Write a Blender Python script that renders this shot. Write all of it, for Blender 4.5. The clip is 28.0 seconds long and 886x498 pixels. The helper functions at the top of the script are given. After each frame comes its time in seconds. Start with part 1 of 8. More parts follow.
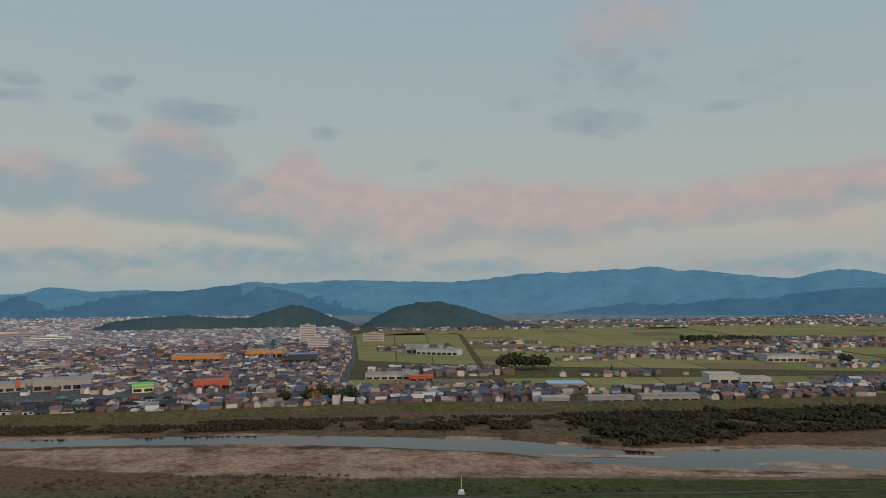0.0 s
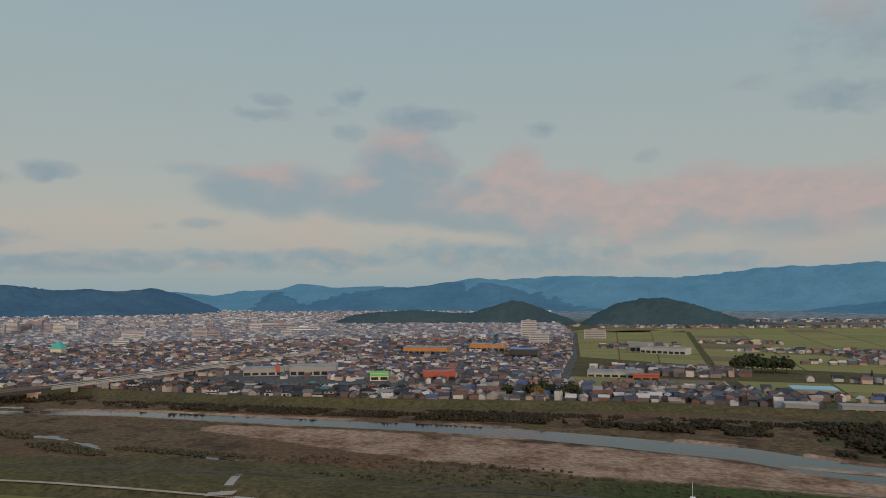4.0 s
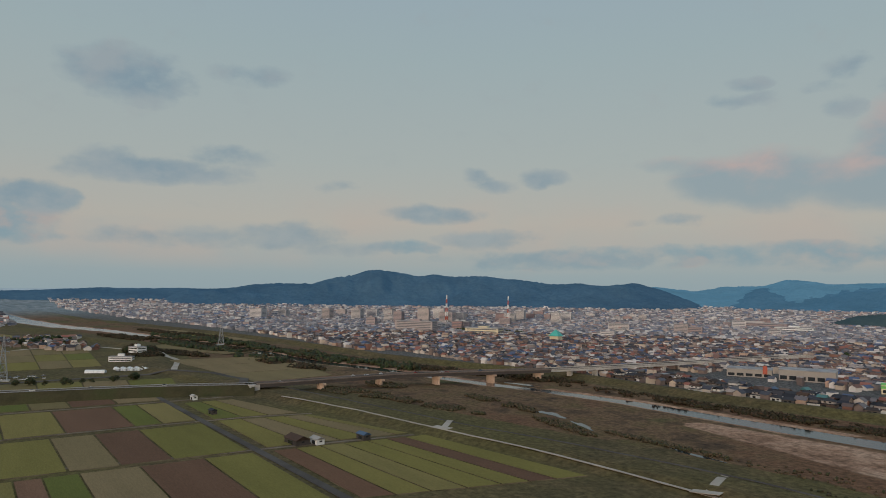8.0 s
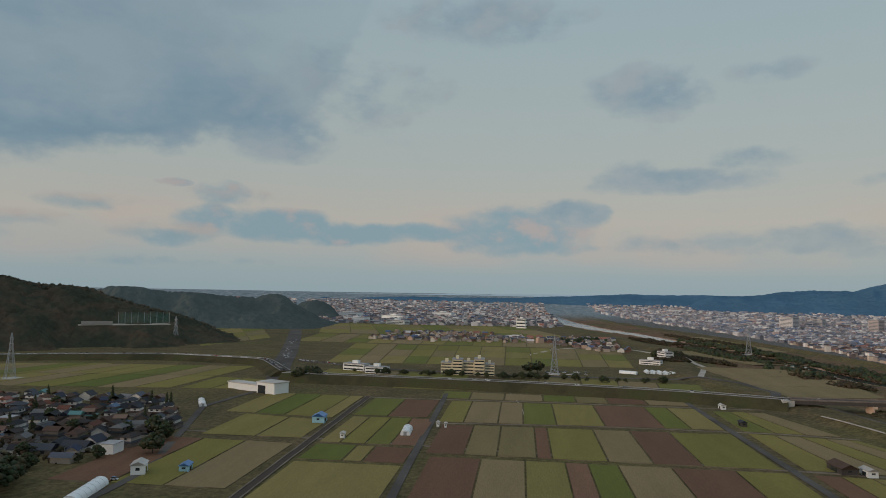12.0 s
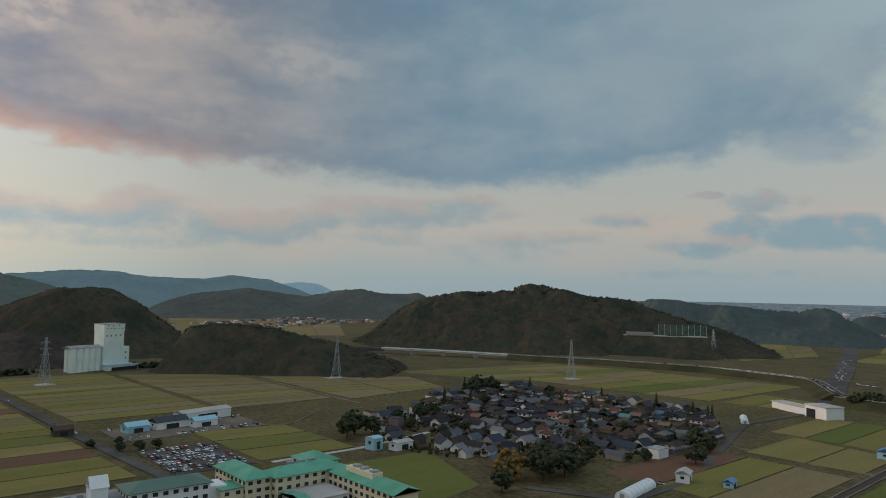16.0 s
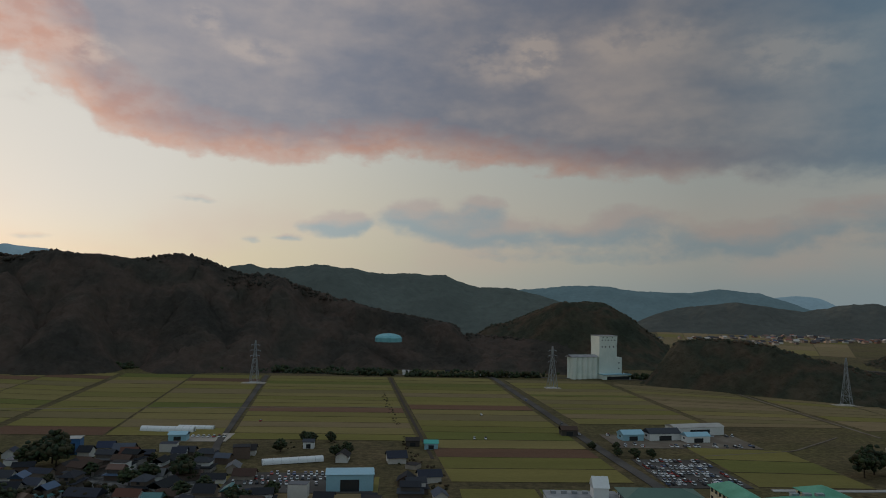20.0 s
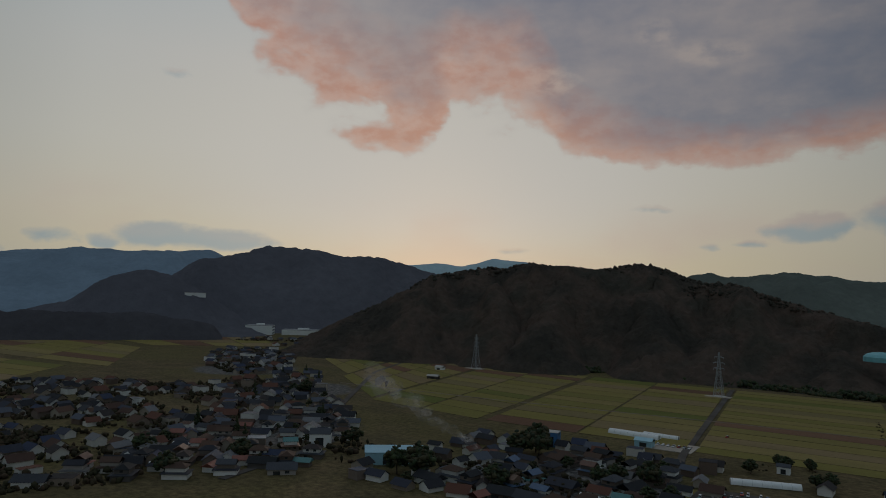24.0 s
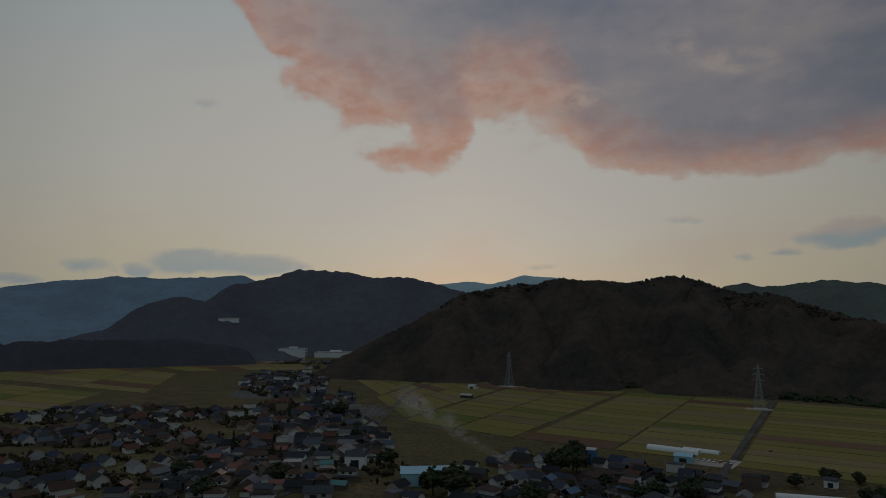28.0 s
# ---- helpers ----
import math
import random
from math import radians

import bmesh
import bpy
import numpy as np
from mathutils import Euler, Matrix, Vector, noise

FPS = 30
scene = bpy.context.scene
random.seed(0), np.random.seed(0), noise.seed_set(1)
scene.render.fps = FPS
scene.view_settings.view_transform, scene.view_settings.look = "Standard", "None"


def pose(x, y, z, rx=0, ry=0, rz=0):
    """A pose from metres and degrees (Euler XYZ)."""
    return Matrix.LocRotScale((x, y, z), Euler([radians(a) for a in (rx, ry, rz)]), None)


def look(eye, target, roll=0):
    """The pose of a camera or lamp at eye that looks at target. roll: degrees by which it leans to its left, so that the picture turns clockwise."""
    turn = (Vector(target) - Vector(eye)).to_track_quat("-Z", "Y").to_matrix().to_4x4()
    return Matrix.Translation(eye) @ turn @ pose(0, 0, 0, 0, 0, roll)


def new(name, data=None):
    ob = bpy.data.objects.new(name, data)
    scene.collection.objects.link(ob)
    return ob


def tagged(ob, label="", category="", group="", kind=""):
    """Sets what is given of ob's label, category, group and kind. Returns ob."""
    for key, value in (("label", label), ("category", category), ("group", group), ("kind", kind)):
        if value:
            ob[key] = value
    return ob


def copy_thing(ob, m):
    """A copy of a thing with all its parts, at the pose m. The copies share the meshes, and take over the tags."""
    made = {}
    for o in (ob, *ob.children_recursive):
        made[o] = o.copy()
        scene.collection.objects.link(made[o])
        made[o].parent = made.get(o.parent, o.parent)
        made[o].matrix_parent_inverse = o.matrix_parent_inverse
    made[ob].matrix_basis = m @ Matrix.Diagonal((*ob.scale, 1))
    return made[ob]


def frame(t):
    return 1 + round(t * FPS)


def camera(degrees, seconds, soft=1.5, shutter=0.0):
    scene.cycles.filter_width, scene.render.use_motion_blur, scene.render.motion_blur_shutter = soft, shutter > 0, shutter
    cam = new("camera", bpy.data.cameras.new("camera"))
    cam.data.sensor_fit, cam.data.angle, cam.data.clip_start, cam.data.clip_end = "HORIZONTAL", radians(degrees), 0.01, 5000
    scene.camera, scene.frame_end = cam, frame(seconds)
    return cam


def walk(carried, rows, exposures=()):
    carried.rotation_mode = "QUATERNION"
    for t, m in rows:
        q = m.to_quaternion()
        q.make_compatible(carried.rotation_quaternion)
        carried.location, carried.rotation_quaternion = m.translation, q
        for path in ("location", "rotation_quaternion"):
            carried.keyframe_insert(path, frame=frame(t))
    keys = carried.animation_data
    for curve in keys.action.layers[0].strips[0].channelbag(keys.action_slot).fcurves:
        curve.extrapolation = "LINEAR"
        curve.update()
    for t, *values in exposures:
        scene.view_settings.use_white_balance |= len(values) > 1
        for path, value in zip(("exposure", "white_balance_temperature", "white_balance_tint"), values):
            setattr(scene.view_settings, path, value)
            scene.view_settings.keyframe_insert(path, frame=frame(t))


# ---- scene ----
cam = camera(64.9, 28.0, soft=0.95)
PATH = [
    (0.0, pose(0, 0, 100, 90 + 4.11, 0, -0.55) @ pose(0, 0, 0, 0, 0, -0.44)),
    (0.5, pose(0, 0, 100, 90 + 4.12, 0, 0.32) @ pose(0, 0, 0, 0, 0, -0.46)),
    (1.0, pose(0, 0, 100, 90 + 4.09, 0, 2.12) @ pose(0, 0, 0, 0, 0, -0.31)),
    (1.5, pose(0, 0, 100, 90 + 4.10, 0, 4.43) @ pose(0, 0, 0, 0, 0, -0.25)),
    (2.0, pose(0, 0, 100, 90 + 4.05, 0, 6.69) @ pose(0, 0, 0, 0, 0, -0.17)),
    (2.5, pose(0, 0, 100, 90 + 4.01, 0, 9.00) @ pose(0, 0, 0, 0, 0, -0.13)),
    (4.5, pose(0, 0, 100, 90 + 3.83, 0, 21.73) @ pose(0, 0, 0, 0, 0, -0.16)),
    (5.0, pose(0, 0, 100, 90 + 3.75, 0, 26.96) @ pose(0, 0, 0, 0, 0, 0.10)),
    (5.5, pose(0, 0, 100, 90 + 3.67, 0, 31.57) @ pose(0, 0, 0, 0, 0, 0.24)),
    (6.0, pose(0, 0, 100, 90 + 3.62, 0, 36.27) @ pose(0, 0, 0, 0, 0, 0.36)),
    (6.5, pose(0, 0, 100, 90 + 3.54, 0, 40.93) @ pose(0, 0, 0, 0, 0, 0.48)),
    (7.0, pose(0, 0, 100, 90 + 3.47, 0, 45.67) @ pose(0, 0, 0, 0, 0, 0.56)),
    (7.5, pose(0, 0, 100, 90 + 3.42, 0, 50.41) @ pose(0, 0, 0, 0, 0, 0.62)),
    (8.0, pose(0, 0, 100, 90 + 3.37, 0, 55.36) @ pose(0, 0, 0, 0, 0, 0.69)),
    (8.5, pose(0, 0, 100, 90 + 3.32, 0, 60.58) @ pose(0, 0, 0, 0, 0, 0.79)),
    (9.0, pose(0, 0, 100, 90 + 3.30, 0, 65.68) @ pose(0, 0, 0, 0, 0, 0.81)),
    (9.5, pose(0, 0, 100, 90 + 3.29, 0, 70.83) @ pose(0, 0, 0, 0, 0, 0.89)),
    (10.0, pose(0, 0, 100, 90 + 3.27, 0, 75.99) @ pose(0, 0, 0, 0, 0, 0.98)),
    (10.5, pose(0, 0, 100, 90 + 3.27, 0, 81.11) @ pose(0, 0, 0, 0, 0, 0.98)),
    (11.0, pose(0, 0, 100, 90 + 3.25, 0, 86.22) @ pose(0, 0, 0, 0, 0, 0.99)),
    (11.5, pose(0, 0, 100, 90 + 3.30, 0, 91.36) @ pose(0, 0, 0, 0, 0, 1.00)),
    (12.0, pose(0, 0, 100, 90 + 3.35, 0, 96.51) @ pose(0, 0, 0, 0, 0, 0.98)),
    (12.5, pose(0, 0, 100, 90 + 3.37, 0, 101.50) @ pose(0, 0, 0, 0, 0, 0.96)),
    (14.5, pose(0, 0, 100, 90 + 3.49, 0, 122.27) @ pose(0, 0, 0, 0, 0, 0.97)),
    (15.0, pose(0, 0, 100, 90 + 3.54, 0, 127.66) @ pose(0, 0, 0, 0, 0, 1.02)),
    (15.5, pose(0, 0, 100, 90 + 3.59, 0, 133.04) @ pose(0, 0, 0, 0, 0, 1.07)),
    (16.0, pose(0, 0, 100, 90 + 3.62, 0, 138.53) @ pose(0, 0, 0, 0, 0, 1.14)),
    (16.5, pose(0, 0, 100, 90 + 3.67, 0, 143.97) @ pose(0, 0, 0, 0, 0, 1.21)),
    (17.0, pose(0, 0, 100, 90 + 3.73, 0, 148.97) @ pose(0, 0, 0, 0, 0, 1.22)),
    (17.5, pose(0, 0, 100, 90 + 3.77, 0, 153.83) @ pose(0, 0, 0, 0, 0, 1.20)),
    (18.0, pose(0, 0, 100, 90 + 3.86, 0, 158.28) @ pose(0, 0, 0, 0, 0, 1.26)),
    (18.5, pose(0, 0, 100, 90 + 3.90, 0, 162.92) @ pose(0, 0, 0, 0, 0, 1.22)),
    (19.0, pose(0, 0, 100, 90 + 3.93, 0, 167.58) @ pose(0, 0, 0, 0, 0, 1.21)),
    (19.5, pose(0, 0, 100, 90 + 3.98, 0, 172.25) @ pose(0, 0, 0, 0, 0, 1.24)),
    (20.0, pose(0, 0, 100, 90 + 3.99, 0, 176.93) @ pose(0, 0, 0, 0, 0, 1.22)),
    (20.5, pose(0, 0, 100, 90 + 3.99, 0, 181.59) @ pose(0, 0, 0, 0, 0, 1.24)),
    (21.0, pose(0, 0, 100, 90 + 4.00, 0, 185.95) @ pose(0, 0, 0, 0, 0, 1.26)),
    (21.5, pose(0, 0, 100, 90 + 4.02, 0, 190.74) @ pose(0, 0, 0, 0, 0, 1.28)),
    (22.0, pose(0, 0, 100, 90 + 4.01, 0, 195.51) @ pose(0, 0, 0, 0, 0, 1.34)),
    (22.5, pose(0, 0, 100, 90 + 3.99, 0, 200.31) @ pose(0, 0, 0, 0, 0, 1.35)),
    (24.5, pose(0, 0, 100, 90 + 3.98, 0, 215.09) @ pose(0, 0, 0, 0, 0, 1.53)),
    (25.0, pose(0, 0, 100, 90 + 4.20, 0, 215.17) @ pose(0, 0, 0, 0, 0, 1.24)),
    (25.5, pose(0, 0, 100, 90 + 4.42, 0, 215.26) @ pose(0, 0, 0, 0, 0, 0.98)),
    (26.0, pose(0, 0, 100, 90 + 4.59, 0, 215.36) @ pose(0, 0, 0, 0, 0, 0.73)),
    (26.5, pose(0, 0, 100, 90 + 4.77, 0, 215.48) @ pose(0, 0, 0, 0, 0, 0.55)),
    (27.0, pose(0, 0, 100, 90 + 4.94, 0, 215.56) @ pose(0, 0, 0, 0, 0, 0.33)),
    (27.5, pose(0, 0, 100, 90 + 5.11, 0, 215.68) @ pose(0, 0, 0, 0, 0, 0.13)),
    (28.0, pose(0, 0, 100, 90 + 5.30, 0, 215.81) @ pose(0, 0, 0, 0, 0, 0.08)),
]
EXPOSURES = [(0.0, 0.0), (5.0, -0.04), (12.5, 0.0), (15.0, 0.08), (17.0, -0.05), (18.5, -0.32), (20.0, -0.58), (21.0, -0.74), (22.5, -0.9), (24.5, -1.16), (26.0, -1.28), (28.0, -1.42)]
walk(cam, PATH, EXPOSURES)

# ---- sky and sun ----
SUN_AZ, SUN_EL = 214.0, 5.0          # degrees, azimuth counted from +y towards -x
MID_AZ = 107.0                        # the seam of the azimuth lies opposite

world = bpy.data.worlds.new("dusk_sky")
scene.world = world
world.use_nodes = True
WT = world.node_tree
WT.nodes.clear()


def wn(kind, **kw):
    n = WT.nodes.new(kind)
    for k, v in kw.items():
        if k == "operation":
            n.operation = v
        elif k == "clamp":
            n.use_clamp = v
    return n


def plug(n, i, v):
    if isinstance(v, bpy.types.NodeSocket):
        WT.links.new(v, n.inputs[i])
    else:
        n.inputs[i].default_value = v


def wmath(op, a, b=0.0, c=0.0, clamp=False):
    n = wn("ShaderNodeMath", operation=op, clamp=clamp)
    plug(n, 0, a), plug(n, 1, b), plug(n, 2, c)
    return n.outputs[0]


def wvec(op, a, b=(0, 0, 0), c=(0, 0, 0)):
    n = wn("ShaderNodeVectorMath", operation=op)
    plug(n, 0, a), plug(n, 1, b)
    if op == "MULTIPLY_ADD":
        plug(n, 2, c)
    return n.outputs[1] if op in ("LENGTH", "DOT_PRODUCT") else n.outputs[0]


def wmix(f, a, b):
    n = WT.nodes.new("ShaderNodeMix")
    n.data_type = "RGBA"
    for i, v in ((0, f), (6, a), (7, b)):
        if isinstance(v, bpy.types.NodeSocket):
            WT.links.new(v, n.inputs[i])
        else:
            n.inputs[i].default_value = v if i == 0 else (*v, 1)
    return n.outputs[2]


def wsmooth(v, lo, hi, a=0.0, b=1.0):
    n = WT.nodes.new("ShaderNodeMapRange")
    n.interpolation_type = "SMOOTHSTEP"
    plug(n, 0, v)
    for i, x in ((1, lo), (2, hi), (3, a), (4, b)):
        n.inputs[i].default_value = x
    return n.outputs[0]


def wramp(v, stops):
    n = WT.nodes.new("ShaderNodeValToRGB")
    plug(n, 0, v)
    el = n.color_ramp.elements
    while len(el) < len(stops):
        el.new(0.5)
    for e, (p, c) in zip(el, stops):
        e.position, e.color = p, (*c, 1)
    return n.outputs[0]


def wnoise(vec, scale, detail, rough, offset=0.0):
    n = WT.nodes.new("ShaderNodeTexNoise")
    n.noise_dimensions = "3D"
    plug(n, 0, wvec("ADD", vec, (offset, offset * 0.7, 0)))
    n.inputs["Scale"].default_value, n.inputs["Detail"].default_value, n.inputs["Roughness"].default_value = scale, detail, rough
    return n.outputs[0], n.outputs[1]


direction = WT.nodes.new("ShaderNodeTexCoord").outputs["Generated"]
turned = WT.nodes.new("ShaderNodeVectorRotate")
turned.rotation_type = "Z_AXIS"
turned.inputs["Angle"].default_value = radians(-MID_AZ)
WT.links.new(direction, turned.inputs["Vector"])
xyz = WT.nodes.new("ShaderNodeSeparateXYZ")
WT.links.new(turned.outputs[0], xyz.inputs[0])
az = wmath("MULTIPLY", wmath("ARCTAN2", wmath("MULTIPLY", xyz.outputs[0], -1.0), xyz.outputs[1]), 57.29578)
el = wmath("MULTIPLY", wmath("ARCSINE", xyz.outputs[2]), 57.29578)
flat = WT.nodes.new("ShaderNodeCombineXYZ")
WT.links.new(az, flat.inputs[0]), WT.links.new(el, flat.inputs[1])
flat = flat.outputs[0]

# clouds: soft heaps (azimuth, elevation, half width, half height, weight), frayed by noise
HEAPS_NORTH = [
    (36.5, 10.1, 2.7, 0.7, 0.50), (33.7, 8.6, 2.9, 1.6, 0.90), (30.2, 8.6, 4.0, 1.9, 0.95), (24.8, 8.0, 2.8, 1.8, 0.90), (20.4, 10.0, 3.7, 3.3, 1.00), (21.1, 7.5, 5.1, 1.7, 1.00), (16.5, 6.9, 3.6, 1.4, 1.00),
    (14.3, 8.0, 2.2, 1.9, 0.90), (11.2, 9.0, 2.5, 2.7, 1.00), (12.1, 6.4, 3.7, 1.3, 1.00), (8.2, 6.5, 2.9, 1.5, 0.90),
]
HEAPS_NORTH_EAST = [
    (9.3, 6.7, 3.2, 2.1, 0.90), (6.6, 7.4, 3.7, 2.4, 1.00), (0.6, 6.5, 4.7, 2.3, 1.00), (-3.7, 7.3, 4.2, 2.4, 1.00), (-8.7, 6.7, 5.0, 2.4, 1.00), (-13.9, 6.9, 4.0, 2.0, 0.90), (-18.5, 6.7, 3.0, 1.6, 0.80),
    (-22.4, 7.1, 3.2, 1.7, 0.90), (-26.6, 7.5, 3.2, 1.8, 0.95), (-29.7, 8.0, 2.7, 1.5, 0.95), (-32.5, 8.3, 2.0, 1.4, 1.00), (-35.6, 8.3, 1.9, 1.3, 0.90), (-15.9, 21.1, 4.9, 3.1, 0.50),
]
WISPS_NORTH = [
    (31.4, 15.6, 1.4, 0.5, 0.50), (32.2, 14.4, 2.1, 0.6, 0.50), (24.8, 16.0, 1.8, 0.8, 0.50), (26.5, 14.8, 1.6, 0.5, 0.40), (25.5, 13.1, 1.2, 0.7, 0.50), (19.0, 14.3, 3.1, 1.1, 0.65), (9.1, 13.4, 1.5, 0.7, 0.45),
    (52.3, 9.3, 1.1, 0.7, 0.60), (51.4, 8.7, 1.6, 0.5, 0.60), (47.4, 9.3, 1.8, 0.7, 0.65), (56.3, 6.2, 3.7, 0.7, 0.75), (52.0, 4.2, 3.6, 0.7, 0.60), (39.8, 5.5, 1.1, 0.4, 0.35), (36.2, 5.6, 1.9, 0.5, 0.50),
]
WISPS_NORTH_EAST = [
    (-14.4, 17.7, 5.4, 2.3, 0.35), (-13.4, 13.9, 3.8, 1.1, 0.50), (-22.9, 14.5, 1.4, 0.6, 0.42), (-26.5, 15.9, 2.3, 1.8, 0.30), (0.8, 11.1, 1.3, 0.6, 0.32), (-7.5, 15.5, 2.3, 0.5, 0.22),
]
BANDS_NORTH = [
    (45.9, 2.5, 8.7, 0.7, 0.50), (36.4, 3.2, 9.0, 0.6, 0.45), (26.7, 2.8, 5.6, 0.6, 0.50), (58.5, 3.3, 2.4, 0.5, 0.50), (15.2, 3.7, 6.7, 0.8, 0.40), (7.9, 3.6, 4.6, 1.1, 0.42), (-3.2, 2.7, 4.2, 0.6, 0.40),
]
BANDS_NORTH_EAST = [
    (29.2, 2.8, 5.3, 0.9, 0.45), (16.8, 3.4, 6.3, 1.1, 0.42), (9.3, 2.8, 6.7, 1.0, 0.40), (-27.8, 2.3, 7.3, 0.6, 0.45),
]
WISPS_WEST = [
    (80.1, 15.7, 3.9, 1.8, 0.75), (82.8, 16.4, 2.0, 0.8, 0.50), (71.4, 16.7, 3.1, 0.8, 0.50), (78.2, 8.8, 6.0, 1.0, 0.75), (72.9, 10.1, 3.2, 0.8, 0.55), (81.0, 9.8, 2.3, 0.7, 0.50), (86.0, 6.4, 2.8, 1.1, 0.70),
    (64.0, 8.3, 1.7, 0.5, 0.45), (73.6, 4.0, 4.2, 0.8, 0.50), (67.5, 4.3, 3.8, 1.1, 0.65), (79.2, 3.7, 3.5, 0.7, 0.50), (62.0, 3.2, 5.5, 0.5, 0.45), (45.4, 2.6, 9.0, 0.6, 0.45),
]
MASS_WEST = [
    (117.3, 16.1, 4.9, 3.2, 0.80), (112.9, 14.8, 3.4, 2.4, 0.80), (110.2, 12.3, 3.9, 1.9, 0.80), (118.1, 12.1, 2.0, 1.8, 0.80), (107.0, 17.2, 3.3, 2.2, 0.50), (103.1, 15.2, 3.4, 2.7, 0.45), (98.3, 16.4, 2.3, 1.7, 0.30),
    (93.4, 21.6, 7.4, 1.7, 0.60),
]
BANDS_WEST = [
    (114.4, 7.4, 1.8, 0.9, 0.40), (115.0, 5.3, 2.6, 1.0, 0.55), (109.4, 5.0, 4.3, 1.1, 0.85), (103.6, 4.5, 5.1, 0.8, 0.75), (98.4, 4.7, 3.3, 0.7, 0.65), (91.1, 4.8, 5.1, 1.7, 0.60), (86.0, 6.3, 2.8, 1.0, 0.55),
    (90.1, 3.6, 4.6, 0.6, 0.50), (118.1, 3.8, 2.0, 0.6, 0.60), (118.1, 7.9, 1.2, 0.3, 0.40), (117.8, 1.9, 6.7, 0.4, 0.30),
]
BANDS_SOUTH_WEST = [
    (123.7, 6.0, 2.8, 0.7, 0.60), (118.2, 4.2, 3.8, 0.7, 0.60), (114.1, 7.1, 2.7, 1.0, 0.35), (133.4, 3.9, 6.4, 1.4, 0.35), (142.9, 5.9, 4.1, 1.0, 0.60), (148.0, 5.6, 4.9, 0.7, 0.50), (155.0, 4.6, 6.6, 0.9, 0.60),
    (158.3, 5.8, 2.4, 0.6, 0.45),
]
LOW_SOUTH = [
    (185.3, 5.8, 2.3, 0.9, 0.80), (178.7, 6.2, 3.7, 1.2, 0.80), (174.0, 7.1, 1.8, 1.1, 0.80), (174.8, 5.2, 5.1, 1.0, 0.70), (166.8, 5.1, 6.4, 1.0, 0.70), (161.3, 5.6, 3.3, 1.5, 0.75), (155.2, 4.9, 5.6, 1.2, 0.75),
    (150.2, 5.7, 4.6, 1.0, 0.70), (141.7, 6.7, 7.7, 1.1, 0.75), (136.3, 7.5, 2.6, 0.8, 0.70), (130.9, 4.5, 4.8, 0.7, 0.55), (143.9, 4.5, 4.4, 0.6, 0.45),
]
LOW_SOUTH_EAST = [
    (185.2, 5.9, 2.6, 1.1, 0.85), (178.8, 6.7, 2.9, 1.2, 0.90), (174.2, 6.9, 2.1, 1.3, 0.95), (171.5, 5.4, 5.7, 1.2, 0.80), (162.4, 6.3, 2.4, 1.1, 0.80), (163.2, 3.6, 9.9, 0.7, 0.50), (192.2, 4.4, 1.2, 0.4, 0.50),
    (189.4, 4.7, 1.0, 0.3, 0.50), (207.6, 4.0, 1.1, 0.2, 0.50),
]
LOW_SUNSET = [
    (185.3, 5.9, 2.3, 1.0, 0.95), (188.0, 5.8, 1.2, 0.5, 0.70), (189.5, 4.8, 1.1, 0.3, 0.70), (192.0, 4.4, 1.0, 0.4, 0.60), (197.2, 7.4, 1.5, 0.3, 0.50), (207.9, 3.9, 1.2, 0.2, 0.50), (242.6, 3.5, 1.6, 0.5, 0.80),
    (239.4, 3.5, 1.0, 0.5, 0.80), (235.8, 4.0, 2.7, 0.9, 0.95), (231.8, 3.7, 3.9, 0.7, 0.85), (229.0, 3.6, 2.2, 0.4, 0.70), (247.4, 2.5, 1.5, 0.3, 0.60), (234.6, 16.3, 1.4, 0.4, 0.45), (217.0, 12.7, 1.0, 0.5, 0.55),
]
LIT_SPOTS = [(169.8, 19.5, 1.9, 1.5, 0.8), (173.0, 19.2, 3.6, 1.7, 0.4), (160.8, 20.5, 5.0, 1.4, 0.45), (196.9, 20.7, 1.6, 0.9, 0.4), (193.0, 19.0, 2.8, 0.9, 0.42), (205.0, 17.3, 2.0, 1.0, 0.6), (150.0, 18.0, 4.0, 1.6, 0.5)]
# lower edge of the great cloud bank: azimuth, elevation
BANK_EDGE = [(101, 26), (105, 17), (109, 12.2), (116, 11.3), (120, 10.1), (127, 8.9), (134.4, 8.4), (140, 8.3), (146, 8.8), (151, 9.1), (157, 9.5), (162.3, 9.7), (170.6, 10.5), (176, 11.2), (180.7, 11.9), (185, 11.4),
             (189, 10.9), (196, 10.8), (199, 11.3), (203.3, 11.7), (205.5, 14.3), (207.3, 15.8), (211.1, 16.2), (213.2, 17.3), (214.9, 14.9), (217.2, 14.2), (220.1, 15.3), (224.3, 16.4), (228.9, 17.7), (231, 20), (232.5, 23.6), (234.5, 26)]

stretched = wvec("MULTIPLY", flat, (0.6, 1.0, 1.0))
billow, billow_c = wnoise(stretched, 0.13, 4.0, 0.5)
wisp, wisp_c = wnoise(stretched, 0.36, 4.5, 0.55, 31.0)
puff, _ = wnoise(stretched, 0.85, 4.5, 0.55, 83.0)
shift = wvec("MULTIPLY", wvec("SUBTRACT", billow_c, (0.5, 0.5, 0.5)), (3.0, 1.1, 0.0))
shift2 = wvec("MULTIPLY", wvec("SUBTRACT", wisp_c, (0.5, 0.5, 0.5)), (2.4, 1.3, 0.0))
frayed = wvec("ADD", wvec("ADD", flat, shift), shift2)
ragged = wmath("MULTIPLY_ADD", wmath("SUBTRACT", wisp, 0.5), 1.5, wmath("MULTIPLY", wmath("SUBTRACT", puff, 0.5), 0.9))


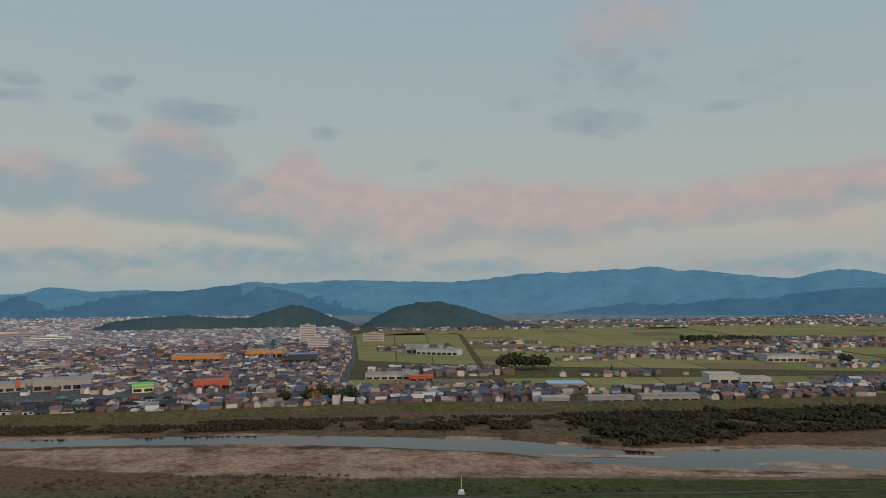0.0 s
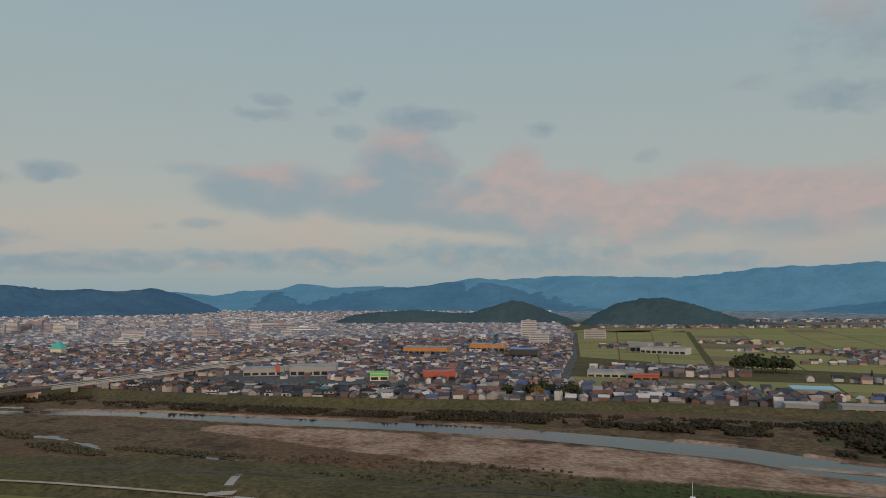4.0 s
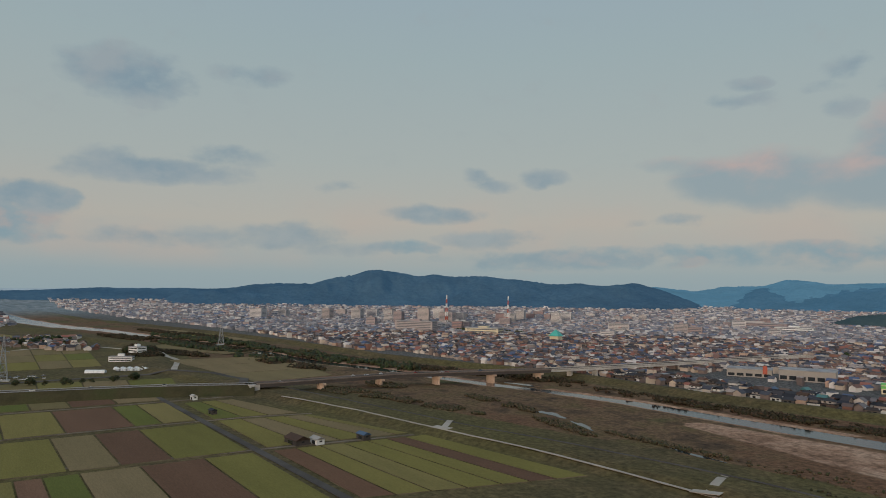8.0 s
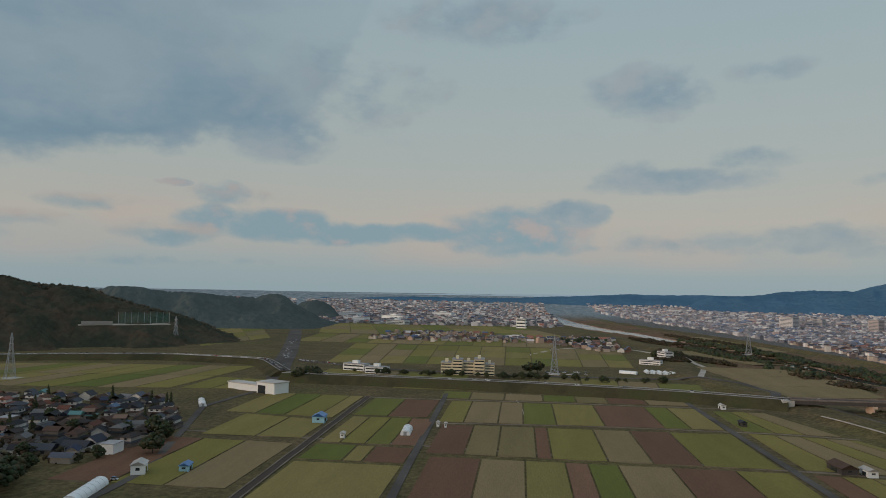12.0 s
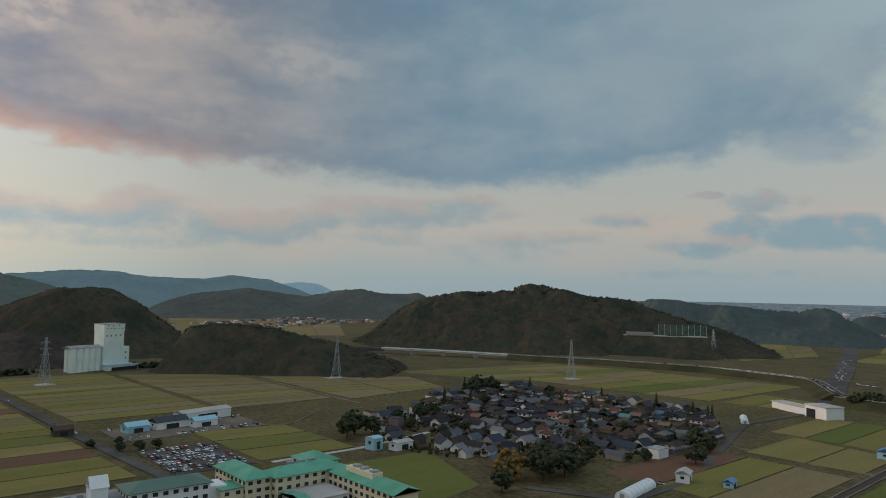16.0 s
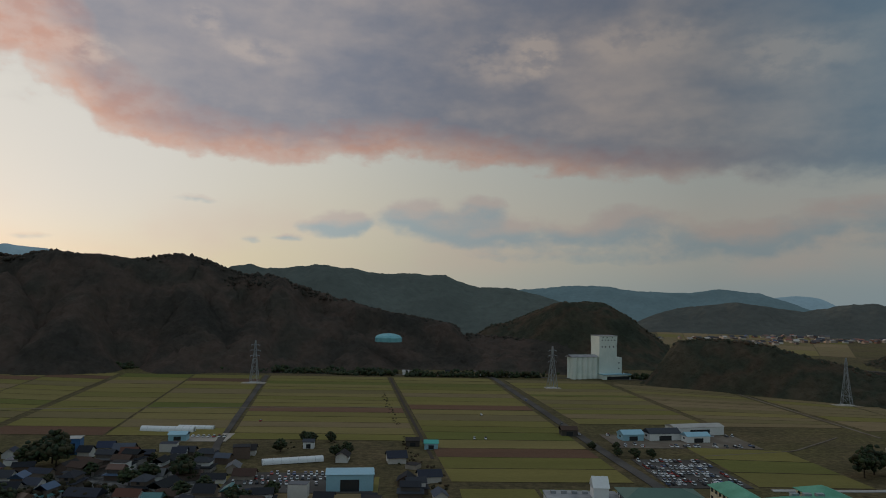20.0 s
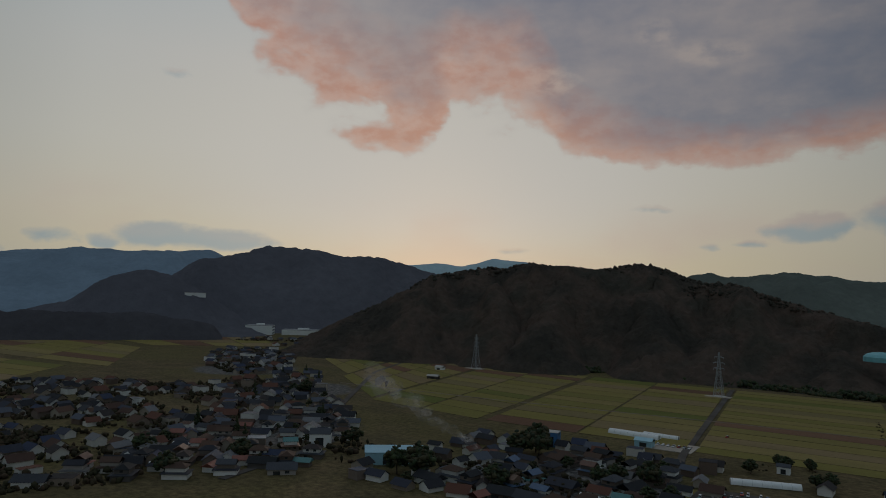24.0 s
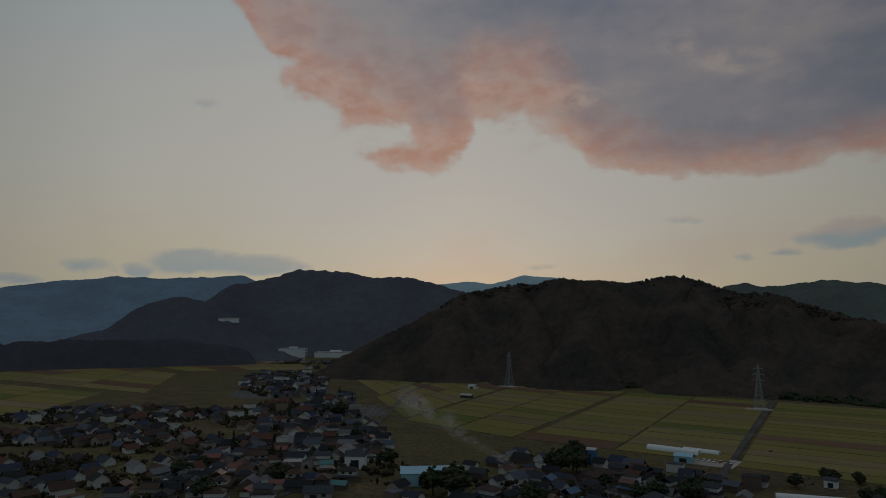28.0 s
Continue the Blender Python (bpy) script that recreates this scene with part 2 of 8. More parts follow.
def heap(a, e, w, h, s):
    """One heap: its scaled offset and its density."""
    w, h = w * 1.45, h * 1.45
    q = wvec("MULTIPLY_ADD", frayed, (1 / w, 1 / h, 0), (-(a - MID_AZ) / w, -e / h, 0))
    return q, wmath("MAXIMUM", wmath("MULTIPLY_ADD", wvec("DOT_PRODUCT", q, q), -s, s), 0.0)


def near_sector(lists, lo, hi):
    return [b for l in lists for b in l if b[0] + 1.45 * b[2] + 3 > lo and b[0] - 1.45 * b[2] - 3 < hi]


def heaps(found):
    """Density of a field of heaps."""
    total = None
    for b in found:
        q, d = heap(*b)
        total = d if total is None else wmath("SMOOTH_MAX", total, d, 0.12)
    return total


def shaded_heaps(found):
    """Density of a field of heaps, and how high in its heap (-1 to 1) a point lies."""
    total = None
    for b in found:
        q, d = heap(*b)
        trio = WT.nodes.new("ShaderNodeCombineXYZ")
        plug(trio, 0, wmath("MULTIPLY", wvec("DOT_PRODUCT", q, (0, 1, 0)), d))
        plug(trio, 1, d)
        plug(trio, 2, wmath("POWER", d, 4.0))
        total = trio.outputs[0] if total is None else wvec("ADD", total, trio.outputs[0])
    parts = WT.nodes.new("ShaderNodeSeparateXYZ")
    WT.links.new(total, parts.inputs[0])
    return wmath("POWER", parts.outputs[2], 0.25), wmath("DIVIDE", parts.outputs[0], wmath("ADD", parts.outputs[1], 0.02))


def cover(density, lo, hi, amount):
    d = wmath("MULTIPLY_ADD", ragged, amount, density)
    d = wmath("MULTIPLY", d, wsmooth(density, 0.0, 0.15))
    return wsmooth(d, lo, hi)


sun_side = wmath("ABSOLUTE", wmath("SUBTRACT", az, SUN_AZ - MID_AZ))
sun_side = wmath("DIVIDE", sun_side, 180.0, clamp=True)
height = wmath("DIVIDE", wmath("ADD", el, 5.0), 95.0, clamp=True)
clear_far = wramp(height, [(0.0, (0.25, 0.35, 0.40)), (0.065, (0.29, 0.37, 0.40)), (0.085, (0.36, 0.39, 0.39)), (0.11, (0.43, 0.415, 0.38)), (0.16, (0.38, 0.42, 0.41)), (0.25, (0.33, 0.41, 0.43)), (0.33, (0.30, 0.39, 0.45)), (1.0, (0.31, 0.39, 0.48))])
clear_sun = wramp(height, [(0.0, (0.44, 0.40, 0.32)), (0.085, (0.50, 0.45, 0.33)), (0.12, (0.51, 0.475, 0.385)), (0.17, (0.505, 0.485, 0.43)), (0.24, (0.475, 0.465, 0.44)), (0.33, (0.37, 0.41, 0.43)), (1.0, (0.33, 0.39, 0.47))])
clear = wmix(wsmooth(sun_side, 0.05, 0.42, 1.0, 0.0), clear_far, clear_sun)
veil_q = wvec("MULTIPLY_ADD", flat, (1 / 26.0, 1 / 9.5, 0), (-(SUN_AZ - 1 - MID_AZ) / 26.0, -9.5 / 9.5, 0))
clear = wmix(wsmooth(wvec("LENGTH", veil_q), 0.25, 1.15, 1.0, 0.0), clear, (0.485, 0.478, 0.455))
# uneven cream and rose light low in the sky
blush = wmath("MULTIPLY", wsmooth(billow, 0.42, 0.68), wmath("MULTIPLY", wsmooth(el, 1.0, 3.0), wsmooth(el, 5.0, 9.0, 1.0, 0.0)))
clear = wmix(wmath("MULTIPLY", blush, 0.45), clear, (0.47, 0.385, 0.345))

glow = wramp(sun_side, [(0.0, (0.61, 0.61, 0.61)), (0.08, (0.60, 0.60, 0.60)), (0.15, (0.55, 0.55, 0.55)), (0.21, (0.43, 0.43, 0.43)), (0.32, (0.30, 0.30, 0.30)), (0.5, (0.275, 0.275, 0.275)), (0.7, (0.285, 0.285, 0.285))])
tint = wramp(wmath("DIVIDE", wmath("SUBTRACT", az, 20.0), 120.0, clamp=True), [(0.0, (1.0, 1.0, 1.0)), (0.25, (0.93, 0.93, 0.93)), (0.5, (0.86, 0.86, 0.86)), (0.7, (0.93, 0.93, 0.93)), (1.0, (1.0, 1.0, 1.0))])
uneven = wmath("MULTIPLY", wmath("SUBTRACT", wisp, 0.5), 1.6)
streak, _ = wnoise(wvec("MULTIPLY", flat, (0.35, 1.0, 1.0)), 0.09, 5.0, 0.55, 57.0)
lit = wsmooth(wmath("MULTIPLY_ADD", wisp, 0.25, wmath("MULTIPLY", streak, 0.75)), 0.33, 0.68)
sunward = wsmooth(az, 24.0, 60.0)
apart = WT.nodes.new("ShaderNodeSeparateXYZ")
WT.links.new(frayed, apart.inputs[0])
AZ0, AZ1 = 100.0, 240.0


def bank_tone(light):
    return wmix(sunward, wmix(light, (0.12, 0.22, 0.305), (0.245, 0.325, 0.375)), wmix(light, (0.125, 0.145, 0.20), (0.37, 0.315, 0.29)))


def backed(colour, strength=3.4):
    n = WT.nodes.new("ShaderNodeBackground")
    WT.links.new(wvec("MULTIPLY", wvec("MULTIPLY", colour, glow), tint), n.inputs[0])
    n.inputs[1].default_value = strength
    return n.outputs[0]


def sky_sector(lo, hi, bank=False):
    """Clear sky, bands, cumulus, wisps and the great bank between two azimuths."""
    sky = clear
    found = near_sector([BANDS_NORTH, BANDS_NORTH_EAST, BANDS_WEST], lo, hi)
    if found:
        sky = wmix(wmath("MULTIPLY", cover(heaps(found), 0.03, 0.60, 0.7), 0.90), sky, wmix(wsmooth(uneven, 0.02, 0.3), (0.205, 0.315, 0.38), (0.37, 0.345, 0.35)))
    found = near_sector([HEAPS_NORTH, HEAPS_NORTH_EAST], lo, hi)
    if found:
        d, v = shaded_heaps(found)
        rosy = wsmooth(wmath("ADD", wmath("MULTIPLY_ADD", v, 0.7, uneven), wsmooth(az, -103.0, -86.0, 0.40, -0.22)), -0.30, 0.40)
        rose_tone = wmix(wsmooth(puff, 0.35, 0.65), (0.40, 0.345, 0.35), (0.47, 0.365, 0.35))
        sky = wmix(wmath("MULTIPLY", cover(d, 0.08, 0.80, 0.42), 0.84), sky, wmix(rosy, (0.25, 0.325, 0.37), rose_tone))
    found = near_sector([WISPS_NORTH, WISPS_NORTH_EAST, WISPS_WEST, MASS_WEST], lo, hi)
    if found:
        sky = wmix(wmath("MULTIPLY", cover(heaps(found), 0.08, 0.72, 0.75), 0.92), sky, wmix(wsmooth(uneven, -0.25, 0.25), (0.20, 0.285, 0.35), (0.30, 0.35, 0.38)))
    found = near_sector([BANDS_SOUTH_WEST, LOW_SOUTH, LOW_SOUTH_EAST, LOW_SUNSET], lo, hi)
    if found:
        d, v = shaded_heaps(found)
        sky = wmix(wmath("MULTIPLY", cover(d, 0.10, 0.78, 0.85), 0.82), sky, wmix(wmath("MULTIPLY", wsmooth(wmath("MULTIPLY_ADD", uneven, 0.8, v), -0.25, 0.45), wmath("MAXIMUM", wsmooth(az, 108.0, 120.0, 1.0, 0.25), wsmooth(el, 8.0, 11.0))), (0.235, 0.315, 0.36), (0.40, 0.35, 0.33)))
    if not bank:
        return backed(sky)
    # the distance above its edge gives the bank's cover, its lit fringe and its dark body
    east = wsmooth(az, 92.0, 102.0)
    along = wmath("DIVIDE", wmath("SUBTRACT", apart.outputs[0], AZ0 - MID_AZ), AZ1 - AZ0, clamp=True)
    edge = wmath("MULTIPLY", wramp(along, [((a - AZ0) / (AZ1 - AZ0), (e / 30.0,) * 3) for a, e in BANK_EDGE]), 30.0)
    depth = wmath("ADD", wmath("SUBTRACT", apart.outputs[1], edge), wmath("MULTIPLY_ADD", ragged, 1.9, wmath("MULTIPLY", east, wmath("MULTIPLY_ADD", billow, 15.0, -7.0))))
    shown = wsmooth(wmath("DIVIDE", depth, wmath("MULTIPLY_ADD", east, 1.3, 1.0)), -0.5, 1.7)
    shown = wmath("MULTIPLY", shown, wmath("MULTIPLY", wsmooth(az, 98.0, 140.0, 1.0, 0.7), wsmooth(az, -8.0, 16.0, 0.10, 1.0)))
    light = wmath("MULTIPLY", wmath("MULTIPLY", lit, wsmooth(az, 66.0, 92.0, 1.0, 0.6)), wsmooth(depth, 0.5, 5.0, 0.35, 1.0))
    light = wmath("ADD", light, wmath("MULTIPLY", heaps(LIT_SPOTS), wsmooth(puff, 0.34, 0.62, 0.2, 1.1)), clamp=True)
    sky = wmix(wmath("MULTIPLY", shown, 0.93), sky, bank_tone(light))
    reach = wmath("MULTIPLY_ADD", wsmooth(az, 84.0, 108.0), 6.0, 2.9)
    warm = wmath("SUBTRACT", 1.0, wmath("DIVIDE", depth, reach), clamp=True)
    warm = wmath("MULTIPLY", wmath("MULTIPLY", warm, wmath("MULTIPLY", wsmooth(depth, -0.5, 0.7), wsmooth(az, 40.0, 64.0))), wsmooth(wisp, 0.25, 0.6, 0.55, 1.0))
    return backed(wmix(wmath("MULTIPLY", warm, 0.95), sky, wmix(wsmooth(puff, 0.35, 0.65), (0.42, 0.215, 0.16), (0.47, 0.295, 0.24))))


def either(test, no, yes):
    n = WT.nodes.new("ShaderNodeMixShader")
    WT.links.new(test, n.inputs[0]), WT.links.new(no, n.inputs[1]), WT.links.new(yes, n.inputs[2])
    return n.outputs[0]


south = either(wmath("GREATER_THAN", az, 165.0 - MID_AZ), sky_sector(102, 165, True), sky_sector(165, 290, True))
north = either(wmath("GREATER_THAN", az, 45.0 - MID_AZ), sky_sector(-80, 45), sky_sector(45, 102))
clouded = either(wmath("GREATER_THAN", az, 102.0 - MID_AZ), north, south)
# out of view overhead: bank thinned, sky brightened to add light on the ground
overhead = backed(wmix(wmath("MULTIPLY", wsmooth(az, -8.0, 30.0), wsmooth(el, 30.0, 60.0, 0.9, 0.2)), clear, bank_tone(lit)), 4.2)
high = wmath("GREATER_THAN", wmath("ABSOLUTE", wmath("SUBTRACT", el, 14.0)), 16.5)
domed = either(high, clouded, overhead)
nishita = WT.nodes.new("ShaderNodeTexSky")
nishita.sky_type, nishita.sun_disc = "NISHITA", False
nishita.sun_elevation, nishita.sun_rotation = radians(SUN_EL), radians(-SUN_AZ)
back_n = WT.nodes.new("ShaderNodeBackground")
WT.links.new(nishita.outputs[0], back_n.inputs[0])
back_n.inputs[1].default_value = 0.008
add = WT.nodes.new("ShaderNodeAddShader")
WT.links.new(back_n.outputs[0], add.inputs[0]), WT.links.new(domed, add.inputs[1])
out = WT.nodes.new("ShaderNodeOutputWorld")
WT.links.new(add.outputs[0], out.inputs[0])

sun = new("sun", bpy.data.lights.new("sun", "SUN"))
sun.data.energy, sun.data.angle, sun.data.color = 1.9, radians(10), (1.0, 0.78, 0.58)
sun.matrix_world = look((0, 0, 0), (math.sin(radians(SUN_AZ)), -math.cos(radians(SUN_AZ)), -math.tan(radians(SUN_EL))))

# ---- materials ----
def tree_of(name, rough=0.8, metal=0.0, spec=0.3):
    m = bpy.data.materials.new(name)
    m.use_nodes = True
    b = m.node_tree.nodes["Principled BSDF"]
    b.inputs["Roughness"].default_value, b.inputs["Metallic"].default_value = rough, metal
    b.inputs["Specular IOR Level"].default_value = spec
    return m, m.node_tree, b


def mix_in(nt, f, a, b):
    n = nt.nodes.new("ShaderNodeMix")
    n.data_type = "RGBA"
    for i, v in ((0, f), (6, a), (7, b)):
        if isinstance(v, bpy.types.NodeSocket):
            nt.links.new(v, n.inputs[i])
        else:
            n.inputs[i].default_value = v if i == 0 else (*v, 1)
    return n.outputs[2]


def noise_in(nt, scale, detail=4.0, rough=0.6, stretch=None):
    pos = nt.nodes.new("ShaderNodeNewGeometry").outputs["Position"]
    if stretch:
        v = nt.nodes.new("ShaderNodeVectorMath")
        v.operation = "MULTIPLY"
        nt.links.new(pos, v.inputs[0])
        v.inputs[1].default_value = stretch
        pos = v.outputs[0]
    n = nt.nodes.new("ShaderNodeTexNoise")
    nt.links.new(pos, n.inputs["Vector"])
    n.inputs["Scale"].default_value, n.inputs["Detail"].default_value, n.inputs["Roughness"].default_value = scale, detail, rough
    return n.outputs[0]


def step_in(nt, v, lo, hi, a=0.0, b=1.0):
    n = nt.nodes.new("ShaderNodeMapRange")
    n.interpolation_type = "SMOOTHSTEP"
    nt.links.new(v, n.inputs[0])
    for i, x in ((1, lo), (2, hi), (3, a), (4, b)):
        n.inputs[i].default_value = x
    return n.outputs[0]


def ramp_in(nt, v, colours, hard=False):
    n = nt.nodes.new("ShaderNodeValToRGB")
    nt.links.new(v, n.inputs[0])
    n.color_ramp.interpolation = "CONSTANT" if hard else "LINEAR"
    e = n.color_ramp.elements
    while len(e) < len(colours):
        e.new(0.5)
    k = len(colours) if hard else len(colours) - 1
    for i, c in enumerate(colours):
        e[i].position, e[i].color = i / k, (*c, 1)
    return n.outputs[0]


def bump_in(nt, b, v, strength, dist):
    n = nt.nodes.new("ShaderNodeBump")
    n.inputs["Strength"].default_value, n.inputs["Distance"].default_value = strength, dist
    nt.links.new(v, n.inputs["Height"])
    nt.links.new(n.outputs[0], b.inputs["Normal"])


def surface(name, colours, scale=0.05, grain=0.6, rough=0.85, metal=0.0, spec=0.25, by="", bump=0.0, bump_dist=0.3, stain=0.25, stretch=None, hard=True):
    """colours: one or more; by: "object" or "island" picks one at random for each piece, else noise of that scale runs through them."""
    m, nt, b = tree_of(name, rough, metal, spec)
    fine = noise_in(nt, grain, 5.0, 0.65, stretch)
    wide = noise_in(nt, scale, 3.0, 0.55, stretch)
    if by == "object":
        col = ramp_in(nt, nt.nodes.new("ShaderNodeObjectInfo").outputs["Random"], colours, hard)
    elif by == "island":
        col = ramp_in(nt, nt.nodes.new("ShaderNodeNewGeometry").outputs["Random Per Island"], colours, hard)
    elif len(colours) > 1:
        col = ramp_in(nt, step_in(nt, wide, 0.3, 0.7), colours)
    else:
        col = mix_in(nt, 0.0, colours[0], colours[0])
    shade = nt.nodes.new("ShaderNodeHueSaturation")
    nt.links.new(col, shade.inputs["Color"])
    v = nt.nodes.new("ShaderNodeMath")
    v.operation = "MULTIPLY_ADD"
    nt.links.new(fine, v.inputs[0])
    v.inputs[1].default_value = 2 * stain
    v2 = nt.nodes.new("ShaderNodeMath")
    v2.operation = "MULTIPLY_ADD"
    nt.links.new(wide, v2.inputs[0])
    v2.inputs[1].default_value, v2.inputs[2].default_value = stain, 1.0 - 1.5 * stain
    nt.links.new(v2.outputs[0], v.inputs[2])
    nt.links.new(v.outputs[0], shade.inputs["Value"])
    nt.links.new(shade.outputs[0], b.inputs["Base Color"])
    if bump:
        bump_in(nt, b, fine, bump, bump_dist)
    return m


M = {}
M["roof_tile"] = surface("roof_tile", [(0.035, 0.037, 0.045), (0.025, 0.027, 0.03), (0.05, 0.053, 0.062), (0.065, 0.07, 0.082), (0.04, 0.043, 0.055), (0.085, 0.055, 0.042), (0.03, 0.032, 0.036), (0.13, 0.13, 0.13), (0.075, 0.048, 0.038), (0.05, 0.042, 0.04)], 0.2, 1.2, 0.8, spec=0.12, by="object", bump=0.4, bump_dist=0.15)
M["roof_colour"] = surface("roof_colour", [(0.20, 0.07, 0.05), (0.07, 0.12, 0.20), (0.08, 0.20, 0.20), (0.16, 0.10, 0.07), (0.13, 0.07, 0.05)], 0.2, 1.0, 0.55, spec=0.3, by="object", bump=0.2)
M["wall_house"] = surface("wall_house", [(0.58, 0.57, 0.55), (0.16, 0.13, 0.11), (0.74, 0.73, 0.72), (0.12, 0.09, 0.075), (0.34, 0.31, 0.29), (0.11, 0.10, 0.095), (0.66, 0.65, 0.63), (0.17, 0.145, 0.13), (0.14, 0.11, 0.09)], 0.3, 1.5, 0.85, by="object", stain=0.15)
M["white_wall"] = surface("white_wall", [(0.74, 0.75, 0.74)], 0.08, 0.8, 0.7, stain=0.1)
M["silo_wall"] = surface("silo_wall", [(0.70, 0.78, 0.71), (0.78, 0.83, 0.76)], 0.06, 0.7, 0.75, stain=0.14)
M["cream_wall"] = surface("cream_wall", [(0.68, 0.60, 0.42)], 0.08, 0.8, 0.8, stain=0.12)
M["beige_wall"] = surface("beige_wall", [(0.42, 0.37, 0.36), (0.50, 0.47, 0.46), (0.36, 0.29, 0.29), (0.56, 0.54, 0.54), (0.34, 0.23, 0.22)], 0.08, 0.8, 0.8, stain=0.12, by="object")
M["hall_white"] = surface("hall_white", [(0.40, 0.38, 0.36), (0.47, 0.45, 0.44), (0.36, 0.33, 0.30)], 0.1, 0.8, 0.8, stain=0.15, by="object")
M["village_wall"] = surface("village_wall", [(0.70, 0.69, 0.67), (0.58, 0.55, 0.51), (0.14, 0.10, 0.08), (0.24, 0.19, 0.15), (0.66, 0.64, 0.61), (0.62, 0.60, 0.57), (0.36, 0.31, 0.26), (0.18, 0.14, 0.12)], 0.1, 0.6, 0.85, by="island", stain=0.15)
M["bund"] = surface("weedy_bund", [(0.07, 0.062, 0.032), (0.115, 0.09, 0.052), (0.16, 0.125, 0.08)], 0.06, 0.9, 0.95, stain=0.3, spec=0.1)
M["green_roof"] = surface("green_roof", [(0.09, 0.30, 0.19), (0.13, 0.38, 0.26)], 0.08, 0.7, 0.6, spec=0.3, stain=0.2)
M["flat_roof"] = surface("flat_roof", [(0.26, 0.26, 0.27), (0.36, 0.36, 0.36)], 0.1, 0.6, 0.9)
M["glass"] = surface("window_glass", [(0.03, 0.035, 0.04)], 0.3, 2.0, 0.12, spec=0.6)
M["concrete"] = surface("concrete", [(0.40, 0.38, 0.35), (0.50, 0.48, 0.45)], 0.05, 0.5, 0.9, stain=0.2)
M["pier"] = surface("pier_concrete", [(0.50, 0.36, 0.27), (0.56, 0.42, 0.32)], 0.08, 0.6, 0.9, stain=0.2)
M["steel_brown"] = surface("steel_brown", [(0.07, 0.06, 0.055)], 0.1, 0.6, 0.6)
M["asphalt"] = surface("asphalt", [(0.085, 0.075, 0.068), (0.12, 0.108, 0.098)], 0.03, 0.8, 0.95, stain=0.25, spec=0.05)
M["path"] = surface("pale_path", [(0.36, 0.31, 0.26), (0.44, 0.39, 0.33)], 0.03, 0.5, 0.95, stain=0.2)
M["steel"] = surface("galvanised_steel", [(0.32, 0.34, 0.36)], 0.2, 2.0, 0.5, 0.4)
M["red_paint"] = surface("red_paint", [(0.45, 0.10, 0.06)], 0.2, 1.0, 0.5)
M["orange_paint"] = surface("orange_paint", [(0.62, 0.22, 0.06)], 0.2, 1.0, 0.6, stain=0.12)
M["yellow_paint"] = surface("yellow_paint", [(0.42, 0.26, 0.12)], 0.2, 1.0, 0.6, stain=0.12)
M["blue_metal"] = surface("blue_metal", [(0.06, 0.17, 0.38)], 0.2, 1.0, 0.4, spec=0.5, stain=0.15)
M["pale_blue"] = surface("pale_blue_metal", [(0.30, 0.52, 0.62)], 0.1, 1.0, 0.45, spec=0.5, stain=0.12)
M["film_plastic"] = surface("greenhouse_film", [(0.72, 0.74, 0.74)], 0.2, 1.0, 0.35, spec=0.5, stain=0.12)
M["leaf_dark"] = surface("leaf_dark", [(0.030, 0.045, 0.020), (0.045, 0.06, 0.025), (0.055, 0.05, 0.025), (0.038, 0.05, 0.03)], 0.05, 0.5, 0.9, by="island", stain=0.35)
M["leaf_autumn"] = surface("leaf_autumn", [(0.16, 0.10, 0.03), (0.11, 0.09, 0.03), (0.20, 0.12, 0.03)], 0.05, 0.5, 0.9, by="island", stain=0.3)
M["forest"] = surface("forest_canopy", [(0.050, 0.054, 0.038), (0.062, 0.060, 0.041), (0.086, 0.068, 0.047), (0.054, 0.057, 0.040), (0.10, 0.070, 0.048), (0.060, 0.058, 0.040)], 0.006, 0.12, 0.95, by="island", stain=0.45, spec=0.1)
# forest colours again, with the great hill's evening shade put into them
M["forest_shade"] = surface("shade_crowns", [(0.050, 0.047, 0.039), (0.064, 0.056, 0.046), (0.088, 0.067, 0.054), (0.056, 0.052, 0.042)], 0.006, 0.12, 0.95, by="island", stain=0.4, spec=0.05)
M["forest_floor"] = surface("forest_floor", [(0.046, 0.052, 0.037), (0.062, 0.060, 0.041), (0.088, 0.066, 0.046), (0.050, 0.054, 0.038), (0.078, 0.064, 0.044)], 0.009, 0.11, 0.95, stain=0.55, bump=1.0, bump_dist=5.0, spec=0.05)
# shaded copy of the forest floor for the great hill, less green
M["shade_floor"] = surface("shade_canopy", [(0.050, 0.046, 0.039), (0.068, 0.057, 0.047), (0.098, 0.071, 0.057), (0.058, 0.053, 0.043)], 0.009, 0.11, 0.95, stain=0.5, bump=1.0, bump_dist=5.0, spec=0.05)
M["bark"] = surface("bark", [(0.06, 0.045, 0.035)], 0.3, 2.0, 0.95)
M["reed"] = surface("reed", [(0.10, 0.075, 0.045), (0.075, 0.06, 0.035), (0.06, 0.06, 0.03)], 0.05, 0.5, 0.95, by="island", stain=0.3)
M["paddy_green"] = surface("paddy_green", [(0.182, 0.160, 0.046), (0.21, 0.174, 0.054), (0.23, 0.182, 0.070), (0.162, 0.147, 0.040)], 0.03, 0.9, 0.95, by="object", stain=0.42, bump=0.5, stretch=(0.35, 2.0, 1), hard=False, spec=0.1)
M["paddy_tan"] = surface("paddy_tan", [(0.205, 0.152, 0.076), (0.235, 0.172, 0.092), (0.175, 0.14, 0.062)], 0.03, 0.9, 0.95, by="object", stain=0.42, bump=0.5, stretch=(0.35, 2.0, 1), hard=False, spec=0.1)
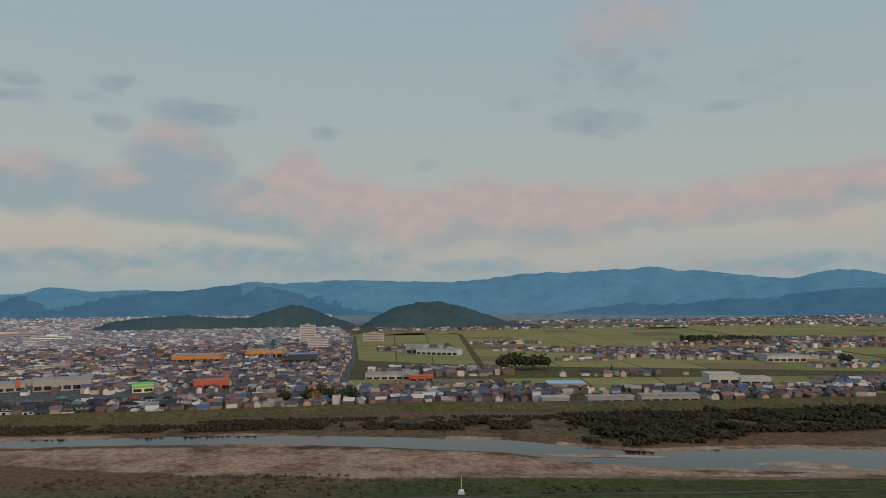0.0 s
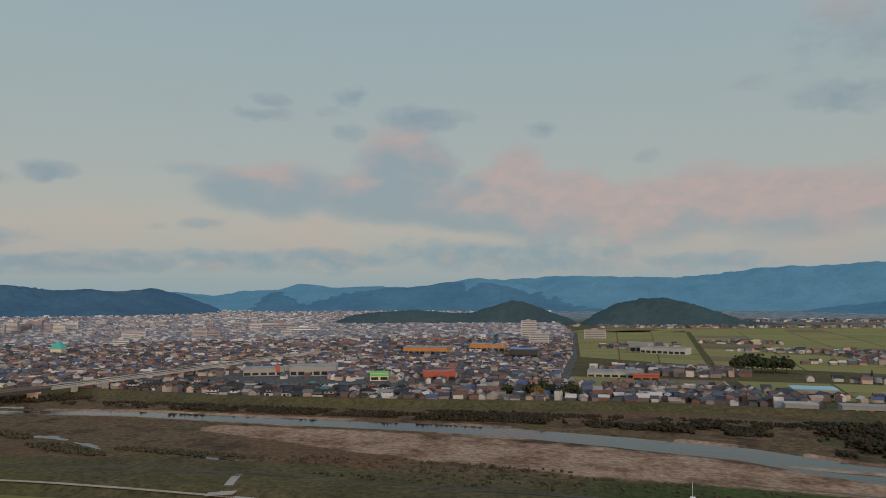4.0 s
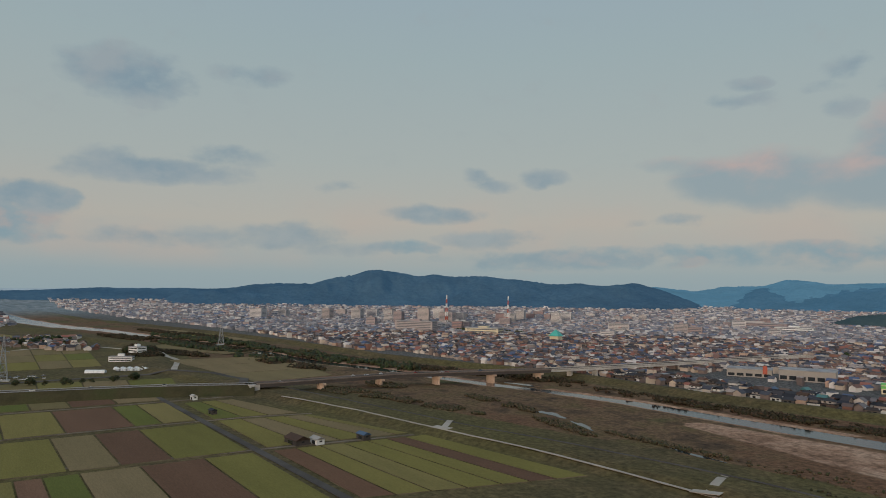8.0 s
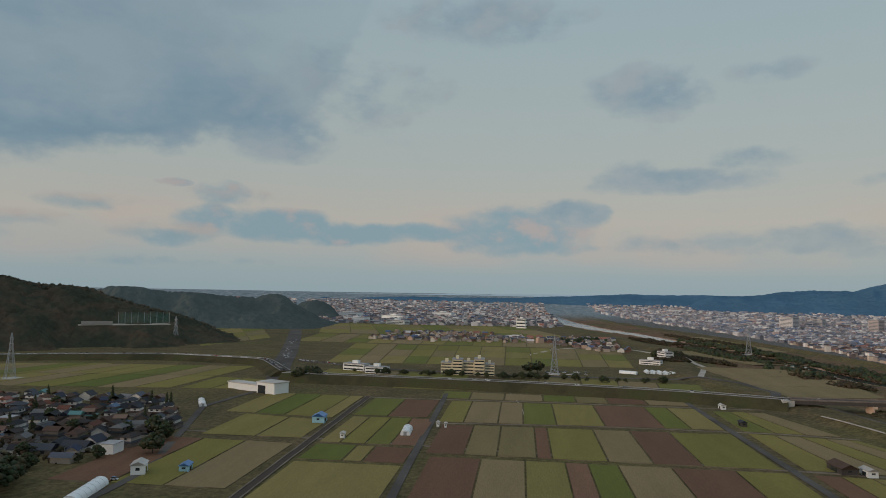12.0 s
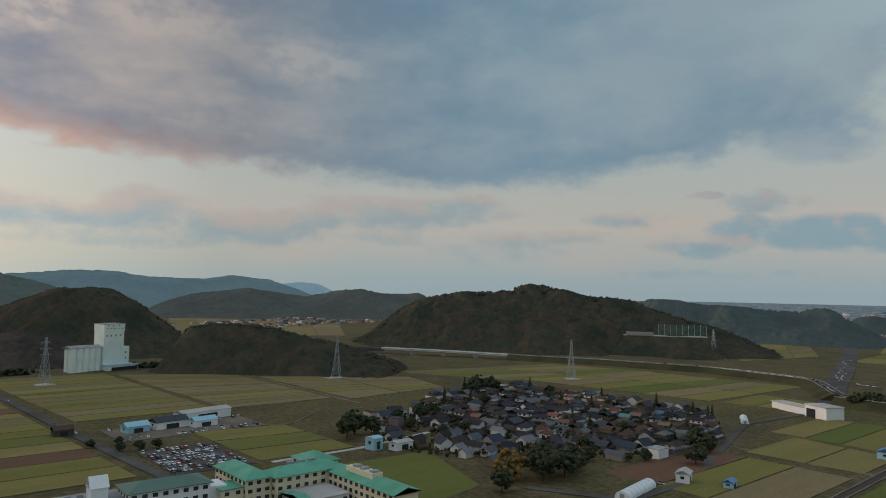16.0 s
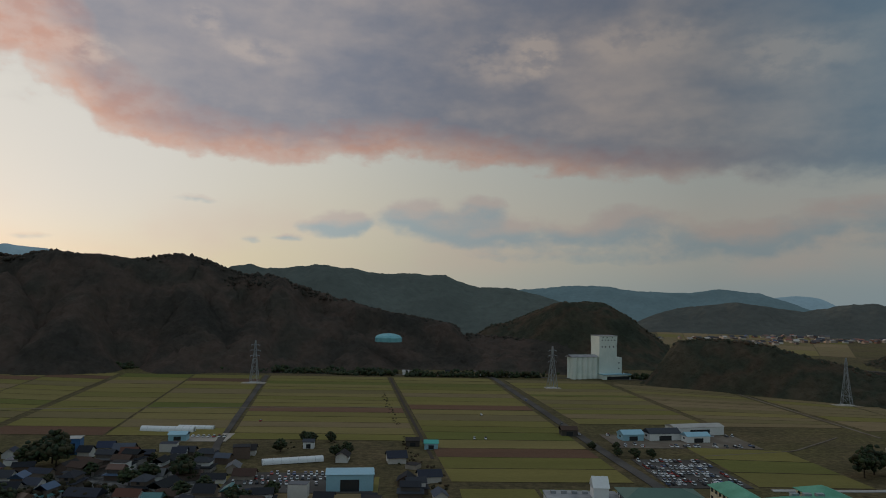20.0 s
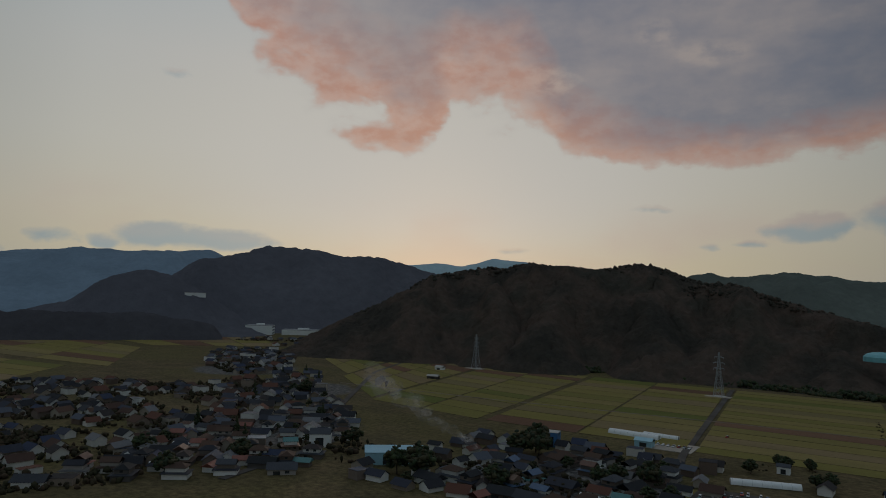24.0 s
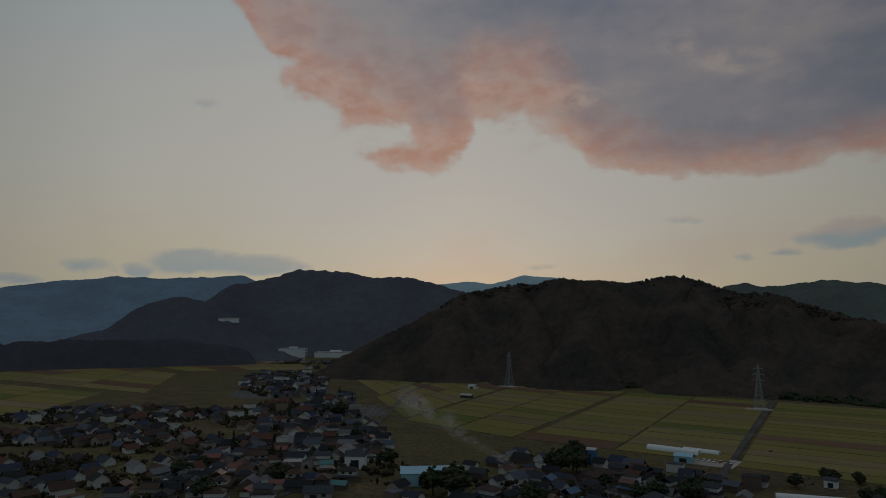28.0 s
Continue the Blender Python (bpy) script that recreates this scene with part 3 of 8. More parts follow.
M["paddy_brown"] = surface("paddy_brown", [(0.175, 0.095, 0.058), (0.135, 0.076, 0.048), (0.215, 0.12, 0.075)], 0.03, 0.9, 0.95, by="object", stain=0.42, bump=0.6, stretch=(0.35, 2.0, 1), hard=False, spec=0.1)
M["town_wall"] = surface("town_wall", [(0.44, 0.37, 0.32), (0.60, 0.55, 0.50), (0.22, 0.17, 0.15), (0.72, 0.69, 0.66), (0.34, 0.28, 0.25), (0.15, 0.12, 0.115), (0.50, 0.36, 0.28), (0.24, 0.13, 0.10), (0.56, 0.47, 0.38)], 0.1, 0.5, 0.85, by="island", stain=0.15)
M["town_roof"] = surface("town_roof", [(0.059, 0.0625, 0.0802), (0.0354, 0.0389, 0.0472), (0.0944, 0.1, 0.124), (0.153, 0.142, 0.153), (0.0708, 0.0767, 0.1), (0.283, 0.118, 0.0885), (0.354, 0.307, 0.283), (0.0531, 0.0472, 0.0531), (0.0826, 0.118, 0.212), (0.59, 0.543, 0.507), (0.212, 0.118, 0.0944), (0.118, 0.0885, 0.0826), (0.153, 0.0885, 0.0708)], 0.1, 0.5, 0.65, spec=0.25, by="island", stain=0.2)
M["village_roof"] = surface("village_roof", [(0.04, 0.044, 0.06), (0.024, 0.026, 0.032), (0.055, 0.06, 0.08), (0.09, 0.10, 0.125), (0.04, 0.05, 0.085), (0.12, 0.055, 0.04), (0.03, 0.031, 0.036), (0.17, 0.17, 0.18), (0.075, 0.045, 0.036), (0.10, 0.06, 0.045), (0.04, 0.036, 0.036), (0.05, 0.052, 0.06)], 0.1, 0.6, 0.8, spec=0.12, by="island", stain=0.2)


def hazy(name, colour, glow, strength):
    """Wooded slopes far off; their surface emits the haze of the air before them."""
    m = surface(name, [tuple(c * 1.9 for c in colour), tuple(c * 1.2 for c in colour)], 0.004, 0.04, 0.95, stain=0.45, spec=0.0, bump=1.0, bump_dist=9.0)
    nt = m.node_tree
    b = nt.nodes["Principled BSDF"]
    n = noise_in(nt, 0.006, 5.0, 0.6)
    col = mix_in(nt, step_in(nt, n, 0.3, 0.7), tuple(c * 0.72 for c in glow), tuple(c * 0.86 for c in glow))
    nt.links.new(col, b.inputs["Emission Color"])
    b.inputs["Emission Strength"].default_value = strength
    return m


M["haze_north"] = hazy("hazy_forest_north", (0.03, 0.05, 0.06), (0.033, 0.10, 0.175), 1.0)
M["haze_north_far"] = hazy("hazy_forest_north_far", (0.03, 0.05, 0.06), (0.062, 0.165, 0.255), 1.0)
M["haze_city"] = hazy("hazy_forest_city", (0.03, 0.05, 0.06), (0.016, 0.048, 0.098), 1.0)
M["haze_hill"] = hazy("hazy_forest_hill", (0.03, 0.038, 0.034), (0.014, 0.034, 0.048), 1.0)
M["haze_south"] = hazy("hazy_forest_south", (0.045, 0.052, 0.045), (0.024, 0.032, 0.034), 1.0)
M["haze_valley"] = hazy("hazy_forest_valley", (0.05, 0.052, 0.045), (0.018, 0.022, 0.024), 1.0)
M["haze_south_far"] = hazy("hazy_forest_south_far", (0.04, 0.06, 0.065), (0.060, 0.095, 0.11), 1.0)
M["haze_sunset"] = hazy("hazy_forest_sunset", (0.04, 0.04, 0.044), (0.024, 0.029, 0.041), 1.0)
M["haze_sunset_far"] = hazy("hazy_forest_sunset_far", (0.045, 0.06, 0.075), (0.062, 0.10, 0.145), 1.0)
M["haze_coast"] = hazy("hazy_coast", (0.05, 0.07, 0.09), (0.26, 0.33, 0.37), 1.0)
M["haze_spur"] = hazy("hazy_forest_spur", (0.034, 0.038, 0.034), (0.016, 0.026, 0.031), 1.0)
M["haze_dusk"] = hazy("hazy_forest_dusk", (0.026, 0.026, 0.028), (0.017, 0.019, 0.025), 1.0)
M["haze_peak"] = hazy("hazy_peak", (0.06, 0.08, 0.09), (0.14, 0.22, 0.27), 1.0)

# ground: masks of the sheet choose sand, town ground, reeds
m, nt, b = tree_of("ground_cover", 0.95, 0.0, 0.1)
attr = nt.nodes.new("ShaderNodeAttribute")
attr.attribute_name = "cover"
sep = nt.nodes.new("ShaderNodeSeparateColor")
nt.links.new(attr.outputs["Color"], sep.inputs[0])
fine, wide, broad = noise_in(nt, 0.25, 6, 0.7), noise_in(nt, 0.03, 5, 0.65), noise_in(nt, 0.006, 4, 0.6)


def masked(ch, amount=0.5):
    n = nt.nodes.new("ShaderNodeMath")
    n.operation = "MULTIPLY_ADD"
    nt.links.new(wide, n.inputs[0])
    n.inputs[1].default_value = amount
    nt.links.new(sep.outputs[ch], n.inputs[2])
    return step_in(nt, n.outputs[0], 0.45 + amount * 0.5, 0.60 + amount * 0.5)


col = ramp_in(nt, step_in(nt, wide, 0.3, 0.7), [(0.082, 0.066, 0.033), (0.105, 0.082, 0.041), (0.138, 0.100, 0.052)])
col = mix_in(nt, step_in(nt, broad, 0.4, 0.65, 0.0, 0.6), col, (0.115, 0.10, 0.036))
reedy = ramp_in(nt, step_in(nt, wide, 0.3, 0.7), [(0.062, 0.042, 0.028), (0.165, 0.102, 0.058), (0.118, 0.084, 0.04)])
reedy = mix_in(nt, step_in(nt, broad, 0.50, 0.60, 0.0, 0.75), reedy, (0.155, 0.080, 0.047))
reedy = mix_in(nt, step_in(nt, broad, 0.36, 0.44, 0.7, 0.0), reedy, (0.078, 0.086, 0.03))
col = mix_in(nt, masked(2), col, reedy)
townish = ramp_in(nt, step_in(nt, fine, 0.3, 0.7), [(0.07, 0.07, 0.07), (0.16, 0.15, 0.14)])
col = mix_in(nt, masked(1, 0.3), col, townish)
sandy = ramp_in(nt, step_in(nt, wide, 0.25, 0.7), [(0.12, 0.066, 0.040), (0.32, 0.19, 0.125), (0.42, 0.275, 0.19)])
col = mix_in(nt, masked(0), col, sandy)
verge = ramp_in(nt, step_in(nt, wide, 0.3, 0.7), [(0.056, 0.064, 0.022), (0.072, 0.09, 0.026)])
col = mix_in(nt, attr.outputs["Alpha"], col, verge)
# from 2300 m out, haze over built-up land is put into the colour
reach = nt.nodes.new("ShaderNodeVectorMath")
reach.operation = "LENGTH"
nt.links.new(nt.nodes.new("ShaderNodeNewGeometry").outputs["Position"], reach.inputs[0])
hazy_outskirts = ramp_in(nt, step_in(nt, wide, 0.35, 0.65), [(0.12, 0.16, 0.17), (0.20, 0.24, 0.26), (0.30, 0.32, 0.33)])
col = mix_in(nt, step_in(nt, reach.outputs["Value"], 2300, 3400), col, hazy_outskirts)
grainy = nt.nodes.new("ShaderNodeHueSaturation")
nt.links.new(col, grainy.inputs["Color"])
nt.links.new(step_in(nt, fine, 0.25, 0.75, 0.5, 1.5), grainy.inputs["Value"])
nt.links.new(grainy.outputs[0], b.inputs["Base Color"])
bump_in(nt, b, fine, 0.8, 0.5)
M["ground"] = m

m, nt, b = tree_of("river_water", 0.06, 0.0, 0.5)
b.inputs["Base Color"].default_value = (0.02, 0.03, 0.035, 1)
b.inputs["IOR"].default_value = 1.33
bump_in(nt, b, noise_in(nt, 0.5, 3.0, 0.6, (1, 1.6, 1)), 0.12, 0.3)
M["water"] = m


# ---- mesh helpers ----
def raw(name, verts, faces, mats, parent=None, smooth=False, index=None):
    me = bpy.data.meshes.new(name)
    me.from_pydata(verts, [], faces)
    for x in mats if isinstance(mats, (list, tuple)) else [mats]:
        me.materials.append(x)
    if index is not None:
        me.polygons.foreach_set("material_index", index)
    if smooth:
        me.polygons.foreach_set("use_smooth", [True] * len(faces))
    me.update()
    ob = new(name, me)
    if parent is not None:
        ob.parent = parent
    return ob


class Geo:
    """Collects solids of one part."""
    def __init__(self):
        self.v, self.f = [], []

    def add(self, verts, faces):
        k = len(self.v)
        self.v += [tuple(p) for p in verts]
        self.f += [tuple(i + k for i in f) for f in faces]
        return self

    def box(self, x0, x1, y0, y1, z0, z1):
        return self.add([(x0, y0, z0), (x1, y0, z0), (x1, y1, z0), (x0, y1, z0), (x0, y0, z1), (x1, y0, z1), (x1, y1, z1), (x0, y1, z1)],
                        [(0, 3, 2, 1), (4, 5, 6, 7), (0, 1, 5, 4), (1, 2, 6, 5), (2, 3, 7, 6), (3, 0, 4, 7)])

    def gable(self, x0, x1, y0, y1, z0, z1, inset=0.0, t=0.18):
        """A roof of thickness t with its ridge along x; inset > 0 makes it hipped."""
        ym = (y0 + y1) / 2
        lo = [(x0, y0, z0), (x1, y0, z0), (x1, y1, z0), (x0, y1, z0), (x0 + inset, ym, z1), (x1 - inset, ym, z1)]
        up = [(x, y, z + t) for x, y, z in lo]
        return self.add(lo + up, [(6, 7, 11, 10), (8, 9, 10, 11), (7, 8, 11), (9, 6, 10), (0, 4, 5, 1), (2, 5, 4, 3), (1, 5, 2), (3, 4, 0),
                                  (0, 1, 7, 6), (1, 2, 8, 7), (2, 3, 9, 8), (3, 0, 6, 9)])

    def tube(self, a, b, r0, r1=None, n=6):
        a, b = Vector(a), Vector(b)
        r1 = r0 if r1 is None else r1
        q = (b - a).to_track_quat("Z", "Y")
        ring = [q @ Vector((math.cos(2 * math.pi * i / n), math.sin(2 * math.pi * i / n), 0)) for i in range(n)]
        vs = [a + p * r0 for p in ring] + [b + p * r1 for p in ring]
        return self.add(vs, [(i, (i + 1) % n, n + (i + 1) % n, n + i) for i in range(n)] + [tuple(range(n))[::-1], tuple(range(n, 2 * n))])

    def make(self, name, mat, parent=None, label="", smooth=False):
        ob = raw(name, self.v, self.f, mat, parent, smooth)
        if label:
            ob["label"] = label
        return ob


def base(name, x, y, z=0.0, turn=0.0, **tags):
    ob = new(name)
    ob.matrix_basis = pose(x, y, z, 0, 0, turn)
    return tagged(ob, **tags)


def fbm(x, y, size, octaves=4, seed=0.0):
    """Smooth value noise on arrays, about -1 to 1."""
    total, amp, norm = np.zeros_like(x, dtype=float), 1.0, 0.0
    for o in range(octaves):
        u, v = x / size + seed * 1.7 + o * 13.1, y / size - seed * 2.3 + o * 7.7
        i, j = np.floor(u), np.floor(v)
        fu, fv = u - i, v - j
        fu, fv = fu * fu * (3 - 2 * fu), fv * fv * (3 - 2 * fv)

        def h(a, b):
            s = np.sin(a * 127.1 + b * 311.7 + seed * 5.3) * 43758.5453
            return (s - np.floor(s)) * 2 - 1
        total += amp * ((h(i, j) * (1 - fu) + h(i + 1, j) * fu) * (1 - fv) + (h(i, j + 1) * (1 - fu) + h(i + 1, j + 1) * fu) * fv)
        norm += amp
        amp, size = amp * 0.55, size / 2.1
    return total / norm


def line_near(x, y, line):
    """Distance of points from a polyline, and the line's further values there."""
    line = np.array(line, float)
    best = np.full(x.shape, 1e9)
    vals = np.zeros(x.shape + (line.shape[1] - 2,))
    for p, q in zip(line[:-1], line[1:]):
        d = q[:2] - p[:2]
        s = np.clip(((x - p[0]) * d[0] + (y - p[1]) * d[1]) / (d @ d), 0, 1)
        r = np.hypot(x - p[0] - s * d[0], y - p[1] - s * d[1])
        near = r < best
        best = np.where(near, r, best)
        vals = np.where(near[..., None], p[2:] + s[..., None] * (q[2:] - p[2:]), vals)
    return best, vals

# ---- the plain, the river and its dykes ----
RIVER = [(1500, 380, 40), (800, 415, 36), (430, 436, 30), (297, 443, 24), (240, 445, 32), (180, 447, 27), (141, 446, 23), (100, 460, 22), (50, 490, 21),
         (-30, 507, 19), (-118, 521, 17), (-200, 520, 15), (-322, 514, 14), (-440, 513, 11), (-540, 495, 9), (-600, 478, 11), (-680, 462, 9), (-790, 442, 11),
         (-905, 408, 13), (-1245, 385, 13), (-1436, 335, 15), (-1733, 285, 20), (-2000, 200, 28), (-2440, 126, 42), (-3400, 40, 70)]
TOWN_DYKE = [(1500, 700), (440, 668), (280, 652), (120, 652), (0, 655), (-95, 642), (-200, 622), (-320, 606), (-440, 594), (-600, 600), (-740, 560), (-910, 520), (-1215, 505), (-1500, 470), (-2400, 300), (-3400, 220)]
NEAR_DYKE = [(1500, 250), (500, 345), (100, 336), (-130, 327), (-210, 326), (-300, 313), (-400, 293), (-505, 276), (-630, 254), (-900, 200), (-1250, 250), (-1500, 200), (-2400, 20), (-3400, -100)]
SAND = [(-330, 470, 18), (-230, 462, 40), (-130, 450, 55), (-20, 440, 55), (70, 425, 35), (150, 400, 14), (200, 398, 8), (240, 405, 12), (290, 412, 22), (330, 405, 16)]
FAR_RISE = 3300.0


def ground_height(x, y):
    d, w = line_near(x, y, RIVER)
    z = -3.4 * np.clip(1.35 - d / np.maximum(w[..., 0], 1), 0, 1) ** 0.6
    plain, _ = line_near(x, y, TOWN_DYKE)
    near, _ = line_near(x, y, NEAR_DYKE)
    z = np.where(d < 110, np.minimum(z, -1.2 * np.clip((110 - d) / 60, 0, 1)), z)
    z = z + 4.5 * np.clip(1.6 - plain / 9, 0, 1) + 3.6 * np.clip(2.6 - near / 9, 0, 1)
    z = z + 0.25 * fbm(x, y, 30, 3, 2.0)
    r = np.hypot(x, y)
    return z + 74 * np.clip((r - FAR_RISE) / 1600, 0, 1) ** 1.4


def spaced(lo, hi, a, b, step):
    """Coordinates with even steps from a to b that widen outwards to lo and hi."""
    mid = list(np.arange(a, b + 0.1, step))
    out, s, x = [], step, b
    while x < hi:
        s *= 1.16
        x += s
        out.append(min(x, hi))
    left, s, x = [], step, a
    while x > lo:
        s *= 1.16
        x -= s
        left.append(max(x, lo))
    return np.array(left[::-1] + mid + out)


gx = spaced(-4950, 4950, -1300, 560, 7.0)
gy = np.unique(np.r_[spaced(-4950, 4950, 180, 720, 6.0), np.arange(-640, 180, 14.0)])
GX, GY = np.meshgrid(gx, gy)
GZ = ground_height(GX, GY)
nx, ny = len(gx), len(gy)
idx = np.arange(nx * ny).reshape(ny, nx)
quads = np.stack([idx[:-1, :-1], idx[:-1, 1:], idx[1:, 1:], idx[1:, :-1]], -1).reshape(-1, 4)
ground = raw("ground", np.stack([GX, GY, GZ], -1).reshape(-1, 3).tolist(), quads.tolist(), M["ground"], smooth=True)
tagged(ground, "grassy river plain with gravel bars and dykes", "ground", kind="structure")
river_d, river_w = line_near(GX, GY, RIVER)
sand_d, sand_w = line_near(GX, GY, SAND)
cover_r = np.clip(1.25 - sand_d / np.maximum(sand_w[..., 0], 1), 0, 1)
cover_r = np.maximum(cover_r, np.clip(1.0 - (river_d - river_w[..., 0] - 2) / 9, 0, 1) * (river_d < 90) * (fbm(GX, GY, 90, 2, 9.0) > -0.25))
dyke_y = np.interp(GX, [p[0] for p in TOWN_DYKE][::-1], [p[1] for p in TOWN_DYKE][::-1])
near_y = np.interp(GX, [p[0] for p in NEAR_DYKE][::-1], [p[1] for p in NEAR_DYKE][::-1])
town_east = np.interp(GY, [600, 760, 900, 1150, 1800, 2300, 4500], [480, -110, -120, -140, -215, -310, -700])
cover_g = np.clip((GY - dyke_y - 14) / 10, 0, 1) * np.clip(1 - (GX - town_east) / 14, 0, 1)
cover_g = np.maximum(cover_g, 0.75 * np.clip((-1950 - GX) / 100, 0, 1) * (GY < 130))
for vx, vy, vr in ((-435, -385, 140), (-500, -440, 70), (150, -370, 85), (400, -360, 110), (520, -520, 90), (690, -600, 90), (60, -345, 45)):
    cover_g = np.maximum(cover_g, 0.9 * np.clip(1.25 - np.hypot(GX - vx, GY - vy) / vr, 0, 1))
cover_b = np.clip((dyke_y - 18 - GY) / 12, 0, 1) * np.clip((GY - near_y - 40) / 30, 0, 1)
cover_a = np.clip((GX + 60) / 40, 0, 1) * np.clip((np.interp(GX, [-60, 40, 150, 420], [392, 403, 398, 384]) - GY) / 4, 0, 1) * np.clip((GY - 330) / 10, 0, 1)
attribute = ground.data.color_attributes.new("cover", "FLOAT_COLOR", "POINT")
attribute.data.foreach_set("color", np.stack([cover_r, cover_g, cover_b, cover_a], -1).reshape(-1))

line = np.array(RIVER, float)
tang = np.gradient(line[:, :2], axis=0)
tang /= np.linalg.norm(tang, axis=1)[:, None]
side = np.stack([-tang[:, 1], tang[:, 0]], -1)
wv, wf = [], []
for p, n in zip(line, side):
    w = p[2] + 16
    wv += [(p[0] + n[0] * w, p[1] + n[1] * w, -1.95), (p[0] - n[0] * w, p[1] - n[1] * w, -1.95)]
for i in range(len(line) - 1):
    wf.append((2 * i, 2 * i + 1, 2 * i + 3, 2 * i + 2))
tagged(raw("water", wv, wf, M["water"]), "calm shallow river reflecting the dusk sky", "river", kind="structure")

# ---- hills ----
FAR_RANGE_A = [
    (2557, 3943, 224), (2446, 4013, 251), (2348, 4072, 247), (2137, 4186, 202), (1853, 4319, 236), (1702, 4381, 261), (1543, 4439, 257), (1379, 4493, 286),
    (1209, 4542, 274), (854, 4622, 261), (707, 4647, 271), (408, 4682, 240), (104, 4699, 212), (-276, 4692, 215), (-576, 4665, 217), (-36, 4700, 212),
    (-350, 4687, 222), (-681, 4650, 225), (-1025, 4587, 208), (-1200, 4544, 213), (-1377, 4494, 183), (-1554, 4436, 165), (-1904, 4297, 164), (-2076, 4217, 153),
    (-2279, 4111, 183), (-2410, 4035, 144), (-2601, 3915, 136), (-2724, 3830, 106), (-2931, 3674, 135),
]
FAR_RANGE_B = [
    (2337, 3610, 140), (2190, 3701, 134), (1953, 3831, 116), (1692, 3953, 112), (1407, 4063, 89), (1102, 4156, 84), (777, 4229, 42), (439, 4278, 6),
]
FAR_RANGE_C = [
    (-265, 4492, 83), (-762, 4435, 141), (-1035, 4379, 171), (-1297, 4309, 189), (-1513, 4238, 162), (-1803, 4123, 133), (-1991, 4035, 147), (-2143, 3957, 138),
    (-2307, 3863, 135), (-2400, 3807, 113), (-2490, 3748, 52), (-2549, 3709, -13),
]
CITY_RANGE_A = [
    (-2351, 3480, -2), (-2461, 3404, 55), (-2593, 3304, 115), (-2695, 3222, 154), (-2768, 3159, 140), (-2838, 3096, 130), (-2930, 3009, 146), (-2995, 2944, 142),
    (-3048, 2890, 135), (-3139, 2790, 157), (-3215, 2702, 165), (-3322, 2569, 182), (-3420, 2438, 180), (-3466, 2373, 188), (-3488, 2340, 194), (-3537, 2265, 175),
    (-3577, 2201, 191), (-3615, 2138, 205), (-3676, 2031, 209), (-3739, 1913, 183), (-3769, 1853, 169), (-3839, 1704, 126),
    (-3890, 1584, 128), (-3958, 1405, 115), (-4008, 1257, 90), (-4066, 1052, 85),
]
CITY_RANGE_B = [
    (-4198, 1317, 80), (-4260, 1102, 94), (-4309, 892, 88), (-4350, 660, 89), (-4378, 438, 77), (-4396, 176, 68), (-4399, -81, 54), (-4364, -560, 51),
    (-4337, -740, 52), (-4252, -1130, 37), (-4223, -1237, 44),
]
DOME_HILL = [
    (-273, 2545, -1), (-232, 2549, 30), (-151, 2556, 70), (-68, 2559, 86), (15, 2560, 89), (97, 2558, 68), (200, 2552, 36), (261, 2547, 12),
    (362, 2534, -1),
]
TWIN_HILL = [
    (-1123, 2301, 11), (-1070, 2325, 30), (-992, 2360, 41), (-859, 2411, 48), (-736, 2452, 36), (-663, 2473, 35), (-588, 2492, 60), (-512, 2508, 83),
    (-453, 2520, 67), (-394, 2530, 42), (-313, 2541, 14),
]
SPUR_HILL = [
    (-1675, -1094, 79), (-1691, -1057, 93), (-1723, -993, 89), (-1756, -921, 81), (-1786, -850, 77), (-1806, -792, 72), (-1824, -735, 70), (-1837, -686, 79),
    (-1847, -643, 74), (-1849, -619, 54),
]
ROAD_HILL = [
    (-2376, -776, 41), (-2389, -737, 54), (-2401, -698, 51), (-2408, -671, 37),
]
MAIN_HILL = [
    (-816, -1162, 2), (-847, -1145, 29), (-883, -1123, 63), (-928, -1092, 89), (-973, -1059, 99), (-1017, -1022, 104), (-1052, -993, 108), (-1086, -961, 118),
    (-1124, -924, 115), (-1161, -885, 100), (-1199, -840, 93), (-1229, -803, 89), (-1255, -770, 72), (-1283, -732, 59), (-1312, -688, 47), (-1337, -648, 30),
    (-1358, -614, 10),
]
BACK_RIDGE_W = [
    (-965, -2682, 45), (-1058, -2646, 79), (-1172, -2598, 92), (-1249, -2562, 101), (-1365, -2502, 85), (-1442, -2458, 76), (-1555, -2388, 101), (-1630, -2338, 110),
    (-1705, -2284, 89), (-1813, -2199, 96),
]
LOW_WOOD = [
    (-344, -875, 48), (-371, -851, 55), (-409, -820, 55), (-447, -787, 46), (-477, -755, 36), (-506, -722, 27), (-528, -692, 15),
]
SILO_KNOLL = [
    (-152, -1241, 51), (-190, -1235, 61), (-229, -1229, 77), (-268, -1221, 93), (-307, -1212, 97), (-346, -1201, 95), (-385, -1189, 75), (-433, -1173, 36),
]
GREY_RIDGE = [
    (-396, -3276, 114), (-503, -3292, 135), (-639, -3299, 152), (-777, -3300, 164), (-944, -3287, 168), (-1060, -3283, 143), (-1202, -3266, 141), (-1344, -3242, 141),
    (-1485, -3213, 162), (-1625, -3179, 148), (-1762, -3139, 108),
]
MESA = [
    (-2094, -4096, 99), (-2189, -4046, 138), (-2282, -3994, 151), (-2403, -3922, 143), (-2463, -3885, 108),
]
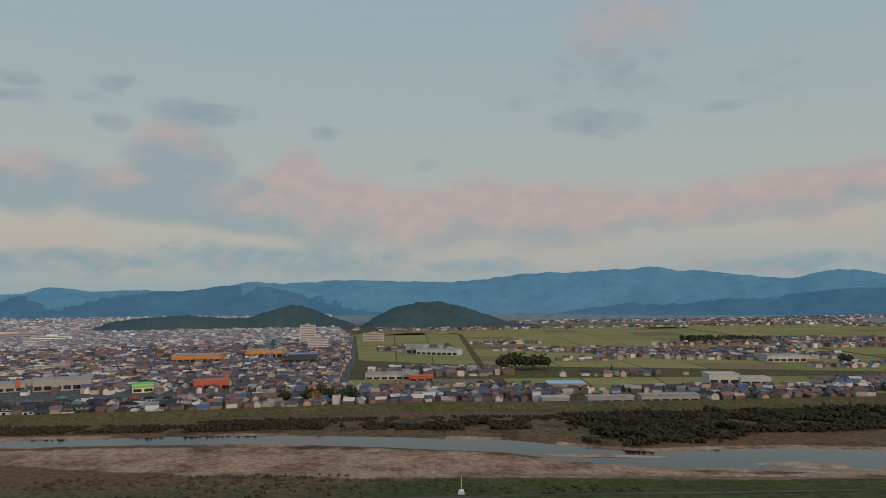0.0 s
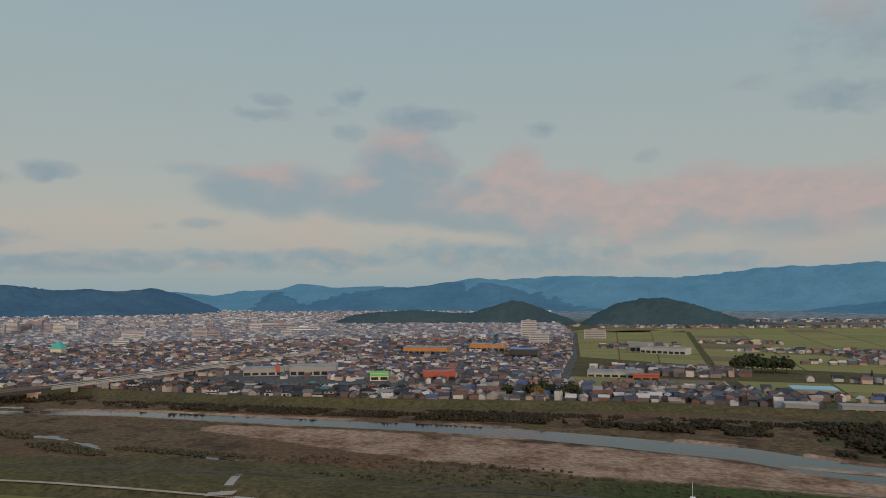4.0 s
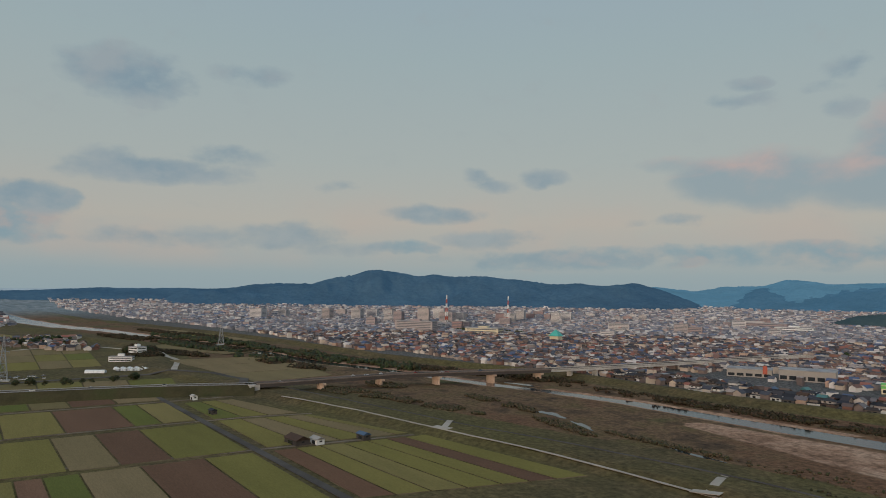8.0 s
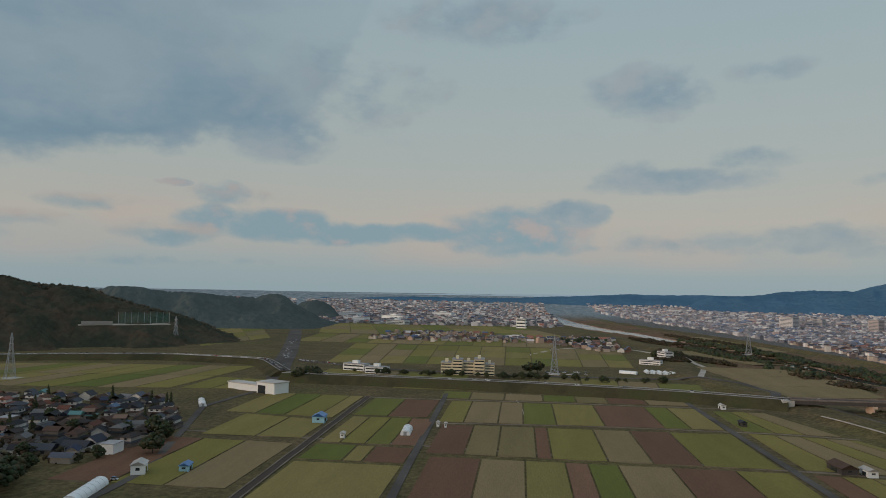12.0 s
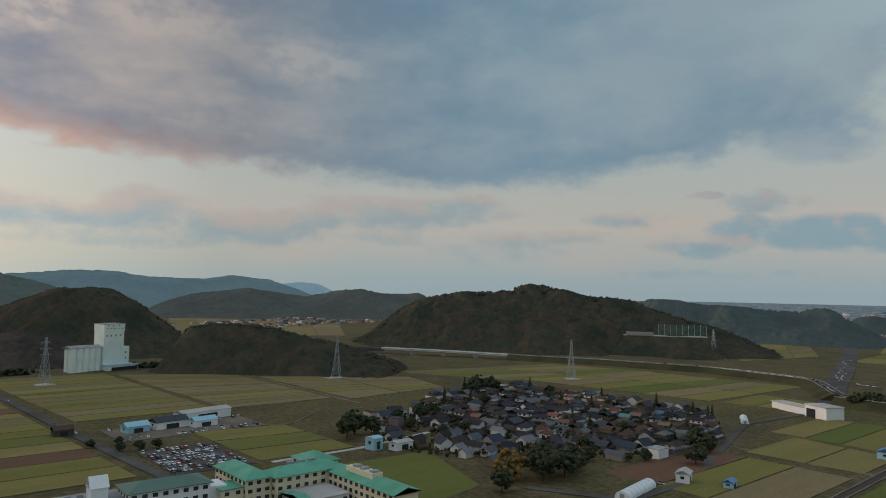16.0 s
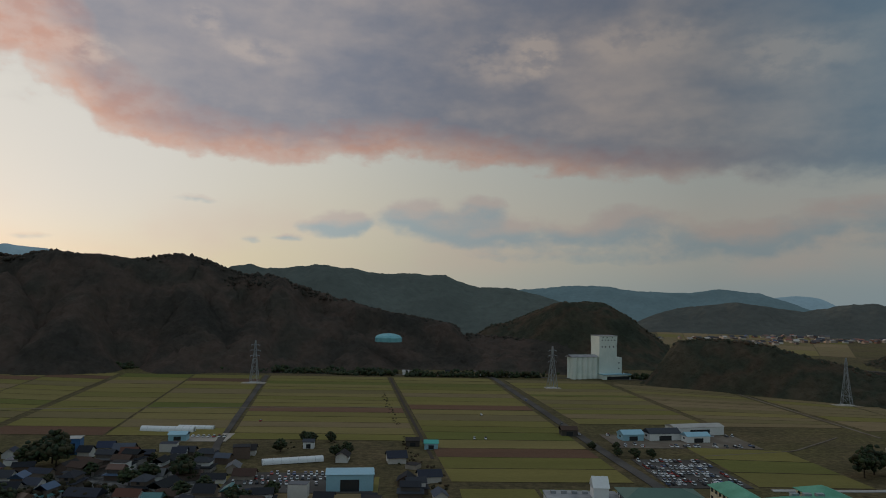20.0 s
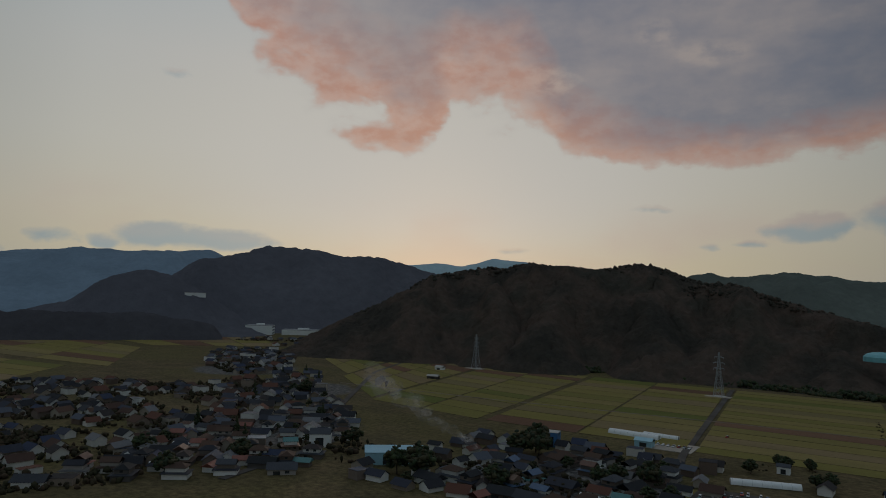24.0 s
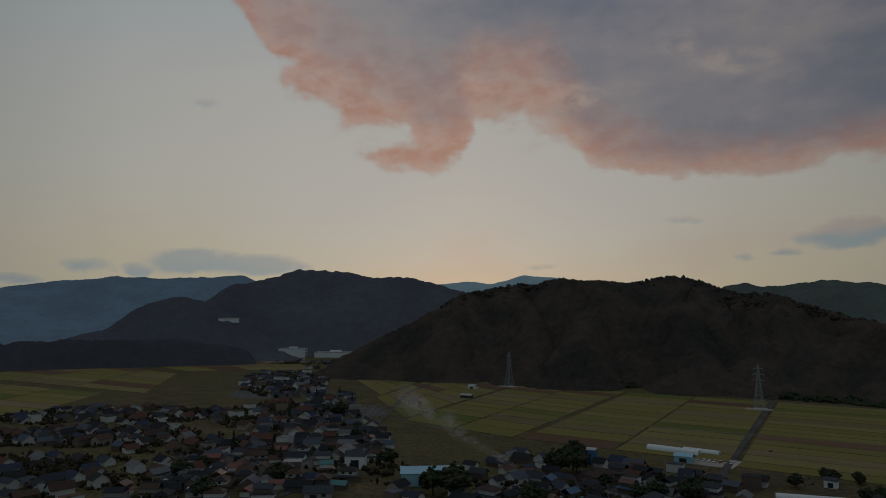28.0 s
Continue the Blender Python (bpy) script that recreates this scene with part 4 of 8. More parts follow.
MIDDLE_RIDGE = [
    (484, -2043, 180), (382, -2065, 174), (301, -2078, 176), (245, -2086, 183), (187, -2092, 178), (83, -2098, 166), (6, -2100, 168), (-57, -2099, 162),
    (-120, -2097, 167), (-153, -2094, 148), (-202, -2090, 133), (-251, -2085, 134), (-317, -2076, 127), (-400, -2062, 107), (-466, -2048, 88), (-533, -2031, 39),
]
GREAT_HILL = [
    (709, -1029, 130), (665, -1053, 144), (619, -1075, 151), (574, -1094, 155), (537, -1108, 163), (482, -1127, 154), (437, -1141, 147), (409, -1146, 156),
    (365, -1156, 163), (338, -1159, 156), (304, -1163, 142), (326, -1153, 154), (297, -1155, 141), (249, -1162, 133), (201, -1166, 124), (162, -1167, 111),
    (105, -1169, 88), (38, -1168, 69), (-37, -1164, 47), (-127, -1153, 39), (-213, -1135, 37), (-265, -1119, 34),
]
SUNSET_HILL = [
    (1647, -1134, 106), (1589, -1214, 170), (1543, -1272, 187), (1494, -1330, 213), (1473, -1353, 221), (1430, -1398, 218), (1385, -1443, 216), (1326, -1497, 199),
    (1265, -1549, 203), (1201, -1599, 188), (1135, -1647, 165), (1067, -1691, 134),
]
LEFT_KNOLL = [
    (1530, -741, 42), (1491, -817, 66), (1470, -855, 104), (1452, -884, 123), (1421, -933, 137), (1387, -983, 125), (1349, -1034, 94), (1309, -1085, 55),
]
LEFT_RANGE = [
    (3001, -1111, 173), (2962, -1211, 198), (2918, -1314, 218), (2885, -1385, 227), (2821, -1512, 233), (2747, -1641, 242), (2677, -1754, 235), (2613, -1848, 238),
    (2528, -1962, 212), (2420, -2094, 140),
]
PALE_PEAK = [
    (2972, -3641, 247), (2792, -3781, 289), (2605, -3912, 311), (2477, -3994, 293), (2282, -4109, 360), (2083, -4213, 327), (1882, -4307, 261),
]
SUNSET_FAR = [
    (4318, -1855, 231), (4237, -2034, 284), (4171, -2166, 309), (4067, -2355, 307), (3932, -2575, 319), (3693, -2907, 338),
]
COAST = [
    (-4711, 1153, 96), (-4835, 387, 82), (-4834, -392, 73), (-4756, -949, 67), (-4624, -1463, 62), (-4391, -2060, 53), (-4125, -2552, 45), (-4137, -2531, 24),
    (-3679, -3160, 4),
]
VALLEY_WOOD = [
    (1392, -503, 56), (1368, -564, 58), (1332, -645, 62), (1288, -729, 58), (1236, -815, 60), (1187, -884, 49), (1153, -928, 35),
]
SHOULDER = [
    (320, -1104, 120), (276, -1114, 126), (231, -1121, 130), (194, -1126, 123), (157, -1129, 111), (111, -1132, 98), (55, -1134, 82), (-9, -1132, 68),
    (-80, -1127, 57),
]


def hill(name, crest, front, back, mat, label, step=12.0, rough=0.10, canopy=2.0, seed=1.0, kind="structure", taper=True, foot=-4.0, sink=0.0, ravine=190.0, ends=1.0, crag=0.05):
    """A wooded hill along a crest line; front: how far its foot lies from the crest on the side of the plain."""
    c = np.array(crest, float)
    if taper:
        d0, d1 = c[0] - c[1], c[-1] - c[-2]
        d0[2] = d1[2] = 0
        w = min(front, 260) * ends
        a, b = c[0] + d0 / np.linalg.norm(d0) * w * max(c[0][2], 20) / 120, c[-1] + d1 / np.linalg.norm(d1) * w * max(c[-1][2], 20) / 120
        a[2] = b[2] = foot
        c = np.vstack([a, c, b])
    seg = np.r_[0, np.cumsum(np.linalg.norm(np.diff(c[:, :2], axis=0), axis=1))]
    n = max(int(seg[-1] / step), 12)
    s = np.linspace(0, seg[-1], n)
    p = np.stack([np.interp(s, seg, c[:, k]) for k in range(3)], -1)
    for _ in range(2):
        p[1:-1] = (p[:-2] + 2 * p[1:-1] + p[2:]) / 4
    p[:, 2] += crag * np.maximum(p[:, 2], 0) * fbm(s, 0 * s + 7.0, max(9 * step, 60.0), 3, seed + 11)
    wide = p[:, :2].copy()
    for _ in range(int(120 / step) * 6):
        wide[1:-1] = (wide[:-2] + wide[1:-1] + wide[2:]) / 3
    t = np.gradient(wide, axis=0)
    t /= np.linalg.norm(t, axis=1)[:, None]
    nrm = np.stack([-t[:, 1], t[:, 0]], -1)
    flip = np.sign((nrm * -wide).sum(1).mean())
    nrm *= flip
    m = max(int((front + back) / step), 10)
    u = np.linspace(-back, front, m)
    X = p[:, None, 0] + nrm[:, None, 0] * u[None]
    Y = p[:, None, 1] + nrm[:, None, 1] * u[None]
    a = np.where(u > 0, u / front, -u / back)
    prof = np.cos(np.clip(a, 0, 1) * math.pi / 2) ** 1.25
    spur = fbm(s[:, None] + 0 * u[None], 0.35 * u[None] + 0 * s[:, None] + 50, ravine, 4, seed)
    Z = foot + (p[:, None, 2] - foot) * np.clip(prof[None] * (1 + rough * 3.2 * spur * np.sin(np.clip(a, 0, 1) * math.pi)[None]), 0, 1.0)
    Z = Z + canopy * (0.35 - np.abs(fbm(X, Y, max(step * 2.4, 11), 3, seed + 3))) * np.clip(prof * 3, 0, 1)[None] * 1.6
    Z = Z - sink
    k = np.arange(n * m).reshape(n, m)
    q = np.stack([k[:-1, :-1], k[1:, :-1], k[1:, 1:], k[:-1, 1:]], -1).reshape(-1, 4)
    if flip < 0:
        q = q[:, ::-1]
    ob = raw(name, np.stack([X, Y, Z], -1).reshape(-1, 3).tolist(), q.tolist(), mat, smooth=True)
    tagged(ob, label, "hill" if kind == "structure" else "", kind=kind)
    return X, Y, Z, a


ICO = [(0.0, 0.0, -1.0), (0.7236, -0.5257, -0.4472), (-0.2764, -0.8507, -0.4472), (-0.8944, 0.0, -0.4472), (-0.2764, 0.8507, -0.4472), (0.7236, 0.5257, -0.4472),
       (0.2764, -0.8507, 0.4472), (-0.7236, -0.5257, 0.4472), (-0.7236, 0.5257, 0.4472), (0.2764, 0.8507, 0.4472), (0.8944, 0.0, 0.4472), (0.0, 0.0, 1.0)]
ICO_F = np.array([(0, 2, 1), (1, 5, 0), (0, 3, 2), (0, 4, 3), (0, 5, 4), (1, 10, 5), (2, 6, 1), (3, 7, 2), (4, 8, 3), (5, 9, 4),
                  (1, 6, 10), (2, 7, 6), (3, 8, 7), (4, 9, 8), (5, 10, 9), (6, 11, 10), (7, 11, 6), (8, 11, 7), (9, 11, 8), (10, 11, 9)])
rng = np.random.default_rng(7)


def clumps(name, pts, size, mat, parent=None, flat=1.0, jitter=0.35, smooth=True):
    """Many small leafy clumps in one mesh: pts (n, 3), size (n,)."""
    pts, size = np.asarray(pts, float), np.asarray(size, float)
    n = len(pts)
    v = np.array(ICO)[None] * (1 + jitter * rng.standard_normal((n, 12, 1)) * 0.6)
    a = rng.uniform(0, 6.283, n)
    c, s = np.cos(a)[:, None], np.sin(a)[:, None]
    v = np.stack([v[..., 0] * c - v[..., 1] * s, v[..., 0] * s + v[..., 1] * c, v[..., 2] * flat], -1) * size[:, None, None] * (1 + 0.2 * rng.standard_normal((n, 1, 3)))
    v = v + pts[:, None]
    f = (ICO_F[None] + 12 * np.arange(n)[:, None, None]).reshape(-1, 3)
    return raw(name, v.reshape(-1, 3).tolist(), f.tolist(), mat, parent, smooth)


def wooded(X, Y, Z, a, count, size, name, label, mat="forest", lowest=0.0, skip=None):
    """Tree crowns strewn over a hill's mesh."""
    n, m = X.shape
    i, j = rng.integers(0, n, count), rng.integers(0, m, count)
    ok = (Z[i, j] > lowest) & (a[j] < 0.10)
    i, j = i[ok], j[ok]
    st = np.abs(X[1, 0] - X[0, 0]) + np.abs(Y[1, 0] - Y[0, 0])
    px = X[i, j] + rng.uniform(-st, st, len(i)) * 0.6
    py = Y[i, j] + rng.uniform(-st, st, len(i)) * 0.6
    s = size * rng.uniform(0.6, 1.25, len(i))
    ob = clumps(name, np.stack([px, py, Z[i, j] - s * 0.35], -1), s, M[mat], flat=0.9, jitter=0.2)
    tagged(ob, label, "woods", kind="stuff")
    return ob


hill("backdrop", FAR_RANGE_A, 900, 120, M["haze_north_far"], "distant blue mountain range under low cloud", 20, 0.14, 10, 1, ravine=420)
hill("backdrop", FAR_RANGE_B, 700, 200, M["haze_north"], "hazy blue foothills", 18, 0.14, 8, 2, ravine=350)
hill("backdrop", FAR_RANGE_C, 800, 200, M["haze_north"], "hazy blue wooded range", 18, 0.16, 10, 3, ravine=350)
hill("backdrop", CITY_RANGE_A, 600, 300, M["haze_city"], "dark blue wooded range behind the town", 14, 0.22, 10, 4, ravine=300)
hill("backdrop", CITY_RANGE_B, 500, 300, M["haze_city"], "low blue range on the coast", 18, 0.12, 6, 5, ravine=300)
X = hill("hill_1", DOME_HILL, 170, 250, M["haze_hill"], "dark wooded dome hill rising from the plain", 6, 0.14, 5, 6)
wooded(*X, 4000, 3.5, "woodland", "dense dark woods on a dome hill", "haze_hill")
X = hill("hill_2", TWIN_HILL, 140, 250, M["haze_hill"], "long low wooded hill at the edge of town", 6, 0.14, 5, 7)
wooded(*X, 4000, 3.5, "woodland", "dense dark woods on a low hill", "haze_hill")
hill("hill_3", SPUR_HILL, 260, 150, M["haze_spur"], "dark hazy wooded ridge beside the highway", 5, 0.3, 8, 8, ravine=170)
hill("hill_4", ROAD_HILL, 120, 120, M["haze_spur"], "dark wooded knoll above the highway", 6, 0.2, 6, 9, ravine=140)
X = hill("hill_5", MAIN_HILL, 250, 170, M["forest_floor"], "wooded hill with autumn colours", 3.5, 0.24, 8, 10, sink=2.0, ravine=120)
wooded(*X, 16000, 3.6, "woodland", "mixed woods with autumn browns")
hill("backdrop", BACK_RIDGE_W, 420, 300, M["haze_valley"], "low dark ridge across the valley", 9, 0.18, 7, 11)
X = hill("hill_6", LOW_WOOD, 75, 100, M["forest_floor"], "low wooded rise beside the fields", 2.2, 0.2, 6, 12, sink=2.0, ravine=70)
wooded(*X, 6000, 2.6, "woodland", "rounded dark trees on a low rise")
X = hill("hill_7", SILO_KNOLL, 200, 120, M["forest_floor"], "steep dark knoll behind the grain silo", 3.2, 0.24, 7, 13, sink=3.0, ravine=110)
wooded(*X, 8000, 2.8, "woodland", "dark woods on a knoll")
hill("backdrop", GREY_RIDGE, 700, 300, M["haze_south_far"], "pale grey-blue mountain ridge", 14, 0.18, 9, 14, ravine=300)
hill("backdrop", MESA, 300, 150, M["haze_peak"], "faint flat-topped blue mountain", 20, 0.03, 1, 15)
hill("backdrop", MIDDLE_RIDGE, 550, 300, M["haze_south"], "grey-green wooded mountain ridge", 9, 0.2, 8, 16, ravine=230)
X = hill("hill_8", GREAT_HILL, 225, 150, M["shade_floor"], "large dark wooded hill above the fields", 3.5, 0.22, 8, 17, sink=3.0, ravine=110)
wooded(*X, 22000, 3.4, "woodland", "dark woods in the evening shade", "forest_shade")
X = hill("hill_11", SHOULDER, 120, 90, M["shade_floor"], "dark wooded shoulder of the great hill", 3.5, 0.35, 8, 31, sink=3.0, ravine=90)
wooded(*X, 9000, 3.0, "woodland", "dark woods on a shoulder of the hill", "forest_shade")


def spur(name, azimuth, drift, d0, d1, z0, width, mat, label, seed):
    """A wooded rib that runs down from a ridge towards the plain."""
    line = []
    for k in range(7):
        u = k / 6
        t, d = radians(azimuth + drift * u), d0 + (d1 - d0) * u
        line.append((-math.sin(t) * d, math.cos(t) * d, z0 * (1 - u) ** 0.8 + 4))
    hill(name, line, width, width, mat, label, 4, 0.18, 8, seed, sink=2.0, ravine=70)


for k, (azimuth, drift, d0, d1, z0, width) in enumerate(((184.5, -1.5, 1130, 930, 62, 60), (190.5, 2.0, 1140, 925, 96, 75), (197.0, -2.0, 1140, 930, 118, 85), (203.5, 2.5, 1150, 945, 128, 80), (209.0, -1.0, 1150, 985, 122, 80), (214.5, 2.0, 1180, 1030, 112, 85))):
    spur("hill_%d" % (12 + k), azimuth, drift, d0, d1, z0, width, M["shade_floor"], "dark wooded rib of the great hill", 40 + k)
for k, (azimuth, drift, d0, d1, z0, width) in enumerate(((121.0, -2.0, 1400, 1210, 60, 60), (126.5, 1.5, 1410, 1200, 86, 70), (131.5, -2.0, 1400, 1195, 90, 75), (137.0, 1.5, 1390, 1190, 74, 65))):
    spur("hill_%d" % (18 + k), azimuth, drift, d0, d1, z0, width, M["forest_floor"], "wooded rib of a hill with autumn colours", 50 + k)
FOOT_WOOD = [(430, -985, 34), (520, -965, 48), (610, -945, 52), (700, -950, 44), (790, -975, 36), (880, -1010, 28), (960, -1050, 18)]
X = hill("hill_10", FOOT_WOOD, 80, 90, M["shade_floor"], "low dark wooded spur at the hill foot", 3, 0.2, 6, 25, ravine=70)
wooded(*X, 4000, 2.2, "woodland", "dark trees on a low spur", "forest_shade")
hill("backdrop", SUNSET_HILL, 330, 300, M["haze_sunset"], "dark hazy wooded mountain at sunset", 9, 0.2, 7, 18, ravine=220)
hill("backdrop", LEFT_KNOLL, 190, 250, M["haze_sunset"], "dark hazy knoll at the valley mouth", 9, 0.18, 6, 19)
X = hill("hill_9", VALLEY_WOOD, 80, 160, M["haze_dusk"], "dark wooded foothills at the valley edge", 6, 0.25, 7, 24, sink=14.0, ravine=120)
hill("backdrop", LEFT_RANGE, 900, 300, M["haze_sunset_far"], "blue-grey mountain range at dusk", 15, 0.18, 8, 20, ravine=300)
hill("backdrop", PALE_PEAK, 300, 150, M["haze_peak"], "pale far peak under the sunset", 20, 0.05, 2, 21)
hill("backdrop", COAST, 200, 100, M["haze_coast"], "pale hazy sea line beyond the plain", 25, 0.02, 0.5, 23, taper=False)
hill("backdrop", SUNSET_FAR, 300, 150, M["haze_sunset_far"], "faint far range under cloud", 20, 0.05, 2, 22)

# ---- fields ----
KIND = {"O": "paddy_green", "T": "paddy_tan", "B": "paddy_brown", "G": "paddy_bright"}
M["paddy_bright"] = surface("paddy_bright", [(0.128, 0.136, 0.034), (0.155, 0.148, 0.042), (0.108, 0.126, 0.030)], 0.03, 0.9, 0.95, by="object", stain=0.38, bump=0.5, stretch=(0.35, 2.0, 1), hard=False, spec=0.1)
# lighter, yellower field tone used beyond the river
M["paddy_far"] = surface("paddy_far", [(0.26, 0.225, 0.082), (0.295, 0.25, 0.10), (0.225, 0.21, 0.072)], 0.02, 0.3, 0.95, by="object", stain=0.2, stretch=(0.35, 2.0, 1), hard=False, spec=0.1)
WORDS = {"O": "olive-green stubble rice field with low bunds", "T": "pale tan harvested rice field", "B": "bare brown ploughed field", "G": "bright green rice field regrown after harvest"}


def plots(a, b, c, d, kinds, rows=1, gap=1.6, group="fields on the plain", cuts=None):
    """Strips from side a-d to side b-c of a four-sided stretch; a small letter is half as wide. Each is a slab with sloping bunds."""
    edge = 0.8
    gap = min(gap, 0.9)
    a, b, c, d = [np.array(p, float) for p in (a, b, c, d)]
    w = np.array([(0.5 if k.islower() else 1.0) * rng.uniform(0.85, 1.15) for k in kinds])
    cut = np.r_[0, np.cumsum(w) / w.sum()] if cuts is None else (np.array(cuts, float) - cuts[0]) / (cuts[-1] - cuts[0])

    def at(u, v):
        return (a + (b - a) * u) * (1 - v) + (d + (c - d) * u) * v
    lu, lv = np.linalg.norm(b - a), np.linalg.norm(d - a)
    for r in range(rows):
        order = kinds if r == 0 else "".join(rng.permutation(list(kinds)))
        for k, u0, u1 in zip(order, cut[:-1], cut[1:]):
            gu, gv = gap / lu / 2, gap / lv / 2
            v0, v1 = r / rows + gv, (r + 1) / rows - gv
            foot = [at(u, v) for u, v in ((u0 + gu, v0), (u1 - gu, v0), (u1 - gu, v1), (u0 + gu, v1))]
            mid = sum(foot) / 4
            zz = float(ground_height(np.array([mid[0]]), np.array([mid[1]]))[0])
            zz = max(zz, 0.0) if zz < 2 else zz
            top = [p + (mid - p) * (edge / max(np.linalg.norm(p - mid), 1)) for p in foot]
            vs = [(p[0] - mid[0], p[1] - mid[1], -0.4) for p in foot] + [(p[0] - mid[0], p[1] - mid[1], 0.38) for p in top]
            fs = [(4, 5, 6, 7), (0, 1, 5, 4), (1, 2, 6, 5), (2, 3, 7, 6), (3, 0, 4, 7)]
            if (foot[1][0] - foot[0][0]) * (foot[2][1] - foot[0][1]) - (foot[1][1] - foot[0][1]) * (foot[2][0] - foot[0][0]) < 0:
                fs = [f[::-1] for f in fs]
            ob = raw("rice_field", vs, fs, [M["paddy_far" if "beyond" in group and k.upper() in "GO" else KIND[k.upper()]], M["bund"]], index=[0, 1, 1, 1, 1])
            ob.location = (mid[0], mid[1], zz)
            tagged(ob, WORDS[k.upper()], "field", group)


plots((-250, -54), (-240, 150), (-418, 150), (-421, -54), "BTOBGTBO", cuts=[-54, -23, 3, 26, 39, 56, 86, 121, 150])
plots((-428, -58), (-424, 150), (-525, 150), (-521, -58), "BTTBOTBO", cuts=[-58, -34, -14, 10, 19, 52, 78, 106, 150])
plots((-530, -62), (-540, 150), (-634, 150), (-633, -62), "OTTGOBGO", cuts=[-62, -43, -17, 2, 27, 63, 107, 126, 150])
plots((-300, 162), (-270, 285), (-407, 268), (-417, 162), "BOOOOBO")
plots((-425, 162), (-417, 262), (-520, 232), (-530, 162), "OTOTo")
plots((-537, 162), (-530, 228), (-625, 205), (-625, 162), "GOT")
plots((-250, 162), (-215, 292), (-160, 300), (-180, 162), "OBOB")
plots((-645, -75), (-648, 150), (-678, 150), (-690, -75), "GTTGTBT", gap=1.2)
plots((-300, -130), (-300, -66), (-396, -66), (-396, -130), "O")
plots((-400, -130), (-400, -66), (-440, -66), (-442, -130), "GoB")
plots((-446, -130), (-446, -66), (-540, -66), (-540, -130), "OOGB")
plots((-545, -132), (-545, -72), (-632, -72), (-632, -132), "GB")
plots((-335, -240), (-335, -144), (-440, -144), (-445, -240), "BOT", rows=1)
plots((-455, -215), (-455, -144), (-520, -144), (-535, -215), "OO")
plots((-540, -235), (-530, -144), (-640, -144), (-645, -235), "OGOo")
plots((-700, -130), (-700, 100), (-715, 100), (-715, -130), "OTO")
plots((-750, -235), (-745, -60), (-825, -60), (-850, -235), "OTOG")
plots((-745, 20), (-700, 180), (-800, 195), (-830, 20), "TOTG")
plots((-650, -330), (-665, -240), (-730, -240), (-740, -330), "OOT")
plots((-620, -560), (-650, -340), (-850, -330), (-830, -520), "OTOGTO", rows=2)
plots((-540, -700), (-600, -560), (-840, -510), (-800, -660), "TOGTO", rows=2)
plots((-108, -872), (-130, -385), (-27, -385), (13, -872), "OOGOOTOOBOTOOGOBOO")
plots((18, -872), (-13, -492), (118, -492), (162, -872), "OOGOOTOOOOBOOTOO")
plots((170, -872), (124, -500), (285, -500), (335, -872), "OBOOTOOGOOTO", rows=2)
plots((341, -872), (291, -500), (420, -520), (500, -900), "OBOTOOOGOTOO", rows=2)
plots((506, -900), (426, -530), (560, -640), (680, -960), "OTBOOOTOOG", rows=2)
plots((720, -300), (860, -470), (1280, -420), (1100, -180), "OOTOOG", rows=4)
plots((820, -500), (1040, -690), (1360, -720), (1290, -460), "OBOTOO", rows=3)
plots((1070, -730), (930, -880), (1120, -1030), (1340, -780), "OBOT", rows=3)
plots((690, -960), (570, -660), (720, -780), (860, -1000), "OOTOGOO", rows=2)
plots((-124, -862), (-142, -565), (-250, -565), (-246, -862), "TOOTOgOTOtOTO")
plots((-252, -840), (-256, -560), (-362, -560), (-366, -780), "TTTOTTtTTTOTTT")
plots((-376, -745), (-372, -545), (-500, -560), (-525, -650), "TOTTTOTT", rows=2)
plots((-195, -480), (-195, -378), (-262, -376), (-262, -470), "OGO")
plots((-215, -345), (-216, -252), (-262, -262), (-292, -340), "G")
plots((10, -395), (10, -300), (100, -300), (104, -395), "OTB")
plots((-150, -372), (-30, -372), (-30, -350), (-150, -350), "OGO")
plots((-920, -260), (-960, 150), (-1250, 170), (-1250, -300), "OTOGOTTOGOTO", rows=3, gap=3)
plots((-1270, -420), (-1260, 60), (-1480, 60), (-1500, -440), "OTGOTOGOTT", rows=2, gap=3)
plots((-1520, -450), (-1500, 120), (-1950, 0), (-1950, -560), "OTGOTOGO", rows=3, gap=4)
plots((-130, 1160), (60, 1050), (60, 2250), (-220, 1900), "GOG", rows=12, gap=3, group="fields beyond the river")
plots((70, 1050), (700, 900), (800, 2350), (70, 2250), "GOGTGO", rows=14, gap=3, group="fields beyond the river")
plots((710, 900), (1500, 900), (1800, 2400), (810, 2350), "OGOGTGO", rows=10, gap=4, group="fields beyond the river")
plots((-250, 1920), (1850, 2400), (1900, 2640), (-150, 2500), "GOGOTGOGOT", rows=5, gap=5, group="fields beyond the river")
plots((-110, 770), (60, 740), (70, 880), (-110, 880), "GOT", rows=2, group="fields beyond the river")
plots((90, 740), (500, 720), (560, 880), (80, 880), "OGOTG", rows=2, group="fields beyond the river")
plots((-560, -1480), (-880, -1320), (-1330, -2050), (-860, -2350), "TOTTOT", rows=5, gap=4)
plots((-945, -752), (-1305, -898), (-1430, -729), (-1138, -551), "TOTOGT", rows=2)
plots((-1106, -526), (-1454, -716), (-1907, -742), (-1331, -489), "OTOGO", rows=3)
plots((-1250, 255), (-1050, 330), (-1070, 390), (-1300, 345), "TT", group="fields by the river")
plots((-1000, 235), (-720, 262), (-740, 360), (-990, 385), "TTT", group="fields by the river")
plots((-1700, 420), (-1300, 470), (-1280, 420), (-1650, 370), "TOT", group="fields by the river")


